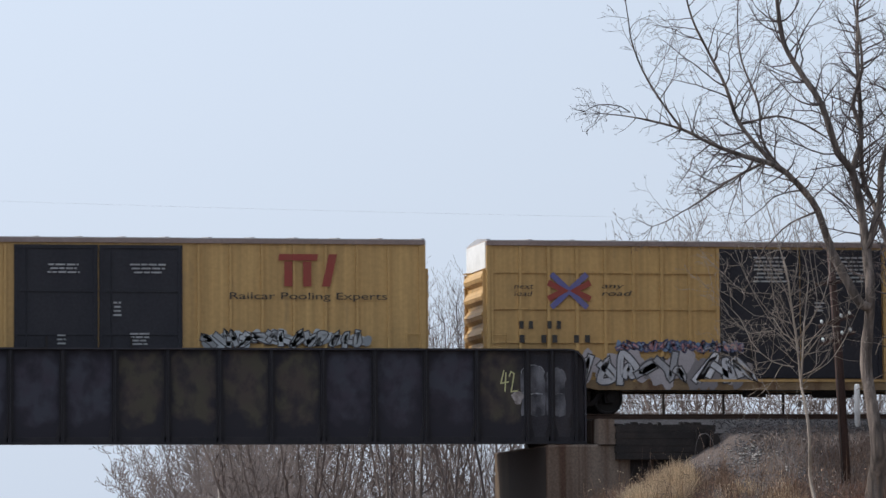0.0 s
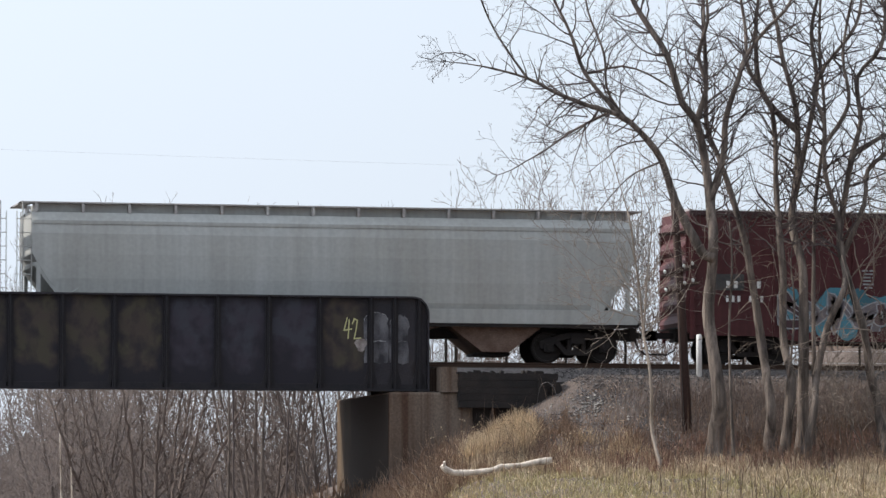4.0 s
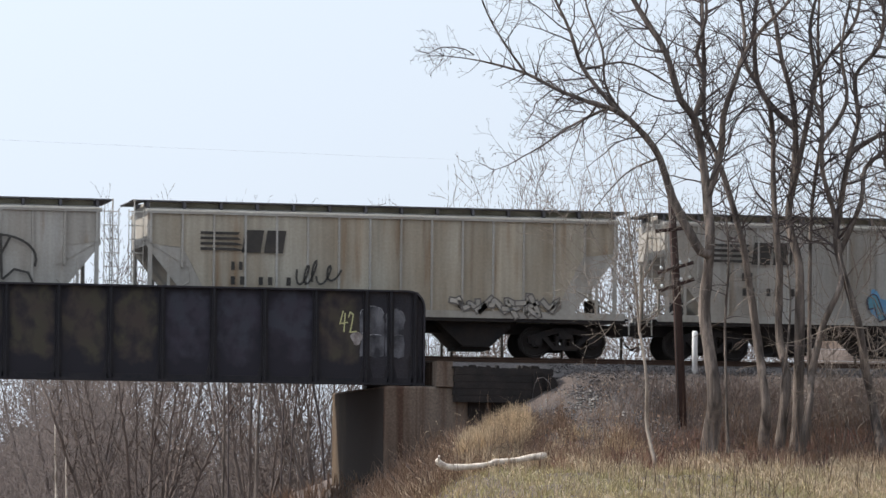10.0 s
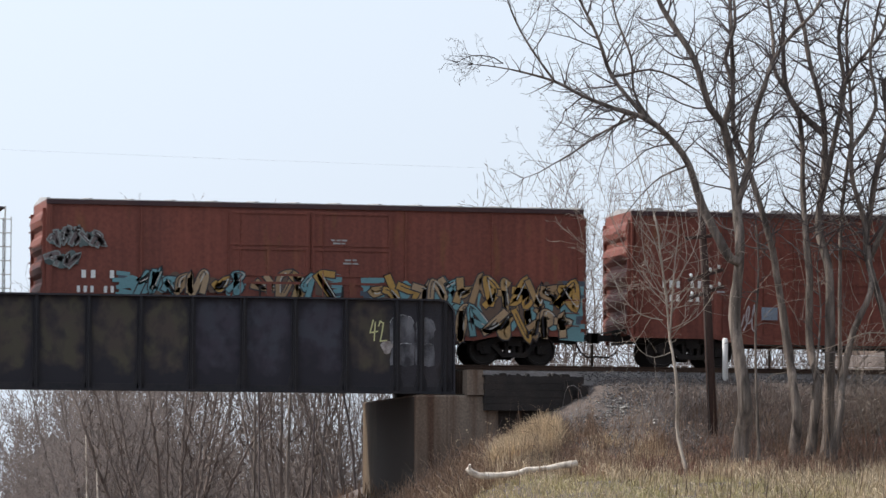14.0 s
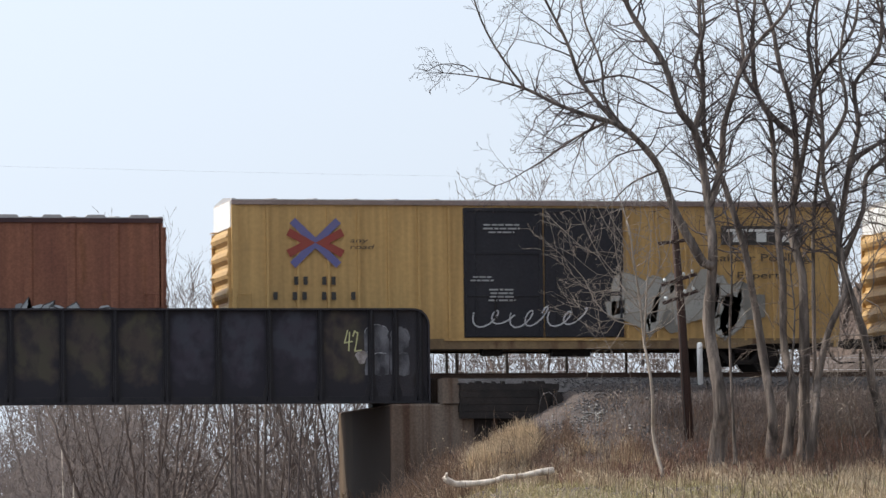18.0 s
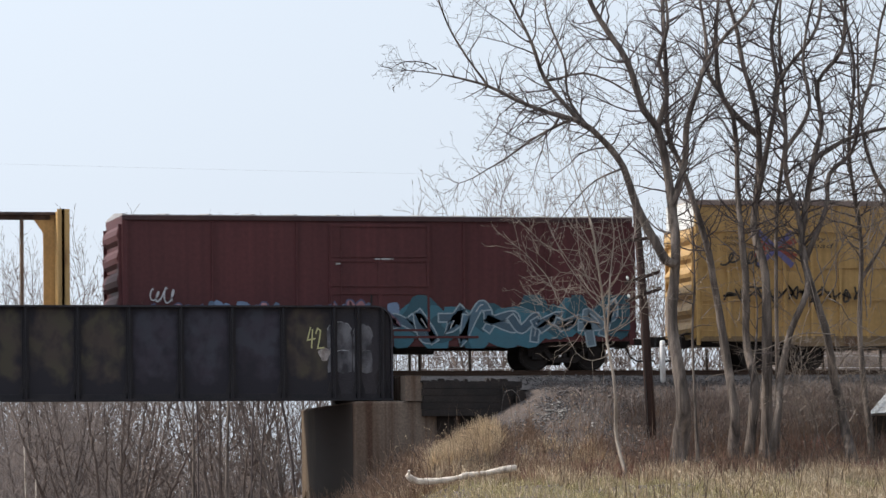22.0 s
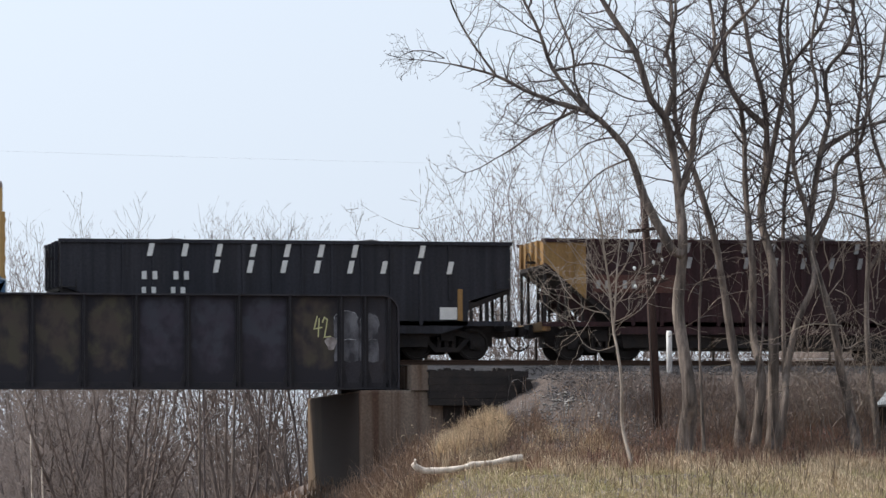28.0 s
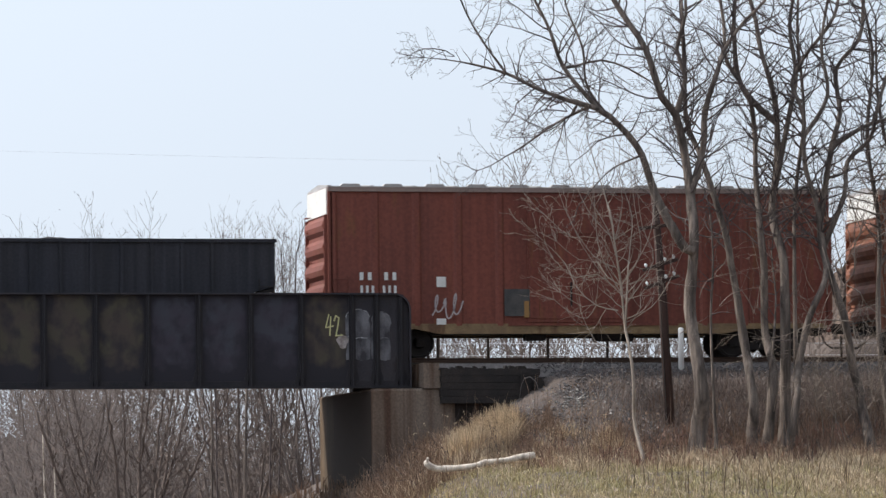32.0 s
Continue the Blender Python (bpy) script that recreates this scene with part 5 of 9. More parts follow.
    for s in (-1, 1):           # corrugated ends
        x = s * hl
        m = Mesh().box(*sorted((x, x - s * 0.06)), -W2 + 0.05, W2 - 0.05, zs, h)
        e = part("end_wall", m, end_mat or body, car)
        n = end_ribs
        top = h - (0.82 if tall else 0.25)
        for i in range(n):
            za = zs + 0.08 + i * (top - zs) / n
            zb = za + 0.84 * (top - zs) / n
            p = [(x, za), (x, zb), (x + s * 0.10, zb - 0.12), (x + s * 0.14, (za + zb) / 2), (x + s * 0.10, za + 0.12)]
            part("end_rib", Mesh().prism(p if s < 0 else p[::-1], -W2 + 0.12, W2 - 0.12), end_mat or body, e)
        if tall:
            part("height_panel", Mesh().box(*sorted((x, x + s * 0.03)), -W2 + 0.05, W2 - 0.05, top + 0.03, h - 0.02), M_WHITE, e, "white painted excess-height panel")
        for y in (-W2 + 0.05, W2 - 0.11):
            part("corner_angle", Mesh().box(*sorted((x, x + s * 0.10)), y, y + 0.06, zs, top), end_mat or body, e)
        lm = Mesh()
        for i in range(8):
            z = 1.1 + i * 0.45
            if z < h - 0.3:
                lm.tube([(x, 0.85, z), (x + s * 0.17, 0.85, z), (x + s * 0.17, 1.25, z), (x, 1.25, z)], 0.014, 5)
        part("end_ladder", lm, end_mat or body, e)
        part("crossover_step", Mesh().box(*sorted((x, x + s * 0.25)), -1.2, 1.2, 1.06, 1.09), M_STEEL, car)
        if s > 0:
            bw = Mesh()
            bw.tube([(x, 0.55, 2.3), (x + 0.2, 0.55, 2.3)], 0.03, 6)
            bw.tube([(x + 0.2, 0.55 + 0.28 * math.cos(a), 2.3 + 0.28 * math.sin(a)) for a in np.linspace(0, 6.283, 15)], 0.02, 5)
            part("brake_wheel", bw, M_STEEL, car)
    rm = Mesh().run([(-W2 - 0.04, h), (W2 + 0.04, h), (W2 + 0.04, h + 0.03), (0, h + 0.13), (-W2 - 0.04, h + 0.03)], -hl, hl)
    k = round(L / 1.25)
    for i in range(k + 1):
        x = -hl + 0.06 + i * (L - 0.12) / k
        rm.run([(-W2 - 0.03, h + 0.02), (W2 + 0.03, h + 0.02), (W2 + 0.03, h + 0.055), (0, h + 0.165), (-W2 - 0.03, h + 0.055)], x - 0.05, x + 0.05)
    part("roof", rm, roof, car)
    if style == "rib":          # raised ends of the roof seams along the edge
        tab = Mesh().prism([(-0.30, h + 0.03), (0.30, h + 0.03), (0.24, h + 0.10), (-0.24, h + 0.10)], -W2 - 0.05, -W2 + 0.25).data("roof_tab", roof)
        for i in range(k):
            part("roof_tab", tab, roof, car).location.x = -hl + 0.06 + (i + 0.5) * (L - 0.12) / k
    part("floor", Mesh().box(-hl + 0.05, hl - 0.05, -W2 + 0.06, W2 - 0.06, zs, zs + 0.08), M_STEEL, car)
    add_running_gear(car, L, truck, reach)
    return car


# -- covered hoppers --
def covered_hopper(L, h, body, label, curved=False, outlets=3, truck=1.85, reach=0.35, sheet=M_HOPSHEET):
    car = tagged(new("covered_hopper"), label, "hopper car", "cars of the freight train")
    hl, zs = L / 2, 1.12
    top = h - 0.32
    inset = 1.60 if not curved else 1.25
    zc = 3.15 if not curved else 2.75           # height at which the end slopes leave the sides
    outline = [(-hl + inset + 0.05, zs + 0.2), (hl - inset - 0.05, zs + 0.2), (hl - inset, 2.4 if not curved else 1.7), (hl - 0.35, zc), (hl - 0.35, top), (-hl + 0.35, top), (-hl + 0.35, zc), (-hl + inset, 2.4 if not curved else 1.7)]
    if curved:
        # barrel-sided body: rings along the height
        m = Mesh()
        prof = [(1.30, zs + 0.2), (1.44, 1.7), (1.50, 2.3), (1.52, 3.0), (1.50, 3.6), (1.42, 3.95), (1.22, top), (0.0, top + 0.06)]
        def half(z):
            return np.interp(z, [zs + 0.2, 1.7, zc, top], [hl - inset - 0.6, hl - inset, hl - 0.25, hl - 0.25])
        for s in (-1, 1):
            n = len(m.v)
            for y, z in prof:
                e = float(half(z))
                m.v += [(-e, s * y, z), (e, s * y, z)]
            m.f += [(n + 2 * i, n + 2 * i + 1, n + 2 * i + 3, n + 2 * i + 2)[::-s] for i in range(len(prof) - 1)]
        k = len(prof) * 2
        for e in (0, 1):
            for i in range(len(prof) - 1):
                m.f.append((2 * i + e, 2 * i + 2 + e, k + 2 * i + 2 + e, k + 2 * i + e))
        part("tank_body", m, body, car)
        part("roof_seam", Mesh().box(-hl + 0.3, hl - 0.3, -1.46, -1.40, 3.88, 3.98), M_LIGHTGREY, car)
    else:
        part("tank_body", Mesh().prism(outline, -W2 + 0.02, W2 - 0.02), body, car)
        n = 15
        for i in range(n + 1):
            x = -hl + 0.45 + i * (L - 0.9) / n
            zb = 1.3 if abs(x) < hl - 1.62 else 2.42 if abs(x) < hl - 1.3 else 3.1
            for y in (-W2 - 0.02, W2 + 0.02):
                part("side_post", Mesh().box(x - 0.030, x + 0.030, y - 0.04, y + 0.04, zb, top - 0.10), body, car)
            xb = x + (L - 0.9) / n
            if i < n:
                z_a, z_b = (1.33 if abs(v) < hl - 1.66 else 2.42 if abs(v) < hl - 1.62 else 3.0 if abs(v) < hl - 0.5 else 3.1 for v in (x, xb))
                for y, s in ((-W2 + 0.011, -1), (W2 - 0.011, 1)):
                    q = [(x + 0.032, z_a), (xb - 0.032, z_b), (xb - 0.032, top - 0.105), (x + 0.032, top - 0.105)]
                    part("side_sheet", Mesh().prism(q, y - 0.006, y + 0.006), sheet, car)
        for y in (-W2 - 0.005, W2 + 0.005):
            part("top_chord", Mesh().box(-hl + 0.3, hl - 0.3, y - 0.055, y + 0.055, top - 0.10, top - 0.04), body, car)
            part("top_edge", Mesh().box(-hl + 0.3, hl - 0.3, y - 0.065, y + 0.065, top - 0.038, top + 0.01), M_PALEEDGE, car)
        part("roof", Mesh().run([(-W2, top), (W2, top), (0.9, top + 0.14), (-0.9, top + 0.14)], -hl + 0.35, hl - 0.35), body, car)
    part("side_sill", Mesh().box(-hl + 0.15, hl - 0.15, -W2 - 0.03, -W2 + 0.09, zs, zs + (0.42 if curved else 0.20)).box(-hl + 0.15, hl - 0.15, W2 - 0.09, W2 + 0.03, zs, zs + (0.42 if curved else 0.20)), body, car)
    part("lower_sill_edge", Mesh().box(-hl + 0.1, hl - 0.1, -W2 + 0.0, -W2 + 0.1, zs - 0.10, zs - 0.002).box(-hl + 0.1, hl - 0.1, W2 - 0.1, W2, zs - 0.10, zs - 0.002), M_STEEL, car)
    # slope sheets, end posts and ladders
    for s in (-1, 1):
        m = Mesh()
        p = [(s * (hl - inset - 0.35), 1.32), (s * (hl - inset - 0.2), 2.3), (s * (hl - 0.32), zc + 0.02), (s * (hl - 0.32), zc - 0.10), (s * (hl - inset - 0.1), 1.32)]
        m.prism(p if s < 0 else p[::-1], -W2 + 0.04, W2 - 0.04)
        part("slope_sheet", m, body, car)
        for y in (-W2 + 0.05, W2 - 0.05):
            part("end_post", Mesh().box(*sorted((s * (hl - 0.38), s * (hl - 0.50))), y - 0.05, y + 0.05, zs + 0.06, zc + 0.1), body, car)
            part("end_post", Mesh().box(*sorted((s * (hl - 0.95), s * (hl - 1.03))), y - 0.04, y + 0.04, zs + 0.06, 2.65), body, car)
            part("end_brace", Mesh().tube([(s * (hl - 0.4), y, zs + 0.15), (s * (hl - 1.6), y, 2.0)], 0.035, 5), body, car)
        part("end_platform", Mesh().box(*sorted((s * hl, s * (hl - 1.7))), -W2 + 0.1, W2 - 0.1, zs, zs + 0.06), M_STEEL, car)
        add_ladder(car, s * (hl - 0.02), -W2 + 0.06, 1.2, top, -1, body, 0.40)
        lm = Mesh()
        for i in range(9):
            z = 1.1 + 0.36 * i
            lm.tube([(s * (hl + 0.02), -W2 + 0.10, z), (s * (hl + 0.02), -W2 + 0.55, z)], 0.014, 5)
        lm.tube([(s * (hl + 0.02), -W2 + 0.55, 1.0), (s * (hl + 0.02), -W2 + 0.55, top)], 0.018, 5)
        lm.tube([(s * (hl + 0.02), -W2 + 0.08, 0.7), (s * (hl + 0.02), -W2 + 0.08, top + 0.3)], 0.022, 5)
        part("end_ladder", lm, body, car)
        part("brake_box", Mesh().box(*sorted((s * (hl - 1.1), s * (hl - 0.75))), -0.9, -0.4, zs + 0.06, zs + 0.6), M_STEEL, car)
    # running boards, hatches
    rb = Mesh()
    for y in (-0.95, 0.95):
        rb.box(-hl - 0.05, hl + 0.05, y - 0.32, y + 0.32, h - 0.06, h - 0.02)
        for i in range(14):
            x = -hl + 0.4 + i * (L - 0.8) / 13
            rb.box(x - 0.04, x + 0.04, y - 0.3, y + 0.3, top, h - 0.06)
    for s in (-1, 1):
        rb.box(*sorted((s * (hl - 0.30), s * (hl + 0.05))), -1.25, 1.25, h - 0.062, h - 0.022)
    for y in (-1.0, 1.0):
        part("roof_coaming", Mesh().box(-hl + 0.5, hl - 0.5, y - 0.02, y + 0.02, top - 0.02, h - 0.062), M_COAMING if not curved else M_LIGHTGREY, car)
    part("running_board", rb, M_WALKWAY if not curved else M_ROOF, car)
    for i in range(10):
        x = -hl + 1.0 + i * (L - 2.0) / 9
        part("roof_hatch", Mesh().box(x - 0.55, x + 0.55, -0.45, 0.45, top + 0.1, h - 0.04), body, car)
    # discharge hoppers
    span_ = (L - 2 * (inset + 1.5))
    for i in range(outlets):
        x = -span_ / 2 + (i + 0.5) * span_ / outlets
        w = span_ / outlets
        p = [(x - 0.42, 0.30), (x + 0.42, 0.30), (x + w * 0.46, 1.12), (x - w * 0.46, 1.12)]
        part("discharge_hopper", Mesh().prism(p, -1.05, 1.05), M_STEEL if not curved else mat_rustgrey, car)
        part("outlet_gate", Mesh().box(x - 0.5, x + 0.5, -0.7, 0.7, 0.20, 0.30), M_STEEL, car)
    add_running_gear(car, L, truck, reach, False)
    return car


mat_rustgrey = mat("rust_stained_grey", (0.22, 0.15, 0.12), 0.8, 0, (0.12, 0.07, 0.05), 0.5, 0.9)


# -- open coal hoppers --
def coal_hopper(L, h, body, end_paint, label, reach=0.35, heaps=2, seed=1):
    car = tagged(new("coal_hopper"), label, "hopper car", "cars of the freight train")
    hl = L / 2
    zt, zb = h, 0.75
    cut = 2.15
    ze = 2.82 if end_paint else 2.08          # foot of the end wall
    fall = 0.70 if end_paint else 0.27
    half = [(hl - cut - 0.1, zb), (hl - cut + 0.1, 1.5), (hl - 0.05, ze)] if end_paint else [(hl - cut, zb), (hl - 1.36, 1.0), (hl - 1.32, 1.72), (hl - 0.05, ze)]
    side = half + [(hl - 0.05, zt)]
    side += [(-x, z) for x, z in side[::-1]]
    for s in (-1, 1):
        part("side_wall", Mesh().prism(side, *sorted((s * (W2 - 0.05), s * W2))), body, car)
        n = 11
        for i in range(n + 1):
            x = -hl + 1.9 + i * (L - 3.8) / n
            part("side_post", Mesh().box(x - 0.05, x + 0.05, *sorted((s * W2, s * (W2 + 0.055))), 1.0 if abs(x) < hl - 2.3 else 1.75, zt - 0.065), body, car)
        part("top_rail", Mesh().box(-hl, hl, *sorted((s * (W2 - 0.06), s * (W2 + 0.08))), zt - 0.06, zt + 0.04), body, car)
        part("side_sill", Mesh().box(-hl, hl, *sorted((s * (W2 - 0.10), s * (W2 - 0.0))), 0.98, 1.12), body, car)
        if end_paint:
            p = [(-hl + 0.05, 2.86), (-hl + 0.12, 2.86), (-hl + 1.35, 1.78), (-hl + 1.35, zt - 0.08), (-hl + 0.05, zt - 0.08)]
            part("end_panel", Mesh().flat(p, s * (W2 + 0.008)), end_paint, car, "yellow painted end panel")
            w = [(-hl + 0.7, 2.42), (-hl + 1.4, 1.8), (-hl + 1.75, 1.16), (-hl + 1.22, 1.16), (-hl + 1.22, 1.5), (-hl + 0.85, 1.5), (-hl + 0.55, 2.0)]
            part("shear_plate", Mesh().prism(w, *sorted((s * 1.05, s * 1.11))), body, car)
    for s in (-1, 1):
        x = s * (hl - 0.05)
        em = end_paint if (end_paint and s < 0) else body
        part("end_wall", Mesh().box(*sorted((x, x - s * 0.05)), -W2 + 0.05, W2 - 0.05, ze, zt), em, car)
        for y in (-1.0, -0.35, 0.35, 1.0):
            part("end_rib", Mesh().box(*sorted((x, x + s * 0.10)), y - 0.05, y + 0.05, ze, zt), em, car)
        p = [(s * (hl - 0.05), ze), (s * (hl - 0.05), ze - 0.12), (s * (hl - cut - 0.4), 0.95), (s * (hl - cut - 0.4), 1.15)]
        part("slope_sheet", Mesh().prism(p if s < 0 else p[::-1], -W2 + 0.06, W2 - 0.06), M_STEEL, car)
        for y in (-W2 + 0.08, -0.6, 0.6, W2 - 0.08):
            for dx in (0.10, 0.75, 1.25):
                zz = ze - 0.08 - (dx - 0.1) * fall
                part("end_post", Mesh().box(s * (hl - dx) - 0.04, s * (hl - dx) + 0.04, y - 0.04, y + 0.04, 1.1, zz), M_STEEL, car)
        part("end_sill", Mesh().box(*sorted((s * hl, s * (hl - 0.25))), -W2 + 0.05, W2 - 0.05, 0.85, 1.12), end_paint or M_STEEL, car)
        add_ladder(car, s * (hl - 0.3), -W2, 1.3, 2.3, -1, M_STEEL)
    rim = [Vector((-hl - 0.20, -0.62 + 0.27 * math.cos(a * math.pi / 8), 2.92 + 0.27 * math.sin(a * math.pi / 8))) for a in range(17)]
    wheel = part("brake_wheel", Mesh().tube(rim, [0.022] * 17, 5), M_STEEL, car)
    part("shaft", Mesh().box(-hl - 0.24, -hl + 0.06, -0.66, -0.58, 2.88, 2.96), M_STEEL, wheel)
    for i in range(3):
        x = (i - 1) * (L - 2 * cut - 0.6) / 3
        w = (L - 2 * cut - 0.6) / 3
        part("discharge_hopper", Mesh().prism([(x - w * 0.47, 0.36), (x + w * 0.47, 0.36), (x + w * 0.5, 0.98), (x - w * 0.5, 0.98)], -1.3, 1.3), M_STEEL, car)
    # the load
    rng = random.Random(seed)
    nx, ny = 44, 9
    hx = [rng.uniform(-0.4, 0.4) * L for _ in range(heaps)]
    m = Mesh()
    for i in range(nx + 1):
        for j in range(ny + 1):
            x, y = -hl + 0.12 + i * (L - 0.24) / nx, -W2 + 0.06 + j * (2 * W2 - 0.12) / ny
            e = 1 - (abs(y) / W2) ** 2
            z = zt - 0.16 + 0.10 * e + sum(0.24 * e * math.exp(-((x - c) / 0.8) ** 2) for c in hx) + 0.05 * noise.noise((x * 2, y * 2, seed))
            m.v.append((x, y, min(z, zt + 0.32)))
    m.f = [(i * (ny + 1) + j, (i + 1) * (ny + 1) + j, (i + 1) * (ny + 1) + j + 1, i * (ny + 1) + j + 1) for i in range(nx) for j in range(ny)]
    part("coal_load", m, M_COAL, car, "heaped black coal load")
    part("center_sill", Mesh().box(-hl + 0.35, hl - 0.35, -0.36, 0.36, 0.42, 1.06), M_STEEL, car)
    add_running_gear(car, L, 1.9, reach, False)
    return car


# -- empty centre-beam flats --
def centerbeam(L, h, label, paint_, reach=0.75):
    endp = M_SUNLITEND
    car = tagged(new("centerbeam_flatcar"), label, "flat car", "cars of the freight train")
    hl, zd = L / 2, 1.16
    part("deck", Mesh().box(-hl, hl, -1.45, 1.45, zd - 0.10, zd), M_OLDBEAM, car)
    for s in (-1, 1):
        part("side_sill", Mesh().prism([(-hl, zd - 0.25), (-hl + 2.8, zd - 0.25), (-hl + 3.6, zd - 0.42), (hl - 3.6, zd - 0.42), (hl - 2.8, zd - 0.25), (hl, zd - 0.25), (hl, zd + 0.04), (-hl, zd + 0.04)], *sorted((s * 1.38, s * 1.47))), M_OLDBEAM, car)
        x = s * (hl - 0.08)
        face = endp if s > 0 else M_RUSTWEB         # the leading end is rusted dull
        bh = part("bulkhead", Mesh().box(*sorted((x, x - s * 0.08)), -1.45, 1.45, zd, h), face, car)
        for z in np.linspace(zd + 0.3, h - 0.35, 7):
            part("bulkhead_rib", Mesh().box(*sorted((x, x + s * 0.10)), -1.32, 1.32, z, z + 0.09), face, bh)
        # the far post and flange take the brighter yellow, as a sunlit edge
        for y in (-1.42, -0.5, 0.5, 1.34):
            part("bulkhead_post", Mesh().box(*sorted((x, x + s * 0.16)), y, y + 0.09, zd, h), endp if y > 1 else face, bh)
        for y in (-1.45, 1.39):
            part("bulkhead_flange", Mesh().box(*sorted((x, x - s * 0.20)), y, y + 0.06, zd, h), endp if s > 0 or y > 0 else face, car)
        gus = [(x - s * 0.08, h - 0.05), (x - s * 0.8, h - 0.05), (x - s * 0.42, h - 0.6), (x - s * 0.42, zd), (x - s * 0.08, zd)]
        part("end_web", Mesh().prism(gus if s > 0 else gus[::-1], -0.03, 0.03), face, car)
    part("top_beam", Mesh().box(-hl, hl, -0.22, 0.22, h - 0.08, h).box(-hl + 0.3, hl - 0.3, -0.05, 0.05, h - 0.22, h - 0.08), M_OLDBEAM, car)
    step = (L - 2.26) / 17
    post = Mesh().box(-0.045, 0.045, -0.11, 0.11, zd, h - 0.20).box(-0.09, 0.09, -0.13, 0.13, zd, zd + 0.3).data("beam_post", paint_)
    wide = Mesh().box(-0.07, 0.07, -0.11, 0.11, zd, h - 0.20).box(-0.09, 0.09, -0.13, 0.13, zd, zd + 0.3).data("beam_post", paint_)
    for i in range(18):
        part("beam_post", wide if i in (8, 9) else post, paint_, car).location.x = -hl + 1.13 + i * step
    for i, t in [(k, 1) for k in (3, 5, 7, 9)] + [(k, -1) for k in (8, 10, 12, 14)]:     # the braces cross once, at mid-length
        b = -hl + 1.13 + i * step
        d = part("diagonal_brace", Mesh().tube([(b - 2 * t * step, 0.02 * t, zd + 0.1), (b, 0.02 * t, h - 0.22)], 0.05, 4), paint_, car)
        g = [(b - t * 0.30, h - 0.2), (b, h - 0.2), (b, h - 0.60), (b - t * 0.14, h - 0.60)]
        part("gusset", Mesh().prism(g if t < 0 else g[::-1], -0.035, 0.035), paint_, d)
    for i in range(12):
        x = -hl + 1.5 + i * (L - 3) / 11
        part("winch", Mesh().box(x - 0.09, x + 0.09, -1.55, -1.47, zd - 0.22, zd - 0.02), M_STEEL, car)
    part("brake_rigging", Mesh().box(-0.9, 0.9, -0.9, -0.5, 0.55, 0.85).tube([(-hl + 3, -0.6, 0.66), (hl - 3, -0.6, 0.66)], 0.025, 5), M_STEEL, car)
    add_running_gear(car, L, 2.0, reach)
    return car


# -- the consist: left and right end of each car on the train's own scale, at the clip's start --
MARKS = {}
MARKS[0] = [
    ('logo_red', 14.58, 16.31, 3.68, 4.62),
    ('text', 13.16, 17.78, 3.29, 3.55, 'Railcar Pooling Experts', 'black'),
    ('graf', 12.38, 17.27, 1.85, 2.45, 'white'),
    ('small', 7.84, 8.83, 4.0, 4.33),
    ('small', 10.22, 11.35, 4.0, 4.34),
    ('small', 9.76, 10.01, 2.76, 3.24),
    ('small', 8.13, 8.42, 1.94, 2.29),
    ('small', 10.25, 10.82, 1.94, 2.33),
]
MARKS[1] = [
    ('xlogo', 1.86, 3.07, 3.09, 4.09),
    ('text', 0.81, 1.4, 3.43, 3.83, 'next\nload', 'black'),
    ('text', 3.44, 4.12, 3.45, 3.85, 'any\nroad', 'black'),
    ('bars', 0.89, 2.29, 2.47, 2.7, 'XX XX', 'black'),
    ('bars', 0.88, 3.17, 2.06, 2.29, 'X XX XX', 'black'),
    ('graf', 2.82, 7.95, 0.68, 1.98, 'silver'),
    ('logo_red', 14.71, 16.48, 3.59, 4.24),
    ('text', 13.32, 17.99, 3.19, 3.46, 'RAILCAR POOLING EXPERTS', 'black'),
    ('small', 8.02, 9.06, 3.84, 4.66),
    ('small', 10.35, 11.54, 3.85, 4.67),
    ('small', 9.89, 10.21, 2.98, 3.32),
    ('graf', 3.9, 7.65, 1.79, 2.15, 'pinkblue'),
    ('graf', 13.27, 16.96, 1.83, 2.13, 'teal'),
]
MARKS[2] = [
    ('xlogo', 1.56, 2.8, 3.11, 4.07),
    ('bars', 1.57, 2.81, 2.43, 2.65, 'XX XX', 'black'),
    ('bars', 1.15, 3.21, 2.01, 2.21, 'X XX XX', 'black'),
    ('graf', 1.91, 4.5, 0.72, 1.89, 'silver'),
    ('logo_red', 12.52, 14.38, 3.52, 4.19),
    ('text', 12.6, 14.4, 3.31, 3.49, 'Railcar Pooling', 'black'),
    ('text', 13.07, 13.95, 3.11, 3.26, 'Experts', 'black'),
    ('graf', 9.4, 14.79, 0.98, 2.01, 'silver'),
    ('small', 6.25, 6.63, 2.46, 3.2),
]
MARKS[3] = [
    ('dark', 2.25, 3.1, 2.71, 2.96),
    ('dark', 2.24, 3.41, 2.25, 2.49),
]
MARKS[5] = [
    ('dark', 0.78, 1.68, 2.18, 2.67),
    ('bars', 1.07, 2.26, 2.25, 2.46, 'XX XX', 'white'),
    ('bars', 1.07, 2.32, 1.84, 2.02, 'XXX XXX', 'white'),
    ('graf', 2.9, 6.7, 0.7, 2.3, 'cyanwhite'),
    ('graf', 8.46, 14.82, 0.73, 2.45, 'maroonwhite'),
    ('small', 5.37, 5.75, 2.26, 2.87),
    ('small', 6.47, 8.62, 2.54, 3.04),
]
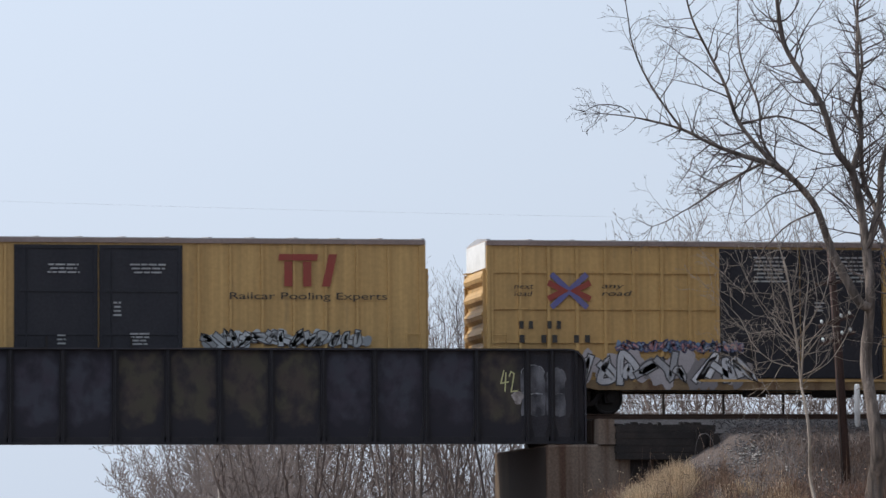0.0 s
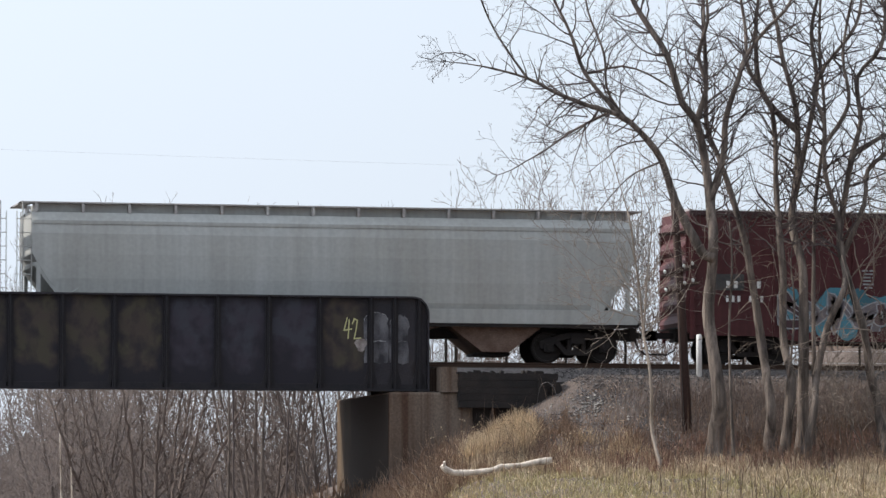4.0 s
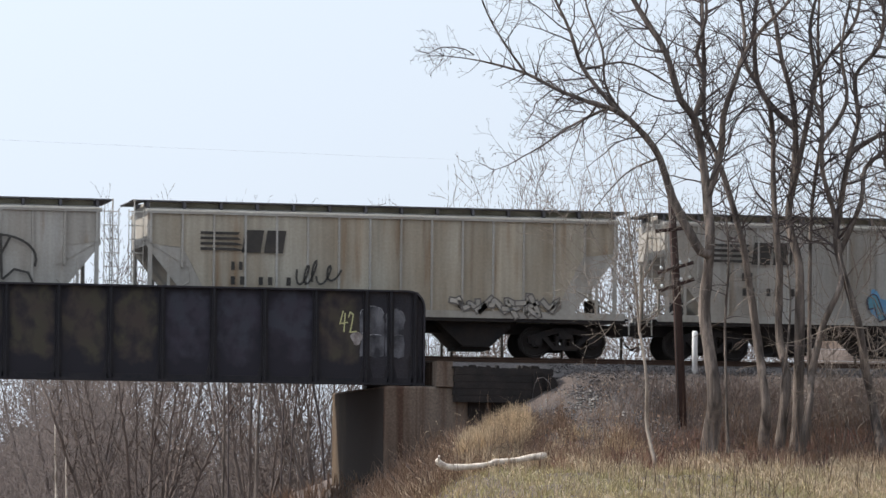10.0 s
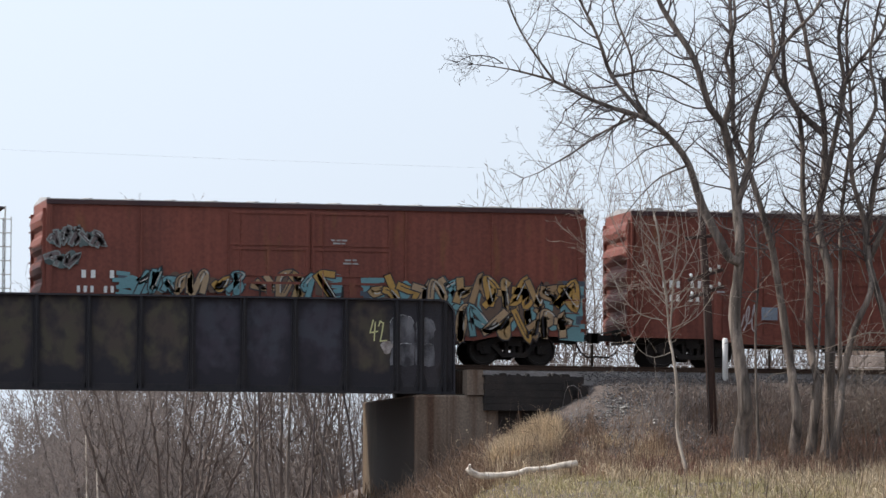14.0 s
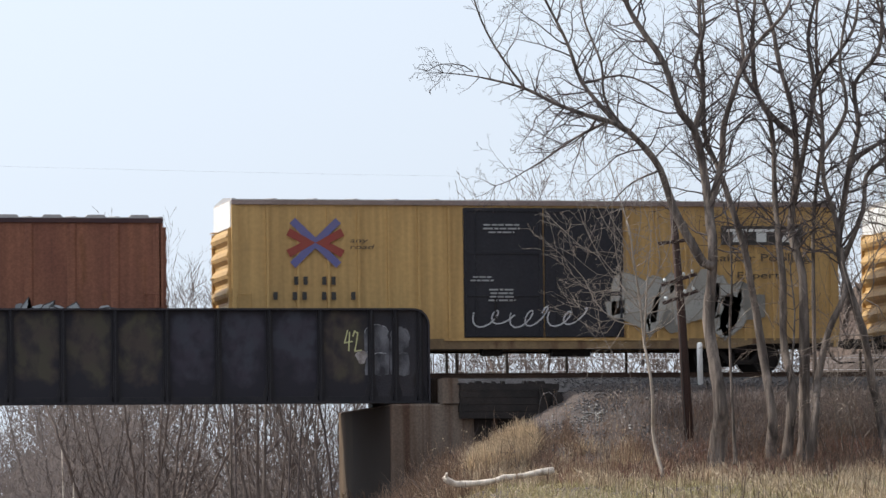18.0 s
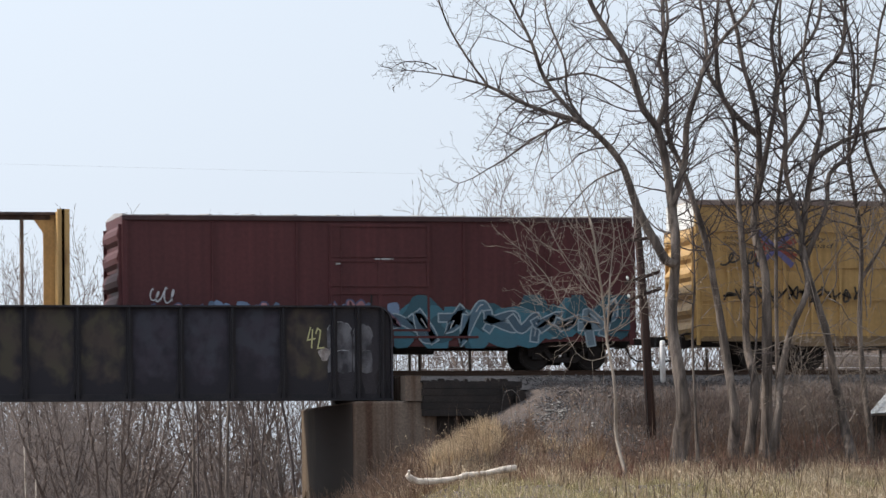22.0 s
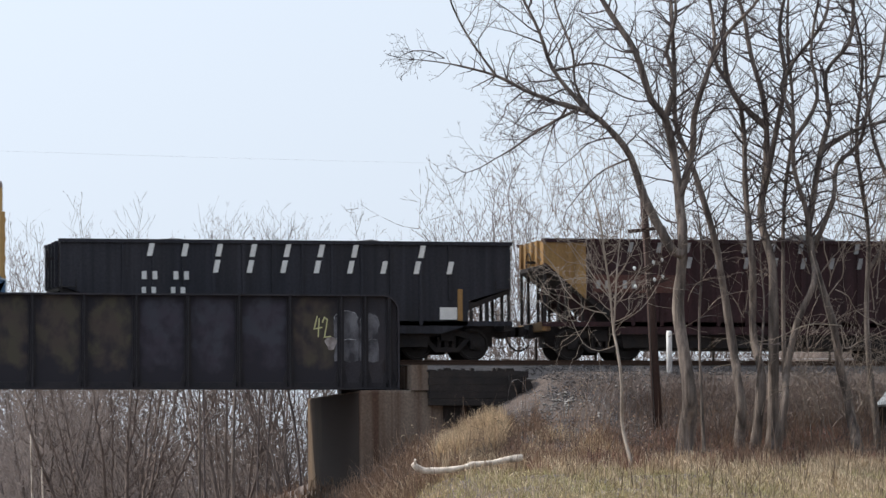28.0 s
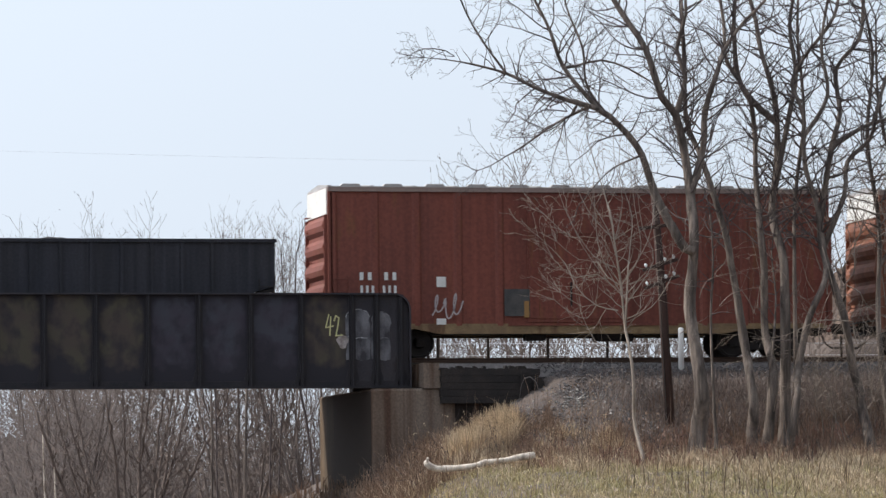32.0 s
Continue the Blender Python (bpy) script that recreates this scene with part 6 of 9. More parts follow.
MARKS[6] = [
    ('tan', 0.77, 3.52, 1.94, 3.34),
    ('plate', 1.07, 2.39, 2.64, 2.96),
    ('plate', 1.07, 2.39, 2.17, 2.48),
    ('bars', 1.15, 2.32, 2.69, 2.91, 'XX XX', 'white'),
    ('bars', 1.16, 2.32, 2.22, 2.43, 'XX XX', 'white'),
    ('boxmark', 4.2, 4.48, 2.66, 2.93),
    ('mural', 9.58, 12.8, 0.66, 2.03),
    ('scrib', 0.16, 0.8, 2.58, 3.4, 'white'),
    ('small', 7.93, 8.56, 2.8, 3.06),
    ('graf', 3.44, 6.13, 1.59, 2.12, 'green'),
    ('scrib', 14.12, 15.14, 3.18, 4.35, 'white'),
    ('graf', 12.75, 15.2, 0.75, 1.7, 'tanwash'),
    ('yellow', 14.2, 14.55, 1.2, 1.4),
    ('tan', 8.95, 9.35, 2.35, 2.9),
]
MARKS[7] = [
    ('bars', 1.08, 2.16, 2.35, 2.55, 'XX X', 'white'),
    ('bars', 1.05, 2.17, 1.91, 2.11, 'XX XX', 'white'),
    ('boxmark', 3.88, 4.12, 2.32, 2.58),
    ('small', 5.58, 6.87, 3.42, 3.98),
    ('small', 8.2, 9.14, 3.54, 3.87),
    ('small', 5.57, 6.08, 2.86, 3.27),
    ('small', 8.0, 8.46, 2.88, 3.24),
    ('graf', 7.45, 9.79, 1.0, 1.87, 'white'),
    ('scrib', 9.84, 14.08, 0.86, 2.24, 'pale'),
]
MARKS[8] = [
    ('barlogo', 1.85, 4.34, 2.92, 3.56),
    ('bars', 2.65, 3.15, 2.37, 2.62, 'XX', 'black'),
    ('bars', 2.59, 4.72, 1.94, 2.17, 'XX XX XX', 'black'),
    ('graf', 6.93, 11.74, 1.13, 1.86, 'faintteal'),
]
MARKS[9] = [
    ('barlogo', 1.94, 4.45, 2.92, 3.55),
    ('bars', 2.78, 3.25, 2.37, 2.67, 'XX', 'black'),
    ('bars', 2.78, 4.78, 1.94, 2.17, 'XX XX XX', 'black'),
    ('graf', 5.17, 10.28, 1.03, 2.33, 'blackwhite'),
    ('doodle', 10.4, 12.65, 1.7, 3.25),
    ('dark', 11.19, 11.6, 1.41, 1.7),
]
MARKS[10] = [
    ('barlogo', 1.9, 4.44, 2.89, 3.55),
    ('bars', 2.76, 3.22, 2.38, 2.62, 'XX', 'black'),
    ('bars', 2.74, 4.67, 1.95, 2.19, 'XX XX X', 'black'),
    ('scrib', 4.78, 6.01, 1.93, 2.69, 'black'),
    ('graf', 9.41, 12.58, 1.1, 1.93, 'blackthin'),
]
MARKS[11] = [
    ('barlogo', 1.79, 4.36, 2.88, 3.54),
    ('bars', 2.68, 3.12, 2.38, 2.62, 'XX', 'black'),
    ('bars', 2.69, 4.69, 1.94, 2.17, 'XX XX XX', 'black'),
    ('graf', 6.78, 11.7, 1.02, 2.24, 'tealblue'),
]
MARKS[12] = [
    ('barlogo', 1.77, 4.34, 2.88, 3.53),
    ('bars', 2.7, 3.08, 2.38, 2.59, 'XX', 'black'),
    ('bars', 2.32, 4.03, 1.92, 2.14, 'XXX XXX', 'black'),
    ('graf', 4.1, 13.14, 1.04, 2.82, 'whiteteal'),
    ('yellow', 12.68, 13.09, 1.38, 1.66),
]
MARKS[13] = [
    ('barlogo', 1.86, 4.33, 2.92, 3.54),
    ('bars', 2.71, 3.14, 2.37, 2.62, 'XX', 'black'),
    ('plate2', 2.64, 4.73, 1.89, 2.12),
    ('bars', 2.7, 4.66, 1.91, 2.09, 'XX XX XX', 'black'),
    ('graf', 4.72, 6.64, 1.77, 2.49, 'greengrey'),
    ('graf', 8.49, 11.37, 1.88, 2.41, 'redwhite'),
    ('graf', 11.37, 13.28, 1.48, 2.23, 'blackthin'),
    ('yellow', 11.86, 12.32, 1.26, 1.56),
]
MARKS[14] = [
    ('bars', 0.96, 2.06, 2.34, 2.57, 'XX X', 'white'),
    ('bars', 0.85, 2.03, 1.92, 2.11, 'XXX XX', 'white'),
    ('graf', 0.1, 1.64, 3.2, 3.84, 'faintgrey'),
    ('graf', 0.0, 0.9, 2.6, 3.2, 'faintgrey'),
    ('graf', 2.03, 8.63, 1.83, 2.6, 'orangeteal'),
    ('graf', 9.27, 16.04, 0.7, 2.59, 'orangeteal'),
    ('small', 8.35, 8.83, 3.42, 3.6),
    ('small', 8.71, 9.17, 2.83, 3.03),
]
MARKS[15] = [
    ('bars', 0.9, 2.2, 2.33, 2.55, 'XXX XX', 'white'),
    ('bars', 1.12, 2.14, 1.93, 2.13, 'XX XX', 'white'),
    ('small', 2.61, 2.89, 2.17, 2.42),
    ('greysq', 4.01, 4.51, 1.41, 1.79),
    ('graf', 10.61, 13.85, 0.8, 1.95, 'white'),
    ('scrib', 2.99, 3.88, 0.98, 2.06, 'pale'),
]
MARKS[16] = [
    ('graf', 12.34, 16.53, 1.88, 2.28, 'white'),
    ('small', 10.35, 11.13, 2.95, 3.21),
    ('small', 8.26, 9.2, 2.49, 2.68),
    ('graf', 4.54, 6.69, 1.88, 2.4, 'white'),
]
MARKS[17] = [
    ('boxmark', 4.22, 4.5, 2.68, 2.96),
    ('tan', 0.96, 4.23, 1.77, 3.25),
    ('plate', 1.04, 2.33, 2.66, 2.97),
    ('plate', 1.04, 2.33, 2.21, 2.53),
    ('bars', 1.11, 2.26, 2.71, 2.91, 'XX XX', 'white'),
    ('bars', 1.11, 2.26, 2.26, 2.46, 'XX XX', 'white'),
    ('graf', 0.21, 5.77, 0.72, 2.29, 'whitepink'),
    ('graf', 8.81, 13.82, 0.76, 2.19, 'white'),
]
MARKS[18] = [
    ('xlogo', 1.7, 3.25, 3.14, 4.46),
    ('text', 3.5, 4.05, 3.62, 3.97, 'any\nroad', 'black'),
    ('bars', 1.76, 3.15, 2.57, 2.81, 'XX XX', 'black'),
    ('bars', 1.13, 3.74, 2.13, 2.36, 'X XX XX X', 'black'),
    ('logo_black', 14.81, 17.37, 3.77, 4.34),
    ('text', 14.47, 17.57, 3.27, 3.55, 'Railcar Pooling', 'black'),
    ('text', 15.3, 16.79, 2.76, 3.01, 'Experts', 'black'),
    ('graf', 11.5, 16.1, 1.0, 3.05, 'silverbox'),
    ('scrib', 7.2, 10.6, 1.25, 1.95, 'white'),
    ('small', 7.51, 8.62, 4.07, 4.4),
    ('small', 7.09, 7.83, 2.65, 2.85),
    ('small', 7.6, 8.51, 2.06, 2.48),
]
MARKS[19] = [
    ('xlogo', 1.86, 3.16, 3.31, 4.39),
    ('text', 0.95, 1.52, 3.64, 3.99, 'next\nload', 'black'),
    ('text', 3.43, 4.06, 3.64, 4.0, 'any\nroad', 'black'),
    ('bars', 1.75, 3.21, 2.61, 2.86, 'XX XX', 'black'),
    ('bars', 1.26, 3.67, 2.13, 2.38, 'X XX XX X', 'black'),
    ('graf', 2.15, 6.78, 0.72, 2.06, 'orangewhite'),
    ('logo_black', 15.15, 17.43, 3.68, 4.24),
    ('text', 15.28, 17.26, 3.15, 3.4, 'Rail car Pooling', 'black'),
    ('text', 15.8, 16.76, 2.87, 3.05, 'Experts', 'black'),
    ('bars', 15.87, 16.81, 2.55, 2.75, 'XXX XXX', 'black'),
    ('graf', 11.68, 17.04, 0.46, 2.28, 'greenwhite'),
    ('small', 7.32, 8.22, 4.01, 4.47),
    ('small', 9.8, 10.78, 4.03, 4.49),
    ('small', 10.56, 11.22, 3.12, 3.36),
]
MARKS[21] = [
    ('graf', 8.09, 15.19, 0.62, 2.21, 'blue'),
    ('scrib', 0.78, 1.57, 1.89, 2.42, 'white'),
    ('graf', -0.12, 8.16, 0.97, 2.06, 'pinkblue'),
    ('small', 6.31, 6.48, 3.03, 3.19),
    ('small', 7.47, 8.06, 3.2, 3.3),
]
MARKS[22] = [
    ('xlogo', 1.87, 3.1, 3.09, 4.13),
    ('text', 3.48, 4.11, 3.64, 4.02, 'any\nroad', 'black'),
    ('text', 0.87, 1.48, 3.71, 4.04, 'next\nload', 'black'),
    ('scrib', 0.83, 2.15, 3.06, 3.58, 'black'),
    ('graf', 0.86, 5.28, 1.85, 2.60, 'blackbold'),
    ('small', 7.44, 8.63, 3.77, 4.48),
    ('small', 7.18, 7.76, 2.57, 2.84),
    ('small', 8.31, 8.68, 2.57, 2.74),
    ('small', 7.82, 8.34, 1.77, 2.41),
    ('small', 8.81, 9.05, 1.27, 2.28),
    ('small', 10.27, 10.79, 1.78, 2.44),
    ('graf', 11.93, 15.55, 0.68, 1.58, 'teal'),
    ('logo_red', 13.75, 15.69, 3.52, 4.18),
    ('text', 12.6, 16.83, 3.13, 3.37, 'RAILCAR POOLING EXPERTS', 'black'),
    ('graf', 12.47, 17.24, 1.88, 2.80, 'blackbold'),
]
MARKS[23] = [
    ('bars', 4.3, 7.15, 0.84, 1.02, 'XXXX XXXXX XXX', 'white'),
]
MARKS[24] = [
    ('rowtext', 1.92, 11.21, 2.95, 3.32, 'XXXXXXX X', 'white'),
    ('rowtext', 5.77, 12.78, 2.49, 2.86, 'XXXXXXXX', 'white'),
    ('bars', 2.76, 4.2, 2.25, 2.5, 'XX XX', 'cream'),
    ('bars', 2.96, 4.01, 1.84, 2.05, 'XX XX', 'cream'),
    ('yellow', 4.53, 4.63, 1.14, 1.59),
]
MARKS[25] = [
    ('logo_black', 14.69, 17.27, 3.79, 4.4),
    ('text', 14.34, 17.46, 3.28, 3.6, 'Railcar Pooling', 'black'),
    ('text', 15.17, 16.68, 2.74, 3.04, 'Experts', 'black'),
    ('graf', 11.5, 18.25, 1.4, 2.75, 'bluewhite'),
    ('graf', 2.65, 4.53, 0.65, 2.3, 'greengrey'),
    ('xlogo', 1.62, 2.96, 3.54, 4.57),
]
MARKS[26] = [
    ('rowtext', 2.49, 10.9, 2.97, 3.34, 'XXXXXXX X', 'white'),
    ('rowtext', 4.43, 11.75, 2.5, 2.87, 'XXXXXXXX', 'white'),
    ('bars', 2.35, 3.9, 2.29, 2.53, 'XX XX', 'cream'),
    ('bars', 2.35, 3.78, 1.89, 2.07, 'XX XX', 'cream'),
    ('yellow', 11.83, 11.98, 1.13, 2.06),
    ('plate2', 11.29, 11.81, 1.16, 1.52),
    ('small', 3.51, 4.88, 1.2, 1.43),
]
MARKS[27] = [
    ('rowtext', 2.54, 9.91, 3.19, 3.52, 'XXXXXXX X', 'dim'),
    ('rowtext', 4.35, 10.89, 2.73, 3.06, 'XXXXXXXX', 'dim'),
    ('bars', 1.58, 2.94, 2.11, 2.35, 'XX XX', 'dim'),
    ('rustpatch', 1.55, 4.1, 1.99, 2.52),
]
MARKS[28] = [
    ('bars', 1.96, 3.3, 2.06, 2.33, 'XX XX', 'dim'),
]
MARKS[29] = [
    ('bars', 2.81, 4.33, 2.25, 2.49, 'XX XX', 'cream'),
    ('bars', 2.87, 4.24, 1.83, 2.05, 'XX XX', 'cream'),
    ('yellow', 1.72, 1.85, 1.08, 2.03),
]
MARKS[30] = [
    ('bars', 2.64, 4.18, 2.28, 2.53, 'XX XX', 'cream'),
    ('bars', 2.66, 4.02, 1.85, 2.06, 'XX XX', 'cream'),
    ('yellow', 1.57, 1.69, 1.15, 2.03),
    ('yellow', 3.59, 4.1, 1.63, 1.73),
    ('plate2', 11.53, 11.97, 1.17, 1.54),
]
MARKS[31] = [
    ('bars', 0.87, 2.1, 2.26, 2.49, 'XX XX', 'white'),
    ('bars', 0.91, 2.08, 1.86, 2.1, 'XXX XXX', 'white'),
    ('plate2', 3.24, 3.52, 2.06, 2.36),
    ('scrib', 3.06, 3.99, 1.1, 1.96, 'pale'),
    ('dark', 5.29, 6.06, 1.2, 2.0),
    ('yellow', 5.89, 6.04, 1.16, 1.65),
    ('plate2', 3.23, 3.52, 0.95, 1.13),
]
YELLOWBOX = {0: "yellow high-cube boxcar with black plug doors and white graffiti",
             1: "yellow grid-panelled boxcar with black doors and silver graffiti",
             18: "yellow high-cube boxcar with black doors and silver block graffiti",
             19: "yellow high-cube boxcar with dark green graffiti along its sill",
             22: "yellow grid-panelled boxcar with black tags and blue sill graffiti",
             25: "yellow high-cube boxcar with blue graffiti beside black doors"}
HOPPERS = {8: "weathered tan-stained covered hopper with faint teal graffiti",
           9: "weathered light grey covered hopper with black graffiti and doodle",
           10: "weathered tan-stained covered hopper with thin black graffiti",
           11: "weathered light grey covered hopper with teal and blue graffiti",
           12: "weathered light grey covered hopper with long white graffiti",
           13: "weathered tan-stained covered hopper with small mixed graffiti"}
ENDS = {0: (-24.95, -6.03), 1: (-4.2, 14.84), 2: (16.55, 31.83), 3: (32.68, 51.76), 4: (52.45, 70.92), 5: (72.37, 87.56), 6: (89.27, 104.66), 7: (106.37, 122.17), 8: (123.36, 138.11),
        9: (138.78, 153.64), 10: (154.32, 169.15), 11: (169.89, 184.78), 12: (185.37, 200.18), 13: (200.86, 215.75), 14: (216.95, 232.92), 15: (234.38, 249.95), 16: (251.6, 270.21), 17: (272.13, 287.49),
        18: (289.51, 307.91), 19: (309.78, 328.13), 20: (329.59, 351.96), 21: (353.55, 368.91), 22: (370.86, 389.53), 23: (391.11, 413.73), 24: (414.86, 428.6), 25: (430.19, 448.47), 26: (450.11, 463.62),
        27: (464.53, 478.04), 28: (478.92, 492.6), 29: (493.39, 507.06), 30: (508.05, 521.59), 31: (523.13, 538.5), 32: (540.1, 555.6)}


def build_car(i):
    L = ENDS[i][1] - ENDS[i][0]
    gap = (ENDS[i + 1][0] - ENDS[i][1]) / 2 if i < 32 else 0.75
    y = SIDE
    if i in (0, 18, 19, 25):
        car = boxcar(L, 5.05, M_YELLOW, "panel", (6.9, 11.8), YELLOWBOX[i], M_BLACKDOOR, M_ROOF, 2.9, max(0.6, gap), 6, None, True)
    elif i in (1, 22):
        car = boxcar(L, 5.05, M_YELLOW, "grid", (6.95, 12.0), YELLOWBOX[i], M_BLACKDOOR, M_ROOF, 2.9, max(0.6, gap), 6, None, True)
    elif i == 2:
        car = boxcar(L, 5.05, M_YELLOW, "grid", (5.85, 9.05), "shorter yellow boxcar with panelled sides and a black door", M_BLACKDOOR, M_ROOF, 2.0, gap, 6, None, True)
    elif i in (3, 4):
        car = covered_hopper(L, 4.55, M_LIGHTGREY, "long pale grey covered hopper with smooth rounded sides", True, 4, 1.9, gap)
        y = -W2 - 0.035
    elif 8 <= i <= 13:
        car = covered_hopper(L, 4.40, M_GREYHOP, HOPPERS[i], False, 3, 1.85, gap, M_HOPSHEET if i in (9, 11, 12) else M_TANSHEET)
        y = -W2 - 0.058
    elif i in (20, 23):
        car = centerbeam(L, 4.68, "empty yellow centre-beam lumber flatcar with open truss" if i == 23 else "empty grimy brown centre-beam lumber flatcar with open truss", M_BEAM if i == 23 else M_MIDBEAM, gap)
        y = -1.48
    elif i in (27, 28):
        car = coal_hopper(L, 3.55, M_MAROON, M_ENDGOLD, "maroon coal hopper with yellow ends and a heaped load", gap, 2, i)
        y = -W2 - 0.058
    elif i in (24, 26, 29, 30):
        car = coal_hopper(L, 3.42, M_COALBLACK, None, "black open coal hopper heaped with coal", gap, 2 if i < 28 else 1, i)
        y = -W2 - 0.058
    else:
        spec = {5: (4.55, M_DARKRED, "plain", (6.2, 9.2), "dark red smooth-sided boxcar with bright graffiti", M_DARKRED, 6),
                6: (4.52, M_RED, "rib", (6.35, 9.35), "oxide red boxcar with tan patch and a painted mural", M_ORANGE, 4),
                7: (4.52, M_DARKRED, "plain", (5.6, 10.0), "dark red plug-door boxcar with white graffiti", M_DARKRED, 4),
                14: (4.60, M_RED, "plain", (5.3, 10.2), "faded red boxcar with orange and teal graffiti", M_RED, 5),
                15: (4.60, M_RED, "rib", (5.0, 8.0), "oxide red boxcar with pale stencils", M_RED, 5),
                16: (4.60, M_CRIMSON, "flute", (6.6, 11.8), "faded crimson boxcar with fluted sides", M_CRIMSON, 5),
                17: (4.50, M_ORANGE, "rib", (6.4, 9.4), "rusty orange boxcar covered with white graffiti", M_ORANGE, 5),
                21: (4.50, M_DARKRED, "plain", (6.1, 9.2), "dark red boxcar with large blue graffiti", M_DARKRED, 5),
                31: (5.0, M_RED, "rib", (6.0, 9.2), "tall oxide red boxcar with white reporting marks", M_RED, 5),
                32: (5.0, M_ORANGE, "rib", (6.0, 9.2), "tall rusty orange boxcar at the end of the cut", M_ORANGE, 5)}[i]
        car = boxcar(L, spec[0], spec[1], spec[2], spec[3], spec[4], spec[5], None, 2.0, max(0.6, gap), spec[6], None, i > 30)
    put_marks(car, L, MARKS.get(i, []), y, 100 + i)
    return car


CARS = [build_car(i) for i in range(33)]
# distance that the train has rolled, every two seconds
ROLLED = [(0, 0.0), (2, 32.83), (4, 65.67), (6, 98.53), (8, 131.35), (10, 164.19), (12, 197.18), (14, 230.29), (16, 263.46), (18, 296.63), (20, 329.75), (22, 362.81), (24, 395.84), (26, 428.70), (28, 461.43), (30, 494.12), (32, 526.84)]
# ---- trees ----
class Wood:
    """Collects the limbs and twigs of one tree."""

    def __init__(self, seed):
        self.rng = random.Random(seed)
        self.wild = 0.15
        self.thick, self.thin, self.spine, self.stems = [], [], [], []

    def limb(self, pts, r0, r1, wander=0.0, flare=0.0):
        """A limb through points; returns its finer points with radius and heading."""
        fine = []
        pts = [Vector(p) for p in pts]
        if self.spine:                   # a side limb springs from the wood that it meets
            near = min(self.spine, key=lambda c: (c - pts[0]).length)
            if (near - pts[0]).length < 1.0:
                pts[0] = near
        for i in range(len(pts) - 1):
            p, q = pts[i], pts[i + 1]
            pm, qn = pts[max(i - 1, 0)], pts[min(i + 2, len(pts) - 1)]
            n = max(2, int((q - p).length / 0.30))
            for j in range(n):
                t = j / n
                c = 0.5 * ((2 * p) + (q - pm) * t + (2 * pm - 5 * p + 4 * q - qn) * t * t + (3 * p - pm - 3 * q + qn) * t ** 3)
                fine.append(c)
        fine.append(pts[-1])
        self.spine += fine
        m = len(fine)
        rad = [(r0 + (r1 - r0) * (i / (m - 1)) ** 0.8) * (1 + flare * math.exp(-i / (6.0 if r0 > 0.2 else 2.0))) for i in range(m)]
        for i in range(1, m - 1):
            fine[i] = fine[i] + wander * Vector((self.rng.uniform(-1, 1), self.rng.uniform(-1, 1), self.rng.uniform(-1, 1)))
        last = max([i for i in range(m) if rad[i] > 0.022] + [0])
        if last > 1:
            self.stems.append((fine[:last + 2], rad[:last + 2]))
        for i in range(m - 1):
            (self.thick if rad[i] > 0.022 else self.thin).append((fine[i], fine[i + 1], rad[i], rad[i + 1]))
        return list(zip(fine, rad))

    def shoot(self, p, d, length, r, level, up=0.15, droop=0.0, dense=1.0):
        """A side branch that wanders, tapers and forks into finer ones."""
        rng = self.rng
        n = max(3, int(length / 0.19))
        step = length / n
        d = d.normalized()
        for i in range(n):
            t = i / n
            d = (d + self.wild * Vector((rng.gauss(0, 1), rng.gauss(0, 1), rng.gauss(0, 1))) + Vector((0, 0, up * 0.3 - droop * t))).normalized()
            q = p + step * d
            ra, rb = r * (1 - 0.75 * t), r * (1 - 0.75 * (t + 1 / n))
            ra, rb = max(ra, 0.0047), max(rb, 0.0040)
            self.thin.append((p, q, ra, rb))
            p = q
            if level > 0 and t > 0.12 and rng.random() < 0.75 * dense:
                side = d.cross(Vector((rng.gauss(0, 1), rng.gauss(0, 1), rng.gauss(0, 1)))).normalized()
                self.shoot(p, d * rng.uniform(0.5, 0.9) + side * rng.uniform(0.6, 1.0), length * rng.uniform(0.28, 0.55) * (1.1 - 0.5 * t), max(ra * 0.6, 0.005), level - 1, up, droop, dense)

    def clothe(self, spine, first, every, length, level=2, up=0.2, droop=0.0, dense=1.0, flat=0.7, tip=0.8):
        """Side branches along a limb."""
        rng = self.rng
        n = len(spine)
        run = 0.0
        for i in range(1, n):
            p, r = spine[i]
            d = (spine[i][0] - spine[i - 1][0])
            run += d.length
            f = i / n
            if f < first or run < every:
                continue
            run = rng.uniform(-0.4, 0.3) * every
            d.normalize()
            side = d.cross(Vector((rng.gauss(0, 1) * flat, rng.gauss(0, 1), rng.gauss(0, 1) * flat))).normalized()
            self.shoot(p, d * rng.uniform(0.3, 0.8) + side, length * rng.uniform(0.5, 1.15) * (1.15 - (1.0 - tip) * 0.9 * f - 0.37 * f), min(r * 0.6, 0.030), level, up, droop, dense)
        p, r = spine[-1]
        d = spine[-1][0] - spine[-2][0]
        for _ in range(3):
            self.shoot(p, d.normalized() + 0.5 * Vector((rng.gauss(0, 1), rng.gauss(0, 1), rng.gauss(0, 1))), length * tip, max(r * 0.8, 0.008), level, up, droop, dense)

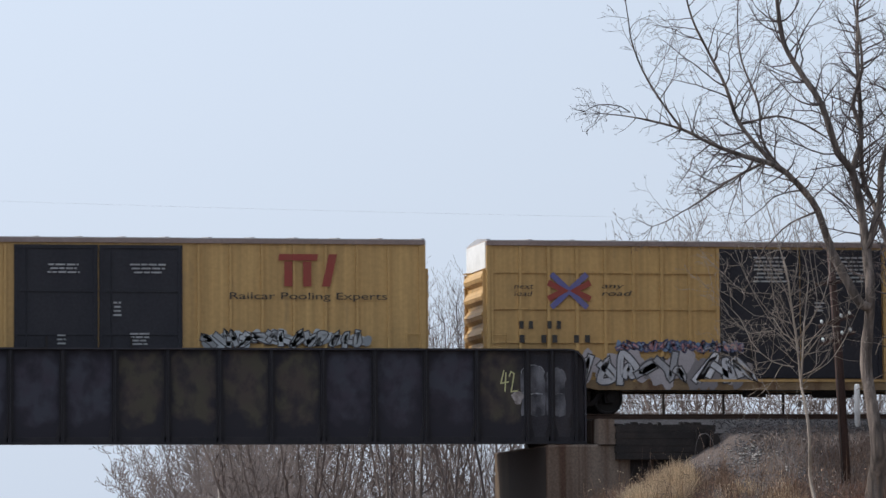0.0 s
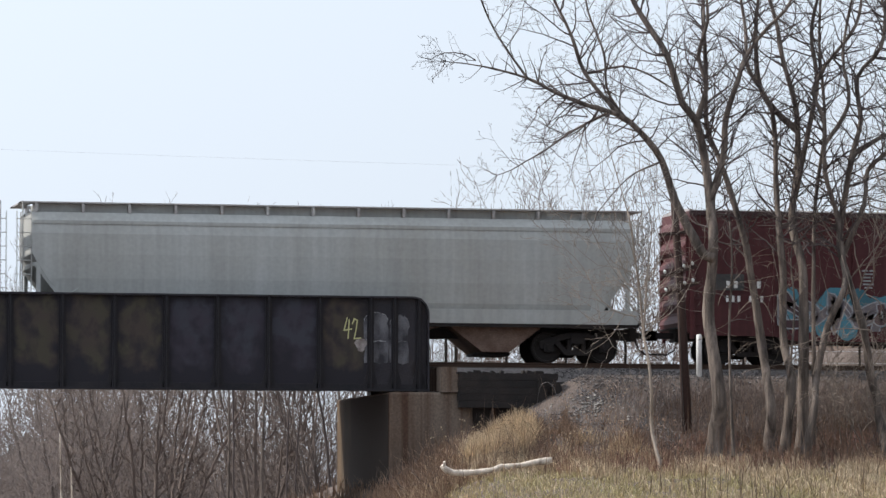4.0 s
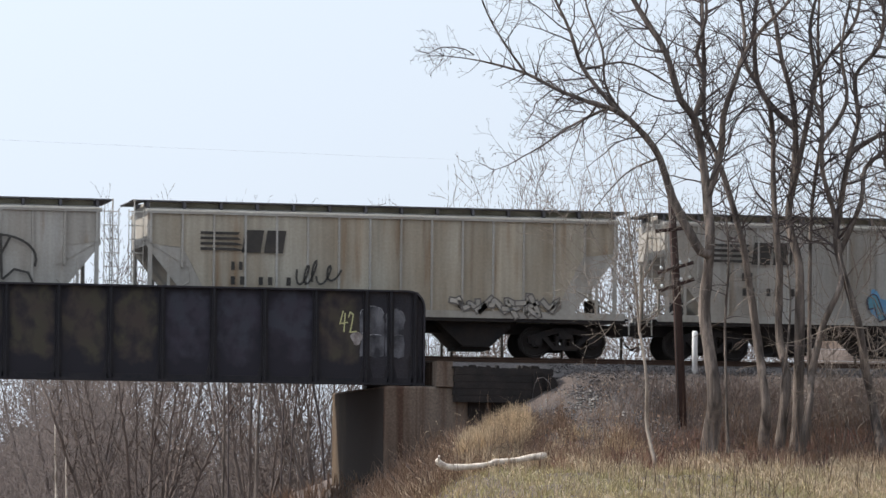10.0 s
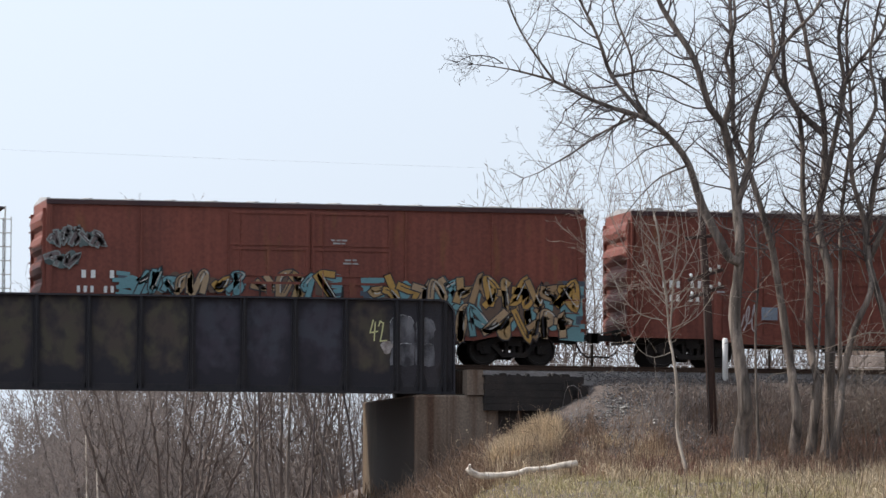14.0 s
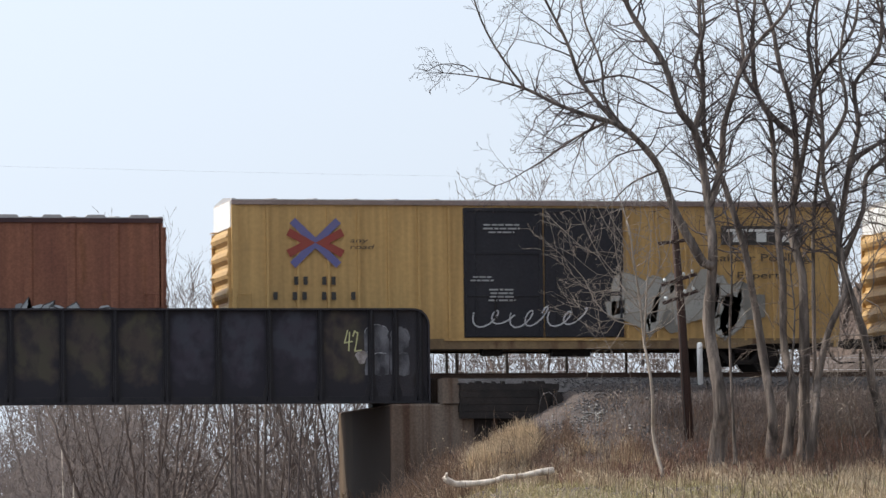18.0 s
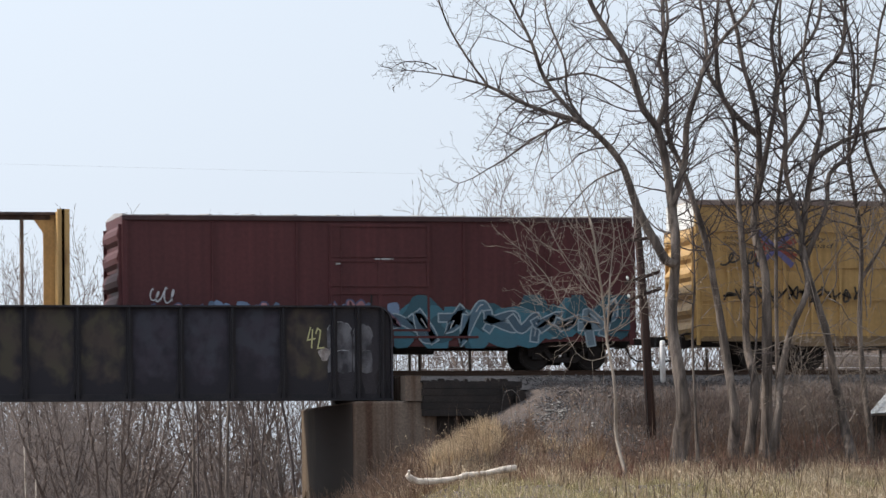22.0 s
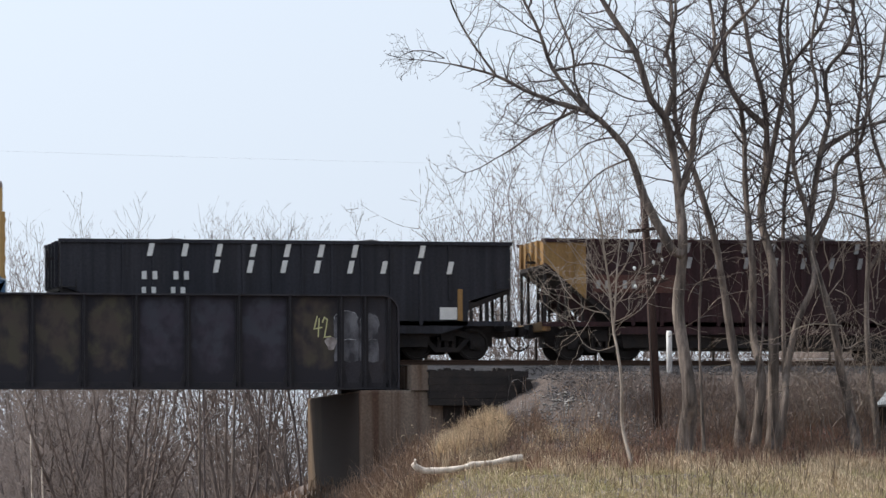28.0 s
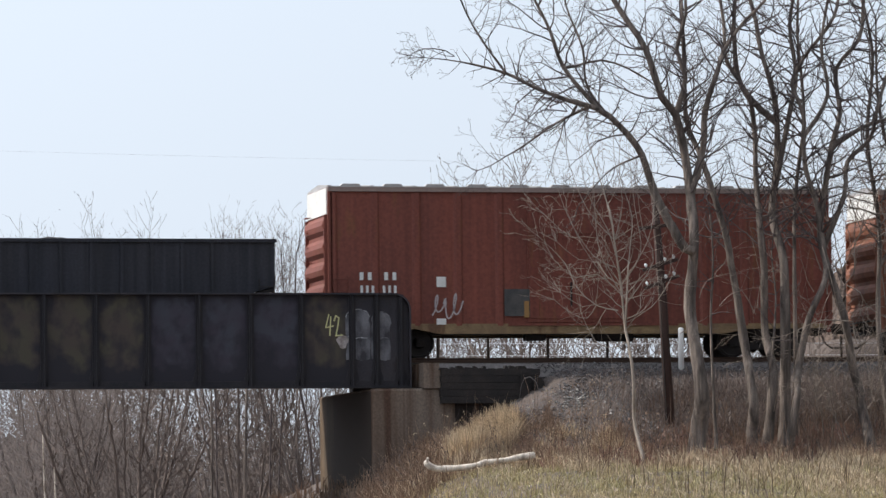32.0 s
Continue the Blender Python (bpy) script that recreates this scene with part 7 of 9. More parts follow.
    def loft(self, k=10):
        """One knotty skin over each stem and limb."""
        m = Mesh()
        for pts, rad in self.stems:
            n = len(m.v)
            d = (pts[1] - pts[0]).normalized()
            a = d.cross(Vector((0.3, 1, 0.1))).normalized()
            for i, p in enumerate(pts):
                d = (pts[min(i + 1, len(pts) - 1)] - pts[max(i - 1, 0)]).normalized()
                a = (a - d * a.dot(d)).normalized()
                b = d.cross(a)
                for j in range(k):
                    t = 2 * math.pi * j / k
                    o = math.cos(t) * a + math.sin(t) * b
                    q = p + rad[i] * o
                    f = noise.noise((q.x * 5, q.y * 5, q.z * 0.9)) + 0.5 * noise.noise((q.x * 12, q.y * 12, q.z * 2.0))
                    m.v.append(tuple(p + rad[i] * (1 + 0.24 * f) * o))
            for i in range(len(pts) - 1):
                m.f += [(n + i * k + j, n + i * k + (j + 1) % k, n + (i + 1) * k + (j + 1) % k, n + (i + 1) * k + j) for j in range(k)]
            m.f.append(tuple(n + (len(pts) - 1) * k + j for j in range(k)))
        return m

    def build(self, name, label, bark, twig, group="trees by the embankment", fine=True):
        t = tagged(new(name), label, "tree", group)
        part("trunk", self.loft(10 if fine else 7), bark, t, "", True)
        segs = self.thin
        part("crown", segments("crown", [s[0] for s in segs], [s[1] for s in segs], [s[2] for s in segs], [s[3] for s in segs], 3, twig), None, t)
        return t


def path(y, pts, lean=0.0):
    """Limb points given as x and height in a plane at depth y, that bends back and forth in depth."""
    if pts[-1][1] > 16.2:            # limbs go on above
        xa, (xb, zb) = pts[-2][0], pts[-1]
        pts = pts + [(xb + 0.55 * (xb - xa), zb + 1.0), (xb + 0.75 * (xb - xa), zb + 2.0)]
    n = len(pts)
    return [(x, y + lean * i / max(1, n - 1) + 0.25 * math.sin(1.7 * i + x), z) for i, (x, z) in enumerate(pts)]


def big_tree():
    w = Wood(11)
    tr = w.limb(path(-9, [(5.28, 2.9), (5.30, 3.46), (5.40, 4.4), (5.39, 5.06), (5.27, 6.17), (5.18, 7.6), (5.24, 8.87), (5.2, 9.6), (5.2, 10.45), (5.14, 11.8), (4.79, 13.0), (4.33, 13.47), (3.89, 14.82), (3.35, 15.77), (2.95, 16.56), (2.72, 17.5)]), 0.225, 0.045, 0.0, 0.42)
    w.clothe(tr, 0.45, 0.042, 2.3, 2, 0.2, 0, 1.25)
    w.clothe(tr, 0.40, 0.45, 3.6, 3, 0.25, 0, 0.8)
    w.clothe(tr, 0.42, 0.5, 3.0, 3, 0.15, 0, 0.9)
    a = w.limb(path(-9.2, [(5.1, 8.95), (4.94, 9.24), (4.13, 10.73), (3.71, 11.83), (2.99, 12.61), (2.34, 13.04), (1.44, 13.29), (0.55, 13.63), (-0.26, 14.04), (-1.55, 14.34), (-2.6, 14.44)], -0.8), 0.16, 0.012)
    w.clothe(a, 0.34, 0.034, 2.0, 2, 0.12, 0, 1.3, 0.7, 0.3)
    w.clothe(a, 0.36, 0.35, 2.8, 3, 0.05, 0.06, 0.8, 0.7, 0.3)
    w.clothe(a, 0.40, 0.45, 2.4, 3, 0.10, 0.03, 0.9, 0.7, 0.3)
    for y, pts, r, ln in ((-9.4, [(2.16, 13.15), (1.44, 14.24), (0.97, 15.26), (0.49, 16.21), (0.1, 17.16)], 0.075, 1.5),
                          (-9.8, [(-0.3, 14.03), (-0.88, 14.86), (-1.36, 15.64), (-1.75, 16.42), (-1.9, 17.0)], 0.035, 1.2),
                          (-9.6, [(2.3, 13.0), (1.13, 12.65), (0.12, 11.98), (-0.4, 11.7), (-0.8, 11.45), (-1.15, 11.32)], 0.045, 1.3),
                          (-8.9, [(1.44, 14.2), (1.87, 14.33), (2.61, 14.5), (3.43, 14.3), (4.09, 13.75), (4.5, 13.2)], 0.045, 1.1),
                          (-9.0, [(5.2, 10.9), (5.63, 12.08), (5.65, 13.12), (5.88, 14.09), (6.23, 14.86), (6.86, 15.71), (7.29, 16.19), (7.81, 17.17)], 0.12, 1.5),
                          (-9.0, [(4.82, 12.94), (5.11, 14.06), (4.87, 14.85), (5.02, 15.82), (4.91, 16.94)], 0.085, 1.3),
                          (-9.9, [(-1.55, 14.34), (-2.1, 14.6), (-2.7, 14.65), (-3.1, 14.45)], 0.024, 0.8),
                          (-9.7, [(1.0, 13.47), (0.1, 13.3), (-0.1, 12.95), (-0.42, 12.6)], 0.026, 0.8),
                          (-9.5, [(1.47, 13.28), (0.85, 13.05), (0.45, 12.8), (0.08, 12.35)], 0.024, 0.8),
                          (-9.3, [(3.72, 11.6), (2.82, 11.46), (2.32, 11.03), (1.74, 10.32)], 0.032, 1.0),
                          (-9.1, [(3.3, 12.3), (2.2, 13.6), (2.0, 14.8), (1.6, 16.0), (1.5, 17.0)], 0.05, 1.4)):
        s = w.limb(path(y, pts, -0.4), r, 0.012)
        w.clothe(s, 0.10, 0.03, ln * 1.6, 2, 0.1, 0.02, 1.3, 0.7, 0.35)
        if r > 0.04:
            w.clothe(s, 0.15, 0.55, ln * 1.8, 3, 0.15, 0.0, 0.9, 0.7, 0.35)
    tree = w.build("bare_tree", "large bare grey-brown tree with one long arching limb", M_BARK, M_TWIG)
    tips = [q[1] for q in w.thin if q[1].x < 1.2 and q[3] < 0.006]
    quads = []
    for p in w.rng.sample(tips, 110):
        d = Vector((w.rng.gauss(0, 1), w.rng.gauss(0, 1), -1.2)).normalized() * w.rng.uniform(0.04, 0.08)
        e = Vector((w.rng.gauss(0, 1), w.rng.gauss(0, 1), 0)).normalized() * 0.02
        quads += [p, p + d * 0.5 + e, p + d, p + d * 0.5 - e]
    tagged(part("dead_leaf", faces("dead_leaf", [list(v) for v in quads], 4, M_TWIG), None, tree), "shrivelled leaves clinging to the twig tips", kind="stuff")


def side_trees():
    rows = [
        (21, -8.2, [(7.2, 3.2), (7.15, 4.0), (7.14, 4.82), (7.06, 5.75), (7.03, 6.68), (6.77, 8.16), (6.44, 9.57), (6.06, 10.91), (5.75, 12.11), (5.45, 13.0), (5.34, 14.6), (5.24, 15.73), (5.35, 17.34)], 0.155, ()),
        (22, -8.0, [(7.6, 3.3), (7.68, 4.09), (7.79, 5.76), (7.76, 6.39), (7.69, 7.33), (7.63, 8.64), (7.5, 9.79), (7.51, 11.26), (7.51, 12.71), (7.25, 13.68), (6.6, 14.64), (6.62, 15.77), (6.48, 17.23)], 0.15, ()),
        (23, -7.8, [(8.31, 3.7), (8.24, 7.04), (8.22, 8.98), (8.01, 10.3), (8.21, 11.92), (8.07, 13.54), (7.68, 15.0), (7.61, 16.13), (7.22, 17.43)], 0.19, ([(8.15, 11.0), (8.41, 13.01), (8.65, 14.31), (8.58, 15.76), (8.83, 17.23)], [(8.05, 12.9), (7.2, 14.0), (6.9, 15.5), (7.0, 17.0)])),
        (24, -8.6, [(8.02, 3.3), (8.11, 3.97), (8.31, 5.14), (8.49, 5.97), (8.78, 7.32), (9.19, 8.37), (9.31, 9.11), (9.16, 10.41), (8.71, 11.7), (8.65, 13.15), (8.42, 13.95), (8.85, 14.76), (9.63, 15.9), (10.0, 17.21)], 0.12, ([(8.7, 12.6), (9.3, 13.6), (9.2, 15.0), (9.5, 16.5)],)),
        (25, -8.2, [(10.62, 3.3), (10.54, 4.0), (10.44, 5.04), (10.21, 5.95), (9.91, 7.16), (9.58, 8.33), (9.32, 9.55), (9.4, 10.44), (9.61, 12.22), (9.96, 13.2), (9.94, 14.49), (10.51, 15.31), (10.71, 16.45), (10.81, 17.43)], 0.15, ([(9.6, 9.4), (9.9, 10.8), (10.13, 11.79), (10.74, 12.44), (10.93, 13.42), (11.47, 14.74), (11.67, 16.21), (12.04, 17.53)], [(9.65, 12.2), (10.9, 12.9), (12.6, 13.3), (14.0, 13.6)])),
        (26, -7.2, [(13.6, 3.6), (13.4, 7.0), (13.2, 9.8), (12.9, 12.2), (12.6, 14.5), (12.8, 17.2)], 0.15, ([(13.1, 10.4), (12.0, 11.6), (11.4, 13.5), (11.2, 16.0)], [(12.9, 12.0), (13.8, 13.8), (14.2, 16.5)])),
        (27, -8.5, [(5.96, 3.6), (5.96, 6.99), (6.0, 8.91), (5.84, 10.5), (5.63, 11.46), (5.5, 12.5)], 0.055, ()),
        (28, -7.4, [(8.75, 3.7), (8.65, 6.5), (8.7, 9.0), (8.9, 11.0), (9.1, 13.2), (8.9, 15.5), (9.1, 17.2)], 0.075, ()),
        (29, -7.0, [(11.6, 3.7), (11.4, 7.0), (11.5, 10.0), (11.1, 12.5), (11.3, 15.0), (11.0, 17.2)], 0.10, ([(11.45, 9.0), (12.4, 10.5), (12.9, 12.8), (13.3, 15.6)],)),
    ]
    rows.append((33, -8.2, [(7.64, 3.6), (7.66, 5.42), (7.76, 6.68), (7.97, 7.99), (7.91, 9.27), (8.0, 10.4), (7.8, 11.6)], 0.05, ()))
    for seed, y, pts, r, subs in rows:
        w = Wood(seed)
        tr = w.limb(path(y, pts, 0.3), r * 1.0, 0.03 if r > 0.06 else 0.012, 0.0, 0.45)
        w.clothe(tr, 0.36 if r > 0.06 else 0.5, 0.055, 1.7 if r > 0.06 else 0.8, 2, 0.2, 0, 1.0)
        if r > 0.06:
            w.clothe(tr, 0.38, 0.5, 2.8, 3, 0.3, 0, 0.75)
        w.clothe(tr, 0.38, 0.055, 1.3, 2, 0.1, 0, 1.1)
        for k, sp in enumerate(subs):
            s = w.limb(path(y + 0.3 * k, sp, -0.3), r * 0.55, 0.02)
            w.clothe(s, 0.15, 0.055, 1.7, 2, 0.15, 0, 1.1)
        w.build("bare_tree", "slender bare tree with upright limbs at the toe of the embankment" if r > 0.06 else "thin bare young tree", M_BARK, M_TWIG)


def sapling():
    w = Wood(31)
    tr = w.limb(path(-10.5, [(3.26, 2.9), (3.21, 3.4), (3.165, 3.85), (3.09, 4.5), (3.03, 5.05), (2.95, 5.9), (2.86, 6.87), (2.81, 7.81), (2.6, 8.74), (2.39, 9.99), (2.12, 11.24), (1.88, 12.17)]), 0.068, 0.012, 0.012)
    w.clothe(tr, 0.42, 0.05, 1.3, 2, 0.5, 0, 0.8)
    for pts, r, ln in (([(2.92, 6.88), (2.86, 8.76), (3.03, 10.02), (2.74, 11.11), (2.66, 12.05)], 0.04, 0.8),
                       ([(2.80, 7.3), (1.95, 7.55), (1.31, 8.09), (1.07, 8.71), (0.35, 9.47)], 0.03, 0.9),
                       ([(2.86, 6.56), (2.32, 6.37), (1.84, 6.58), (1.52, 7.32)], 0.022, 0.8),
                       ([(2.93, 6.75), (3.17, 7.47), (3.23, 7.84), (3.53, 8.14)], 0.02, 0.6),
                       ([(2.85, 7.6), (3.57, 8.78), (3.33, 9.71), (3.2, 10.8)], 0.025, 0.8),
                       ([(2.6, 8.7), (2.3, 9.6), (1.7, 10.6), (1.5, 11.8)], 0.025, 0.8),
                       ([(2.5, 9.4), (2.7, 10.4), (2.5, 11.6), (2.55, 12.4)], 0.022, 0.7),
                       ([(2.83, 7.7), (2.2, 8.3), (1.5, 9.2), (1.1, 10.2)], 0.022, 0.9),
                       ([(2.87, 8.2), (3.4, 9.3), (3.7, 10.4), (3.6, 11.4)], 0.022, 0.8),
                       ([(2.9, 7.0), (3.5, 7.5), (4.1, 8.2), (4.4, 9.0)], 0.018, 0.8),
                       ([(2.0, 7.52), (1.7, 7.2), (1.2, 7.3), (0.7, 7.7)], 0.016, 0.7),
                       ([(2.9, 7.1), (2.2, 7.6), (1.5, 7.5), (0.9, 7.9)], 0.014, 0.8),
                       ([(2.85, 7.6), (2.0, 8.4), (1.3, 8.3), (0.7, 8.8)], 0.014, 0.8),
                       ([(2.83, 8.2), (2.2, 8.7), (1.4, 8.8), (0.8, 9.3)], 0.014, 0.8),
                       ([(2.75, 8.6), (2.0, 9.4), (1.2, 9.4), (0.6, 9.9)], 0.014, 0.8),
                       ([(2.7, 8.7), (1.9, 8.9), (1.2, 9.8), (0.8, 10.9)], 0.02, 0.9),
                       ([(2.5, 9.5), (1.8, 10.1), (1.3, 11.0), (1.1, 11.9)], 0.018, 0.8),
                       ([(2.84, 7.9), (2.1, 8.9), (1.9, 10.0), (1.95, 11.3)], 0.02, 0.8),
                       ([(2.84, 8.0), (3.2, 9.0), (3.1, 10.3), (3.0, 11.6)], 0.02, 0.8)):
        s = w.limb(path(-10.5, pts, -0.3), r * 0.8, 0.007)
        if pts[0][1] < 8.65:
            w.clothe(s, 0.12, 0.045, ln * 1.45, 2, 0.14, 0.05, 0.85)
        else:
            w.clothe(s, 0.12, 0.045, ln * 1.25, 2, 0.30, 0.02, 0.55)
    w.build("sapling", "pale-barked leafless sapling with upswept twigs", M_PALEBARK, M_PALEBARK, fine=False)


big_tree()
side_trees()
sapling()


def thicket():
    """Tangled bare scrub hanging before the train on the embankment's toe."""
    w = Wood(41)
    for i in range(68):
        x = w.rng.uniform(9.2, 14.8)
        p = Vector((x, w.rng.uniform(-8.5, -6.0), w.rng.uniform(3.4, 4.4) if i % 2 else w.rng.uniform(7.5, 10.5)))
        w.shoot(p, Vector((w.rng.uniform(-0.6, 0.4), w.rng.uniform(-0.3, 0.3), 1)), w.rng.uniform(2.5, 5.5), 0.022, 2, 0.1, 0.12, 0.7)
    for i in range(16):
        p = Vector((w.rng.uniform(4.6, 9.4), w.rng.uniform(-8.8, -7.4), w.rng.uniform(4.2, 8.5)))
        w.shoot(p, Vector((w.rng.uniform(-1, 1), w.rng.uniform(-0.3, 0.3), 0.7)), w.rng.uniform(1.5, 3.2), 0.012, 2, 0.1, 0.12, 0.6)
    for pts, r in (([(9.9, 7.18), (9.0, 7.21), (8.54, 7.09), (7.9, 6.8), (7.47, 6.72)], 0.0215),
                   ([(9.9, 6.7), (9.95, 6.52), (10.43, 6.71), (10.92, 6.97), (11.7, 7.3)], 0.0215),
                   ([(9.75, 8.2), (10.06, 8.0), (10.37, 7.62), (10.92, 7.2), (11.6, 6.9)], 0.0215),
                   ([(9.1, 9.3), (9.2, 8.3), (9.45, 7.4), (9.75, 6.3)], 0.018)):
        c = w.limb(path(-8.9, pts, -0.5), r, 0.010)
        w.clothe(c, 0.30, 0.09, 0.8, 1, 0.1, 0.05, 0.6)
    tagged(new("scrub", segments("scrub", [s[0] for s in w.thin], [s[1] for s in w.thin], [s[2] for s in w.thin], [s[3] for s in w.thin], 3, M_VEIL)), "tangle of bare brown scrub and vines", "scrub", kind="stuff")


thicket()


# ---- the woods behind, bare and grey-brown ----
def far_tree(seed, h, spread=1.0, up=0.45, level=2, dense=0.42, every=0.026):
    w = Wood(seed)
    w.wild = 0.11
    rng = w.rng
    n = rng.choice((2, 3, 4))
    for k in range(n):
        a = rng.uniform(0, 6.28)
        sp = rng.uniform(0.10, 0.30) * spread
        pts = [(0.3 * k * math.cos(a), 0.3 * k * math.sin(a), -0.5)]
        for i in range(1, 6):
            f = i / 5
            pts.append((pts[0][0] + sp * h * f * math.cos(a) + rng.gauss(0, 0.03) * h * f, pts[0][1] + sp * h * f * math.sin(a) + rng.gauss(0, 0.03) * h * f, h * f * rng.uniform(0.96, 1.0)))
        s = w.limb(pts, 0.0075 * h, 0.016)
        w.clothe(s, 0.12, h * every, h * 0.26, level, up, 0, dense, 1.0)
    return w.thick + w.thin


def fan_tree(seed, h, stems, wide):
    """Many straight stems that spread like a fan from one stool."""
    w = Wood(seed)
    w.wild = 0.07
    rng = w.rng
    marks = []
    for k in range(stems):
        a = math.radians(wide) * ((k + rng.uniform(0.1, 0.9)) / stems - 0.5) * 2
        ln = h * rng.uniform(0.75, 1.0)
        dx, dy = math.sin(a), rng.uniform(-0.3, 0.3)
        x0 = 0.5 * a + rng.gauss(0, 0.12)
        pts = [(x0 + 0.82 * dx * ln * f ** 0.72 + rng.gauss(0, 0.10) * f, 0.3 * rng.gauss(0, 1) + dy * ln * f, -0.6 + ln * math.cos(a * 0.8) * f) for f in (0, 0.2, 0.4, 0.6, 0.8, 1.0)]
        w.spine = []
        s = w.limb(pts, rng.uniform(0.06, 0.135), 0.016, 0.03)
        marks.append(s)
        w.clothe(s, 0.18, 0.8, 3.2, 2, 0.5, 0, 0.6, 1.0)
        w.clothe(s, 0.34, 0.10, 1.9, 2, 0.6, 0, 0.8, 1.0)
    return w.thick + w.thin, marks


def ribbons(p0, p1, r0, r1, rng):
    """Fine twigs as thin slats turned every way."""
    d = p1 - p0
    side = np.cross(d, rng.normal(size=d.shape))
    side /= np.maximum(np.linalg.norm(side, axis=1, keepdims=True), 1e-6)
    return np.stack([p0 - side * r0[:, None], p0 + side * r0[:, None], p1 + side * r1[:, None], p1 - side * r1[:, None]], 1)


def far_woods():
    rng = random.Random(77)
    gen = np.random.default_rng(78)

    def arrays(segs):
        return np.array([list(s[0]) for s in segs]), np.array([list(s[1]) for s in segs]), np.array([max(s[2], 0.0055) for s in segs]), np.array([max(s[3], 0.0045) for s in segs])

    upright = [arrays(far_tree(200 + i, 11.0)) for i in range(6)]
    bushy = [arrays(far_tree(230 + i, 11.0, 2.0, 0.12)) for i in range(5)]
    soft = [arrays(far_tree(250 + i, 11.0, 1.5, 0.3, 1, 0.8, 0.014)) for i in range(5)]

    def plant(name, spots, label, twig_r, protos, material, category="woods"):
        thick, quads = [], []
        for i, (x, y, s) in enumerate(spots):
            a = rng.uniform(0, 6.28)
            rot = np.array([[math.cos(a), -math.sin(a), 0], [math.sin(a), math.cos(a), 0], [0, 0, 1]]) * s
            p = protos[i % len(protos)]
            off = np.array([x, y, float(ground_z(x, y)) - 0.2])
            a0, a1 = p[0] @ rot.T + off, p[1] @ rot.T + off
            big = p[2] > 0.045
            thick.append((a0[big], a1[big], p[2][big] * s, p[3][big] * s))
            sm = ~big
            quads.append(ribbons(a0[sm], a1[sm], np.maximum(p[2][sm] * s, twig_r), np.maximum(p[3][sm] * s, twig_r * 0.8), gen))
        t = [np.concatenate(c) for c in zip(*thick)]
        ob = tagged(new(name, segments(name, t[0], t[1], t[2], t[3], 5, material)), label, category, kind="stuff")
        part("twigs", faces("twigs", np.concatenate(quads), 4, material), None, ob)

    def strip(n, y0, y1, left, right, s0, s1):
        """Spots in a strip of land that follows the slanting view; left and right are metres across at 130 m from the eye."""
        out = []
        for y in np.linspace(y0, y1, n):
            u = rng.uniform(left, right)
            out.append((0.226 * y + 0.37 + u * (128 + y) / 130, y, rng.uniform(s0, s1)))
        return out

    shrub = [arrays(far_tree(270 + i, 11.0, 0.7, 0.7, 2, 0.55, 0.026)) for i in range(4)]
    plant("valley_brush", strip(14, 40, 58, -12.0, -8.6, 0.20, 0.34) + strip(15, 40, 62, -8.6, -4.2, 0.22, 0.38), "bare brown brush and young trees in the valley behind the bridge", 0.008, shrub, M_FARTWIG)
    plant("line_side_brush", strip(18, 14, 40, -3, 22, 0.28, 0.50), "bare brown brush behind the railway", 0.012, bushy, M_FARTWIG)
    plant("valley_woods", strip(30, 34, 72, -2.0, 23, 0.76, 1.0) + strip(9, 50, 80, -8.0, -2.5, 0.80, 0.98), "bare grey-brown trees behind the railway", 0.0065, upright + bushy[:2], M_FARTWIG)
    mass = [(x, y, s * (128 + y) / 270) for x, y, s in strip(22, 90, 200, -13.3, -9.8, 0.90, 1.12) + strip(9, 100, 200, -14.6, -13.3, 0.5, 0.85)]
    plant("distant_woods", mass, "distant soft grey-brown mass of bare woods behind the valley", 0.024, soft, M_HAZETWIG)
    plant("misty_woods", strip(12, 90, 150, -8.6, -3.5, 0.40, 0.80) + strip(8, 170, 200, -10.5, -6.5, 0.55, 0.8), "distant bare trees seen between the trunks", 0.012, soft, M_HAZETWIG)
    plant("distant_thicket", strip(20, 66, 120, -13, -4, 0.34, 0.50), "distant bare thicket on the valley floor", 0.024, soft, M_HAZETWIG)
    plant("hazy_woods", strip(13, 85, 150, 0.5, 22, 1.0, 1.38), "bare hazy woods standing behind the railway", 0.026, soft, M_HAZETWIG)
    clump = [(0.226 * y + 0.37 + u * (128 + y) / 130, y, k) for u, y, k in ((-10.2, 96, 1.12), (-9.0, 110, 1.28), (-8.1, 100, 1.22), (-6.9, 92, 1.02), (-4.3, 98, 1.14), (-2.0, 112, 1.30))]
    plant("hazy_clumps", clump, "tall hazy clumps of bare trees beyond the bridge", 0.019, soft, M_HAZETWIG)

    def wooded_rise(name, y, ridge, rough, label, material):
        """A rise of land covered by far woods that melt into one soft mass; ridge gives metres across at 130 m and the height of its crest."""
        us, hs = zip(*ridge)
        nu, nv = 150, 26
        m = Mesh()
        for i in range(nu + 1):
            u = us[0] + (us[-1] - us[0]) * i / nu
            top = float(np.interp(u, us, hs))
            for j in range(nv + 1):
                f = j / nv
                yy = y - 14 * (1 - f) ** 1.5
                x = 0.226 * yy + 0.37 + u * (128 + yy) / 130
                b = noise.noise((u * 1.3, f * 4, 2.1 + y)) + 0.6 * noise.noise((u * 4.1, f * 11, 7.7)) + 0.4 * noise.noise((u * 11, f * 25, 1.7))
                z0_ = float(ground_z(x, yy)) - 0.5
                m.v.append((x, yy + 1.6 * b, z0_ + (top - z0_) * f * (1 + rough * b * f)))
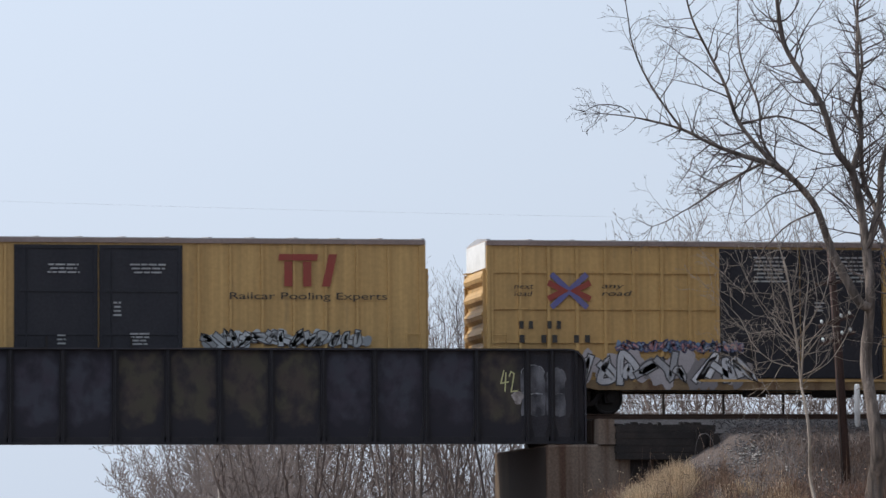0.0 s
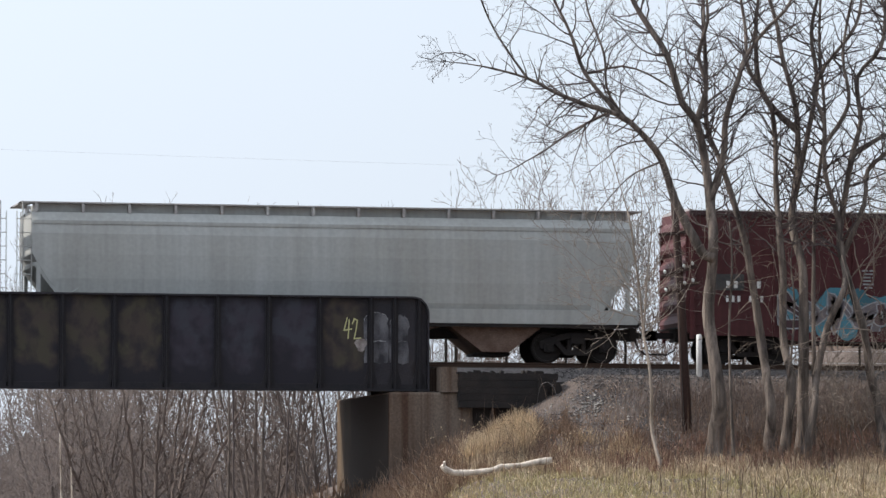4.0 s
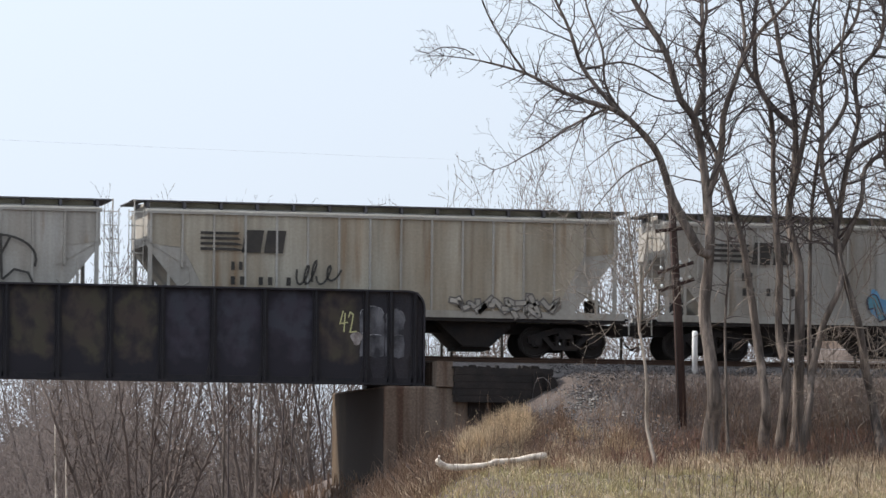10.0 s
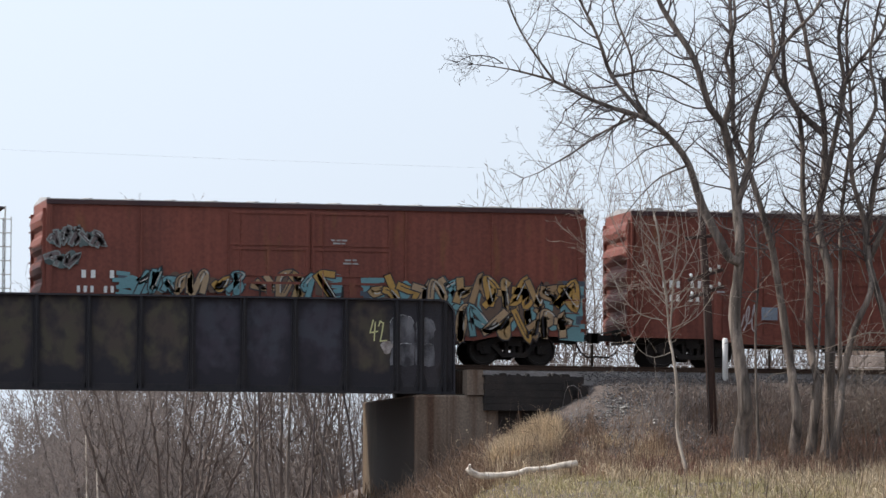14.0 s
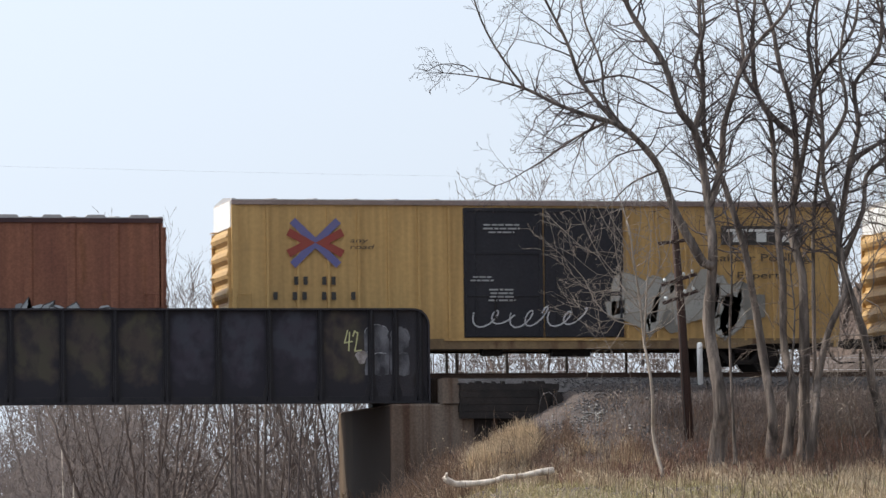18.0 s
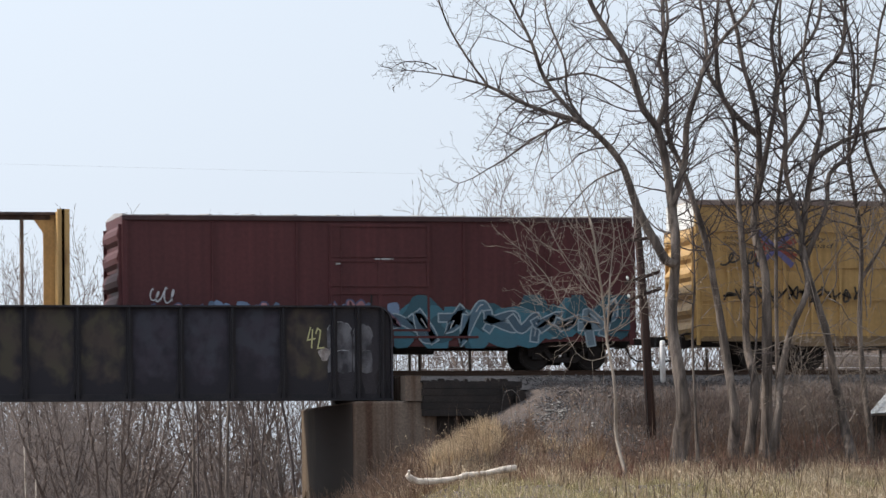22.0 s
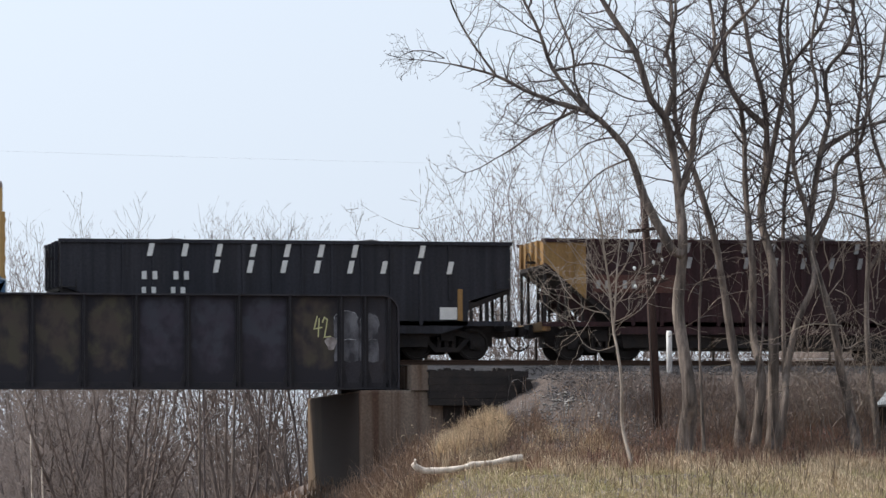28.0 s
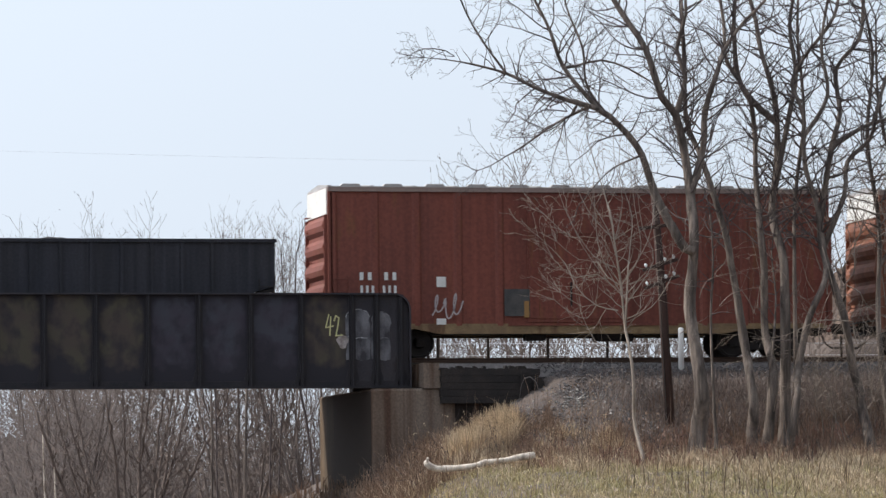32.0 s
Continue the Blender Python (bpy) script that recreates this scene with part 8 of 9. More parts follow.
        m.f = [(i * (nv + 1) + j, (i + 1) * (nv + 1) + j, (i + 1) * (nv + 1) + j + 1, i * (nv + 1) + j + 1) for i in range(nu) for j in range(nv)]
        tagged(part(name, m, material), label, "woods", kind="stuff")

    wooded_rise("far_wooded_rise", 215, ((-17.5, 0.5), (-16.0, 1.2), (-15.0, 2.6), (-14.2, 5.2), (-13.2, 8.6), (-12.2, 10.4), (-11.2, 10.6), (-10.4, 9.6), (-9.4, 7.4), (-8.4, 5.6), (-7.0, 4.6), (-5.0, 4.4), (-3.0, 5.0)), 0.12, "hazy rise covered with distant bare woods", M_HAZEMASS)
    wooded_rise("brushy_rise", 30, ((9.6, 5.4), (10.6, 7.2), (11.2, 9.0), (11.7, 10.2), (12.4, 10.9), (13.4, 11.3), (14.8, 11.5), (18.0, 11.7), (24.0, 11.6)), 0.05, "brown rise overgrown with bare brush behind the railway", M_BRUSHMASS)
    # many-stemmed trees with domed crowns, and single slim trunks, close behind the bridge
    for seed, u, y, h, k, wide, bark in ((301, -9.8, 30, 11.5, 13, 31, M_FARTWIG), (302, -6.4, 44, 11.8, 7, 20, M_FARTWIG), (303, -4.0, 42, 11.6, 10, 24, M_FARTWIG), (304, -11.8, 80, 13.0, 10, 24, M_HAZETWIG), (305, -1.2, 46, 12.0, 10, 24, M_FARTWIG), (307, -5.3, 62, 13.0, 6, 16, M_FARTWIG), (308, 2.0, 15, 8.5, 8, 15, M_FARTWIG)):
        segs, stems = fan_tree(seed, h, k, wide)
        p = arrays(segs)
        x = 0.226 * y + 0.37 + u * (128 + y) / 130
        tree = tagged(new("coppiced_tree"), "bare many-stemmed tree spreading like a fan behind the bridge", "tree", "trees in the valley")
        big = p[2] > 0.03
        off = np.array([x, y, float(ground_z(x, y))])
        for st in stems:
            part("stem", Mesh().tube([v + Vector(off) for v, r in st], [r for v, r in st], 6), bark, tree, "", True)
        q = ribbons(p[0][~big] + off, p[1][~big] + off, np.maximum(p[2][~big], 0.0058), np.maximum(p[3][~big], 0.0052), gen)
        part("crown", faces("crown", q, 4, bark), None, tree)
    for seed, y, u, du, r, bark in ((311, 22, -7.35, 0.0, 0.062, M_BARK), (312, 22, -6.35, 0.1, 0.085, M_BARK), (313, 20, -7.2, -0.05, 0.035, M_TWIG), (314, 21, -5.6, 0.12, 0.03, M_TWIG), (315, 21, -5.35, 0.3, 0.028, M_TWIG), (316, 14, -4.25, -0.55, 0.055, M_TWIG)):
        w = Wood(seed)
        x = 0.226 * y + 0.37 + u * (128 + y) / 130
        z = float(ground_z(x, y))
        tr = w.limb([(x - du * 0.2, y, z - 0.3), (x, y, 2.4), (x + du * 0.35, y, 4.6), (x + du, y, 6.6), (x + du * 1.1, y, 8.5), (x + du * 0.9, y + 0.3, 10.5)], r, 0.02, 0.01)
        w.clothe(tr, 0.35, 0.6, 1.6, 1, 0.3, 0, 0.7)
        w.build("slim_tree", "slim bare tree trunk behind the bridge", bark, M_TWIG, "trees in the valley")
    rear = [(0.226 * y + 0.37 + u * (128 + y) / 130, y, h) for u, y, h in ((2.75, 17, 11.6), (3.4, 20, 12.8), (4.0, 16, 12.4), (4.8, 22, 12.6))]
    more = [(0.226 * y + 0.37 + u * (128 + y) / 130, y, h) for u, y, h in ((5.6, 17, 10.8), (6.4, 21, 11.2), (7.2, 16, 10.4), (8.0, 22, 11.2), (8.8, 18, 10.8), (9.6, 21, 11.0), (10.4, 17, 10.8), (11.6, 20, 11.6), (12.8, 22, 11.8))]
    plant("brown_brush", [(x, y, (h - float(ground_z(x, y))) / 11.0) for x, y, h in more], "bare brown brush and young trees close behind the railway", 0.010, upright[2:5] + bushy[:1], M_FARTWIG)
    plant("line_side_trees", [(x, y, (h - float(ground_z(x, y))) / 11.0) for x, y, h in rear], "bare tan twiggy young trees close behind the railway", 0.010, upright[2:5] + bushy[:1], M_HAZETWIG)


far_woods()
# ---- ground cover and small things ----
def blades(name, spots, h0, h1, w, lean, material, label, category="grass", bend=0.5):
    """Grass or weed blades: two tapering quads each, bent over."""
    rng = np.random.default_rng(len(name) * 17 + len(spots))
    s = np.asarray(spots, float)
    n = len(s)
    a = rng.uniform(0, 2 * np.pi, n)
    h = rng.uniform(h0, h1, n)
    tilt = rng.normal(0, lean, n)
    d = np.stack([np.cos(a), np.sin(a), np.zeros(n)], 1)
    side = np.stack([np.ones(n) * 0.97, 0.24 * np.ones(n), np.zeros(n)], 1) * (w * rng.uniform(0.6, 1.3, n))[:, None]
    up = np.array([0, 0, 1.0])
    mid = s + up * (h * 0.55)[:, None] + d * (tilt * h * 0.4)[:, None]
    tip = s + up * (h * (1 - 0.3 * np.abs(tilt)))[:, None] + d * (tilt * h * (0.8 + bend))[:, None]
    q1 = np.stack([s - side, s + side, mid + side * 0.8, mid - side * 0.8], 1)
    q2 = np.stack([mid - side * 0.8, mid + side * 0.8, tip + side * 0.2, tip - side * 0.2], 1)
    me = faces(name, np.concatenate([q1, q2]), 4, material)
    tagged(new(name, me), label, category, kind="stuff")


def scatter(n, x0, x1, y0, y1, seed, keep=None):
    rng = np.random.default_rng(seed)
    x, y = rng.uniform(x0, x1, n), rng.uniform(y0, y1, n)
    if keep is not None:
        k = keep(x, y, rng)
        x, y = x[k], y[k]
    return np.stack([x, y, ground_z(x, y) - 0.03], 1)


def clumped(x, y, rng, f=0.8, cut=0.0):
    v = np.array([noise.noise((a * f, b * f, 3.7)) for a, b in zip(x, y)])
    return v + rng.uniform(-0.25, 0.25, len(x)) > cut


blades("lawn_grass", scatter(30000, -6, 16, -25, -9.5, 1), 0.08, 0.30, 0.011, 0.5, M_LAWN, "short yellow-green winter grass")
blades("tufted_grass", scatter(9000, -6, 16, -25, -10.0, 31, lambda x, y, r: clumped(x, y, r, 1.3, 0.12)), 0.22, 0.55, 0.012, 0.45, M_STRAW, "pale tufts of dead grass in the meadow")
blades("straw_grass", scatter(26000, -2.0, 1.6, -9.0, -5.0, 2, lambda x, y, r: clumped(x, y, r, 0.8, -0.3) & ((x + 0.45 - 0.55 * (y + 7.1)) ** 2 / 0.75 + (y + 7.1) ** 2 / 2.6 + 0.15 * r.normal(size=len(x)) < 1)), 0.55, 1.1, 0.011, 0.25, M_STRAW, "tall golden dry grass on the bank", "grass", 0.3)
blades("bank_weeds", scatter(14000, -4.2, 2.0, -10.5, -3.8, 12, lambda x, y, r: clumped(x, y, r, 0.9, -0.05)), 0.15, 0.7, 0.009, 0.5, M_BROWNWEED, "brown weeds and leaf litter beside the pier", "weeds")
blades("straw_fringe", scatter(11000, -3, 16, -13.5, -9.6, 3, lambda x, y, r: clumped(x, y, r, 0.6, 0.05) & ((x > 0.4) | (y > -10.7))), 0.25, 0.75, 0.010, 0.4, M_STRAW, "dry straw grass at the toe of the bank")
def clear_log(x, y):
    """Only short grass grows before the fallen log."""
    return ~((x > -3.6) & (x < 0.5) & (y < -10.9))


def off_gravel(x, y, r):
    """Few weeds grow on the gravel that spills down between the bulkhead and the trees."""
    return ~((x > 1.2) & (x < 5.4) & (y > -6.5 + 0.5 * np.sin(2.3 * x))) | (r.random(len(x)) < 0.12)


blades("brown_weeds", scatter(16000, -1, 16, -9.6, -5.0, 4, lambda x, y, r: clumped(x, y, r, 0.9, 0.0) & off_gravel(x, y, r)), 0.2, 0.75, 0.009, 0.45, M_BROWNWEED, "brown dead weeds and brambles on the slope", "weeds")
blades("bank_scrub", scatter(16000, 3.0, 16, -7.2, -3.9, 14, lambda x, y, r: clumped(x, y, r, 0.7, -0.1 + 0.0 * x) & (r.random(len(x)) < np.interp(x, [3, 4.6, 6.5], [0.05, 0.25, 1.0]))), 0.2, 0.75, 0.010, 0.5, M_SCRUB, "dark brown dead scrub and leaf litter on the bank", "weeds")
blades("red_weeds", scatter(13000, 0.3, 13, -11.4, -6.6, 15, lambda x, y, r: clumped(x, y, r, 0.6, -0.05)), 0.2, 0.6, 0.008, 0.4, M_REDWEED, "reddish-brown dead weed stems before the trees", "weeds", 0.3)
blades("meadow_stalks", scatter(750, -6, 15, -24, -9.5, 16, lambda x, y, r: clumped(x, y, r, 0.5, -0.08) & clear_log(x, y)), 0.45, 1.3, 0.009, 0.35, M_DARKSTALK, "thin dark upright weed stalks in the meadow", "weeds", 0.2)
blades("tree_foot_straw", scatter(9000, 8.6, 15.5, -12.6, -9.3, 32, lambda x, y, r: clumped(x, y, r, 0.7, 0.0)), 0.2, 0.5, 0.011, 0.5, M_STRAW, "bleached straw grass before the trees")
blades("pier_weeds", scatter(8000, -8.5, -1.5, -15.0, -3.4, 25, lambda x, y, r: clumped(x, y, r, 0.6, -0.2) & clear_log(x, y)), 0.3, 1.0, 0.009, 0.4, M_BROWNWEED, "brown weeds at the foot of the pier", "weeds")
blades("pier_straw", scatter(5000, -8.5, -1.0, -16.0, -6.5, 26, lambda x, y, r: clumped(x, y, r, 0.7, 0.0) & clear_log(x, y)), 0.3, 0.9, 0.009, 0.4, M_STRAW, "dry straw grass before the pier")
blades("tall_weed_stalks", scatter(420, -5, 15, -12.5, -5.0, 5), 0.9, 1.7, 0.008, 0.25, M_BROWNWEED, "tall dead weed stalks", "weeds", 0.2)


blades("mound_straw", scatter(5200, 0.9, 4.2, -8.4, -5.9, 33, lambda x, y, r: clumped(x, y, r, 1.1, 0.02) & (y < -6.2 - 0.25 * (x - 1.0))), 0.25, 0.62, 0.011, 0.5, M_STRAW, "pale straw tufts on the gravel's foot", "grass", 0.3)
blades("litter_clumps", scatter(5200, 3.2, 15.5, -9.4, -6.2, 34, lambda x, y, r: clumped(x, y, r, 1.2, 0.12)), 0.12, 0.45, 0.014, 0.7, M_LEAF, "clumps of brown leaves and bent weeds before the trees", "weeds")
blades("meadow_straw", scatter(12000, 5.0, 16, -22.0, -11.5, 35, lambda x, y, r: clumped(x, y, r, 0.7, -0.1)), 0.15, 0.42, 0.012, 0.5, M_STRAW, "bleached dead grass among the green of the meadow")


def weed_brush():
    w = Wood(61)
    for i in range(260):
        x, y = w.rng.uniform(-3.5, 14), w.rng.uniform(-10.5, -5.6)
        if 1.2 < x < 6.5 and y > -7.8:
            continue
        p = Vector((x, y, float(ground_z(x, y))))
        w.shoot(p, Vector((w.rng.gauss(0, 0.4), w.rng.gauss(0, 0.4), 1)), w.rng.uniform(0.6, 1.5), 0.010, 1, 0.1, 0.10, 0.8)
    tagged(new("brush_twigs", segments("brush_twigs", [s[0] for s in w.thin], [s[1] for s in w.thin], [s[2] for s in w.thin], [s[3] for s in w.thin], 3, M_TWIG)), "low leafless brush twigs on the bank", "brush", kind="stuff")
    # pale seed heads on thin stalks by the abutment
    w = Wood(62)
    heads = []
    for i in range(44):
        x, y = w.rng.uniform(-3.2, 3.2), w.rng.uniform(-9.5, -6.0)
        p = Vector((x, y, float(ground_z(x, y))))
        q = p + Vector((w.rng.gauss(0, 0.12), w.rng.gauss(0, 0.1), w.rng.uniform(0.8, 1.5)))
        w.thin.append((p, q, 0.006, 0.004))
        for k in range(3):
            c = q + Vector((w.rng.gauss(0, 0.05), w.rng.gauss(0, 0.05), w.rng.gauss(0, 0.05)))
            heads += [[c.x - 0.02, c.y, c.z - 0.015], [c.x + 0.02, c.y, c.z - 0.015], [c.x, c.y, c.z + 0.025]]
    ob = tagged(new("seed_stalks", segments("seed_stalks", [s[0] for s in w.thin], [s[1] for s in w.thin], [s[2] for s in w.thin], [s[3] for s in w.thin], 3, M_BROWNWEED)), "thin weed stalks with pale seed heads", "weeds", kind="stuff")
    part("seed_head", faces("seed_head", heads, 3, M_STRAW), None, ob)


weed_brush()


def stones():
    rng = np.random.default_rng(8)
    n = 15000
    x = rng.uniform(-0.5, 16, n)
    y = np.where(rng.random(n) < 0.6, rng.uniform(-4.6, -2.3, n), rng.uniform(-6.6, -4.0, n))
    fade = np.interp(x, [4.5, 7.5], [1.0, 0.25])
    keep = (rng.random(n) < np.where(y < -3.2, fade, 1.0)) & (rng.random(n) < np.interp(y, [-6.6, -5.2, -4.0], [0.05, 0.5, 1.0])) & ((y < -3.65) | (x > 2.3))
    x, y = x[keep], y[keep]
    xs, ys = rng.uniform(1.0, 7.0, 6500), rng.uniform(-7.9, -4.2, 6500)
    k2 = (rng.random(6500) < np.interp(ys, [-7.9, -6.5, -5.0], [0.15, 0.7, 1.0])) & (ys > -4.2 - 3.2 * (xs - 0.6))
    x, y = np.concatenate([x, xs[k2]]), np.concatenate([y, ys[k2]])
    z = np.where(y > -2.9, np.interp(y, [-3.0, -2.3], [5.88, 6.28]), ground_z(x, y))
    s = rng.uniform(0.012, 0.040, len(x))
    lay_stones("ballast_stones", rng, x, y, z, s, M_STONE, "loose grey ballast stones spilling down the bank")
    # newer, paler stones lie in drifts near the top of the spill and by the pole
    xs, ys = rng.uniform(1.4, 5.6, 5200), rng.uniform(-6.7, -3.9, 5200)
    near = np.maximum(np.exp(-((xs - 3.0) / 0.75) ** 2 - ((ys + 4.75) / 0.42) ** 2), np.exp(-((xs - 4.75) / 0.42) ** 2 - ((ys + 6.0) / 0.45) ** 2))
    k3 = rng.random(5200) < 0.26 * near + 0.012
    xs, ys = xs[k3], ys[k3]
    lay_stones("pale_stones", rng, xs, ys, ground_z(xs, ys) + 0.02, rng.uniform(0.022, 0.058, len(xs)), M_PALESTONE, "pale broken stones lying in drifts on the gravel")


def lay_stones(name, rng, x, y, z, s, material, label):
    o = np.array([[1, 0, 0], [0, 1, 0], [-1, 0, 0], [0, -1, 0], [0, 0, 0.8], [0, 0, -0.8]], float)
    tri = np.array([[0, 1, 4], [1, 2, 4], [2, 3, 4], [3, 0, 4], [1, 0, 5], [2, 1, 5], [3, 2, 5], [0, 3, 5]])
    v = o[None] * s[:, None, None] * rng.uniform(0.6, 1.4, (len(x), 6, 3))
    v += np.stack([x, y, z + s * 0.4], 1)[:, None]
    tagged(new(name, faces(name, v[:, tri].reshape(-1, 3), 3, material)), label, "gravel", kind="stuff")


stones()


def leaf_litter():
    """Curled dead leaves lying on the bank and caught in the weeds."""
    rng = np.random.default_rng(19)
    sp = np.concatenate([scatter(5200, -3.5, 15, -10.5, -4.0, 20), scatter(3200, 1.5, 9, -8.4, -5.4, 21)])
    n = len(sp)
    c = sp + np.stack([np.zeros(n), np.zeros(n), rng.uniform(0.03, 0.35, n) ** 1.3], 1)
    a, b = rng.normal(size=(n, 3)), rng.normal(size=(n, 3))
    a /= np.linalg.norm(a, axis=1, keepdims=True)
    b = np.cross(a, b)
    b /= np.linalg.norm(b, axis=1, keepdims=True)
    s = rng.uniform(0.018, 0.045, n)[:, None]
    q = np.stack([c - a * s, c + b * s * 0.6, c + a * s, c - b * s * 0.6], 1)
    tagged(new("leaf_litter", faces("leaf_litter", q, 4, M_LEAF)), "pale curled dead leaves on the bank", "leaves", kind="stuff")


leaf_litter()
blades("valley_weeds", scatter(8500, -13, -2.85, -3.3, 26, 22), 0.2, 0.8, 0.014, 0.45, M_BROWNWEED, "brown weeds on the slope behind the pier", "weeds")


def make_log():
    g = tagged(new("fallen_log"), "bleached barkless fallen log lying in the grass", "log")
    pts = [(-3.0, -11.0, 3.29), (-2.93, -11, 3.23), (-2.84, -11, 3.15), (-2.66, -11.0, 3.09), (-2.4, -11.03, 3.085), (-2.15, -11.05, 3.10), (-1.9, -11.08, 3.12), (-1.6, -11.1, 3.17), (-1.35, -11.1, 3.24), (-1.1, -11.1, 3.27), (-0.75, -11.12, 3.31), (-0.4, -11.15, 3.38), (-0.1, -11.18, 3.42), (0.04, -11.2, 3.45)]
    pts = [(x, y, max(z, float(ground_z(x, y)) + 0.05)) for x, y, z in pts]
    part("stem", Mesh().tube(pts, [0.05, 0.085, 0.095, 0.085, 0.098, 0.078, 0.088, 0.07, 0.098, 0.075, 0.07, 0.092, 0.105, 0.075], 9), M_LOG, g, "", True)
    part("branch_stub", Mesh().tube([pts[1], (-2.95, -11.15, pts[1][2] + 0.16)], [0.045, 0.03], 7), M_LOG, g)


make_log()


def make_pole():
    p = tagged(new("telegraph_pole"), "old brown telegraph pole with short crossarms and glass insulators", "utility pole")
    part("shaft", Mesh().tube([(5.36, -6.05, 3.8), (5.16, -6.05, 8.0), (4.94, -6.05, 11.25)], [0.145, 0.125, 0.10], 10), M_POLE, p, "", True)
    for z, tilt in ((10.05, 0.12), (8.95, 0.30), (8.45, 0.34)):
        xc = 5.36 - (z - 3.8) * 0.056
        arm = part("crossarm", Mesh().box(-0.55, 0.55, -0.17, -0.09, -0.05, 0.05), M_POLE, p)
        arm.matrix_basis = pose(xc, -6.05, z, 0, -math.degrees(tilt), 0)
        if z < 10:
            for dx in (-0.42, 0.18, 0.44):
                part("insulator", Mesh().tube([(dx, -0.13, 0.05), (dx, -0.13, 0.09), (dx, -0.13, 0.12), (dx, -0.13, 0.17)], [0.015, 0.045, 0.05, 0.02], 7), M_CERAMIC, arm)
    part("ground_wire", Mesh().tube([(5.22, -6.17, 4.0), (5.06, -6.16, 8.0), (4.9, -6.15, 11.2)], 0.012, 4), M_STEEL, p)


make_pole()
mk = tagged(new("marker_post"), "white plastic cable marker post beside the track", "marker post")
part("tube", Mesh().tube([(6.57, -2.98, 5.7), (6.57, -2.98, 7.24), (6.57, -2.98, 7.29)], [0.085, 0.085, 0.06], 12), M_MARKER, mk, "", True)


def make_ball_marker():
    """Orange ball on a short stem, with a thin white stake beside it."""
    x, y = -2.88, -30.0
    z = float(ground_z(x, y))
    b = tagged(new("ball_marker"), "bright orange plastic ball marker on a short stem in the grass", "marker")
    top = 2.035
    r = 0.205
    part("ball", Mesh().tube([(x, y, top - r + r * math.sin(a)) for a in np.linspace(-1.5, 1.5, 11)], [max(0.01, r * math.cos(a)) for a in np.linspace(-1.5, 1.5, 11)], 18), M_SAFETY, b, "", True)
    part("stem", Mesh().tube([(x, y, z - 0.3), (x, y, top - 2 * r + 0.03)], 0.03, 8), M_STEEL, b)
    s = tagged(new("stake"), "thin white survey stake with a black edge", "stake")
    x += 0.225
    part("lath", Mesh().box(x - 0.016, x + 0.012, y - 0.01, y + 0.01, z - 0.3, 2.13), M_MARKER, s)
    part("dark_edge", Mesh().box(x + 0.013, x + 0.03, y - 0.012, y + 0.012, z - 0.3, 2.125), M_BLACK, s)


make_ball_marker()


def make_wire_loop():
    """A bent cable end that sticks out of the bank beside the bulkhead."""
    y = -3.75
    w = tagged(new("cable_loop"), "thin bent cable end arching beside the bulkhead", "cable")
    part("loop", Mesh().tube([(1.46, y, 5.2), (1.52, y, 5.59), (1.62, y, 5.78), (1.79, y, 5.83), (1.96, y, 5.69), (2.04, y, 5.45), (2.1, y, float(ground_z(2.1, y)) - 0.2)], 0.010, 6), M_STONE, w, "", True)


make_wire_loop()


def far_rail():
    """Posts and a wire along the far side of the line."""
    f = tagged(new("fence"), "dark line-side fence posts with wires behind the track", "fence")
    for i, x in enumerate([0.5, 0.81] + [2.4 + 1.9 * k for k in range(12)]):
        part("post", Mesh().box(x - 0.035, x + 0.035, 3.98, 4.06, 5.2, 7.65 if i < 2 else 7.35), M_TIMBER, f)
    for z in (6.75, 7.12):
        part("wire", Mesh().tube([(0.5, 4.0, z), (23.3, 4.0, z)], 0.010, 4), M_WIRE, f)


far_rail()


def sky_wires():
    for dz, y in ((0.0, 15.2),):
        pts = [(x, y, 13.93 + dz - 0.020 * (x + 11.0) + 0.00035 * (x + 11) ** 2) for x in np.linspace(-120, 120, 41)]
        tagged(part("overhead_wire", Mesh().tube(pts, 0.0024, 4), M_WIRE), "thin overhead wire strung behind the railway", "wire")
    for x in (-120, 120):
        up = tagged(new("utility_pole"), "wooden utility pole carrying the overhead wires", "utility pole")
        z = 13.93 - 0.020 * (x + 11.0) + 0.00035 * (x + 11) ** 2
        part("shaft", Mesh().tube([(x, 15.2, float(ground_z(x, 15.2)) - 0.5), (x, 15.2, z + 0.3)], [0.17, 0.12], 10), M_POLE, up)
        part("crossarm", Mesh().box(x - 0.06, x + 0.06, 14.7, 15.7, z - 0.42, z - 0.3), M_POLE, up)


sky_wires()


def white_stakes():
    for x, h in ((-7.9, 5.1), (-7.86, 4.0), (-7.5, 4.1)):
        z = float(ground_z(x, 30))
        s = tagged(new("birch_stem"), "slim white birch stem standing in the valley brush", "tree")
        part("trunk", Mesh().tube([(x, 30, z - 0.3), (x + 0.05, 30, (z + h) / 2), (x - 0.03, 30, h)], [0.055, 0.045, 0.025], 7), M_LOG, s)


white_stakes()


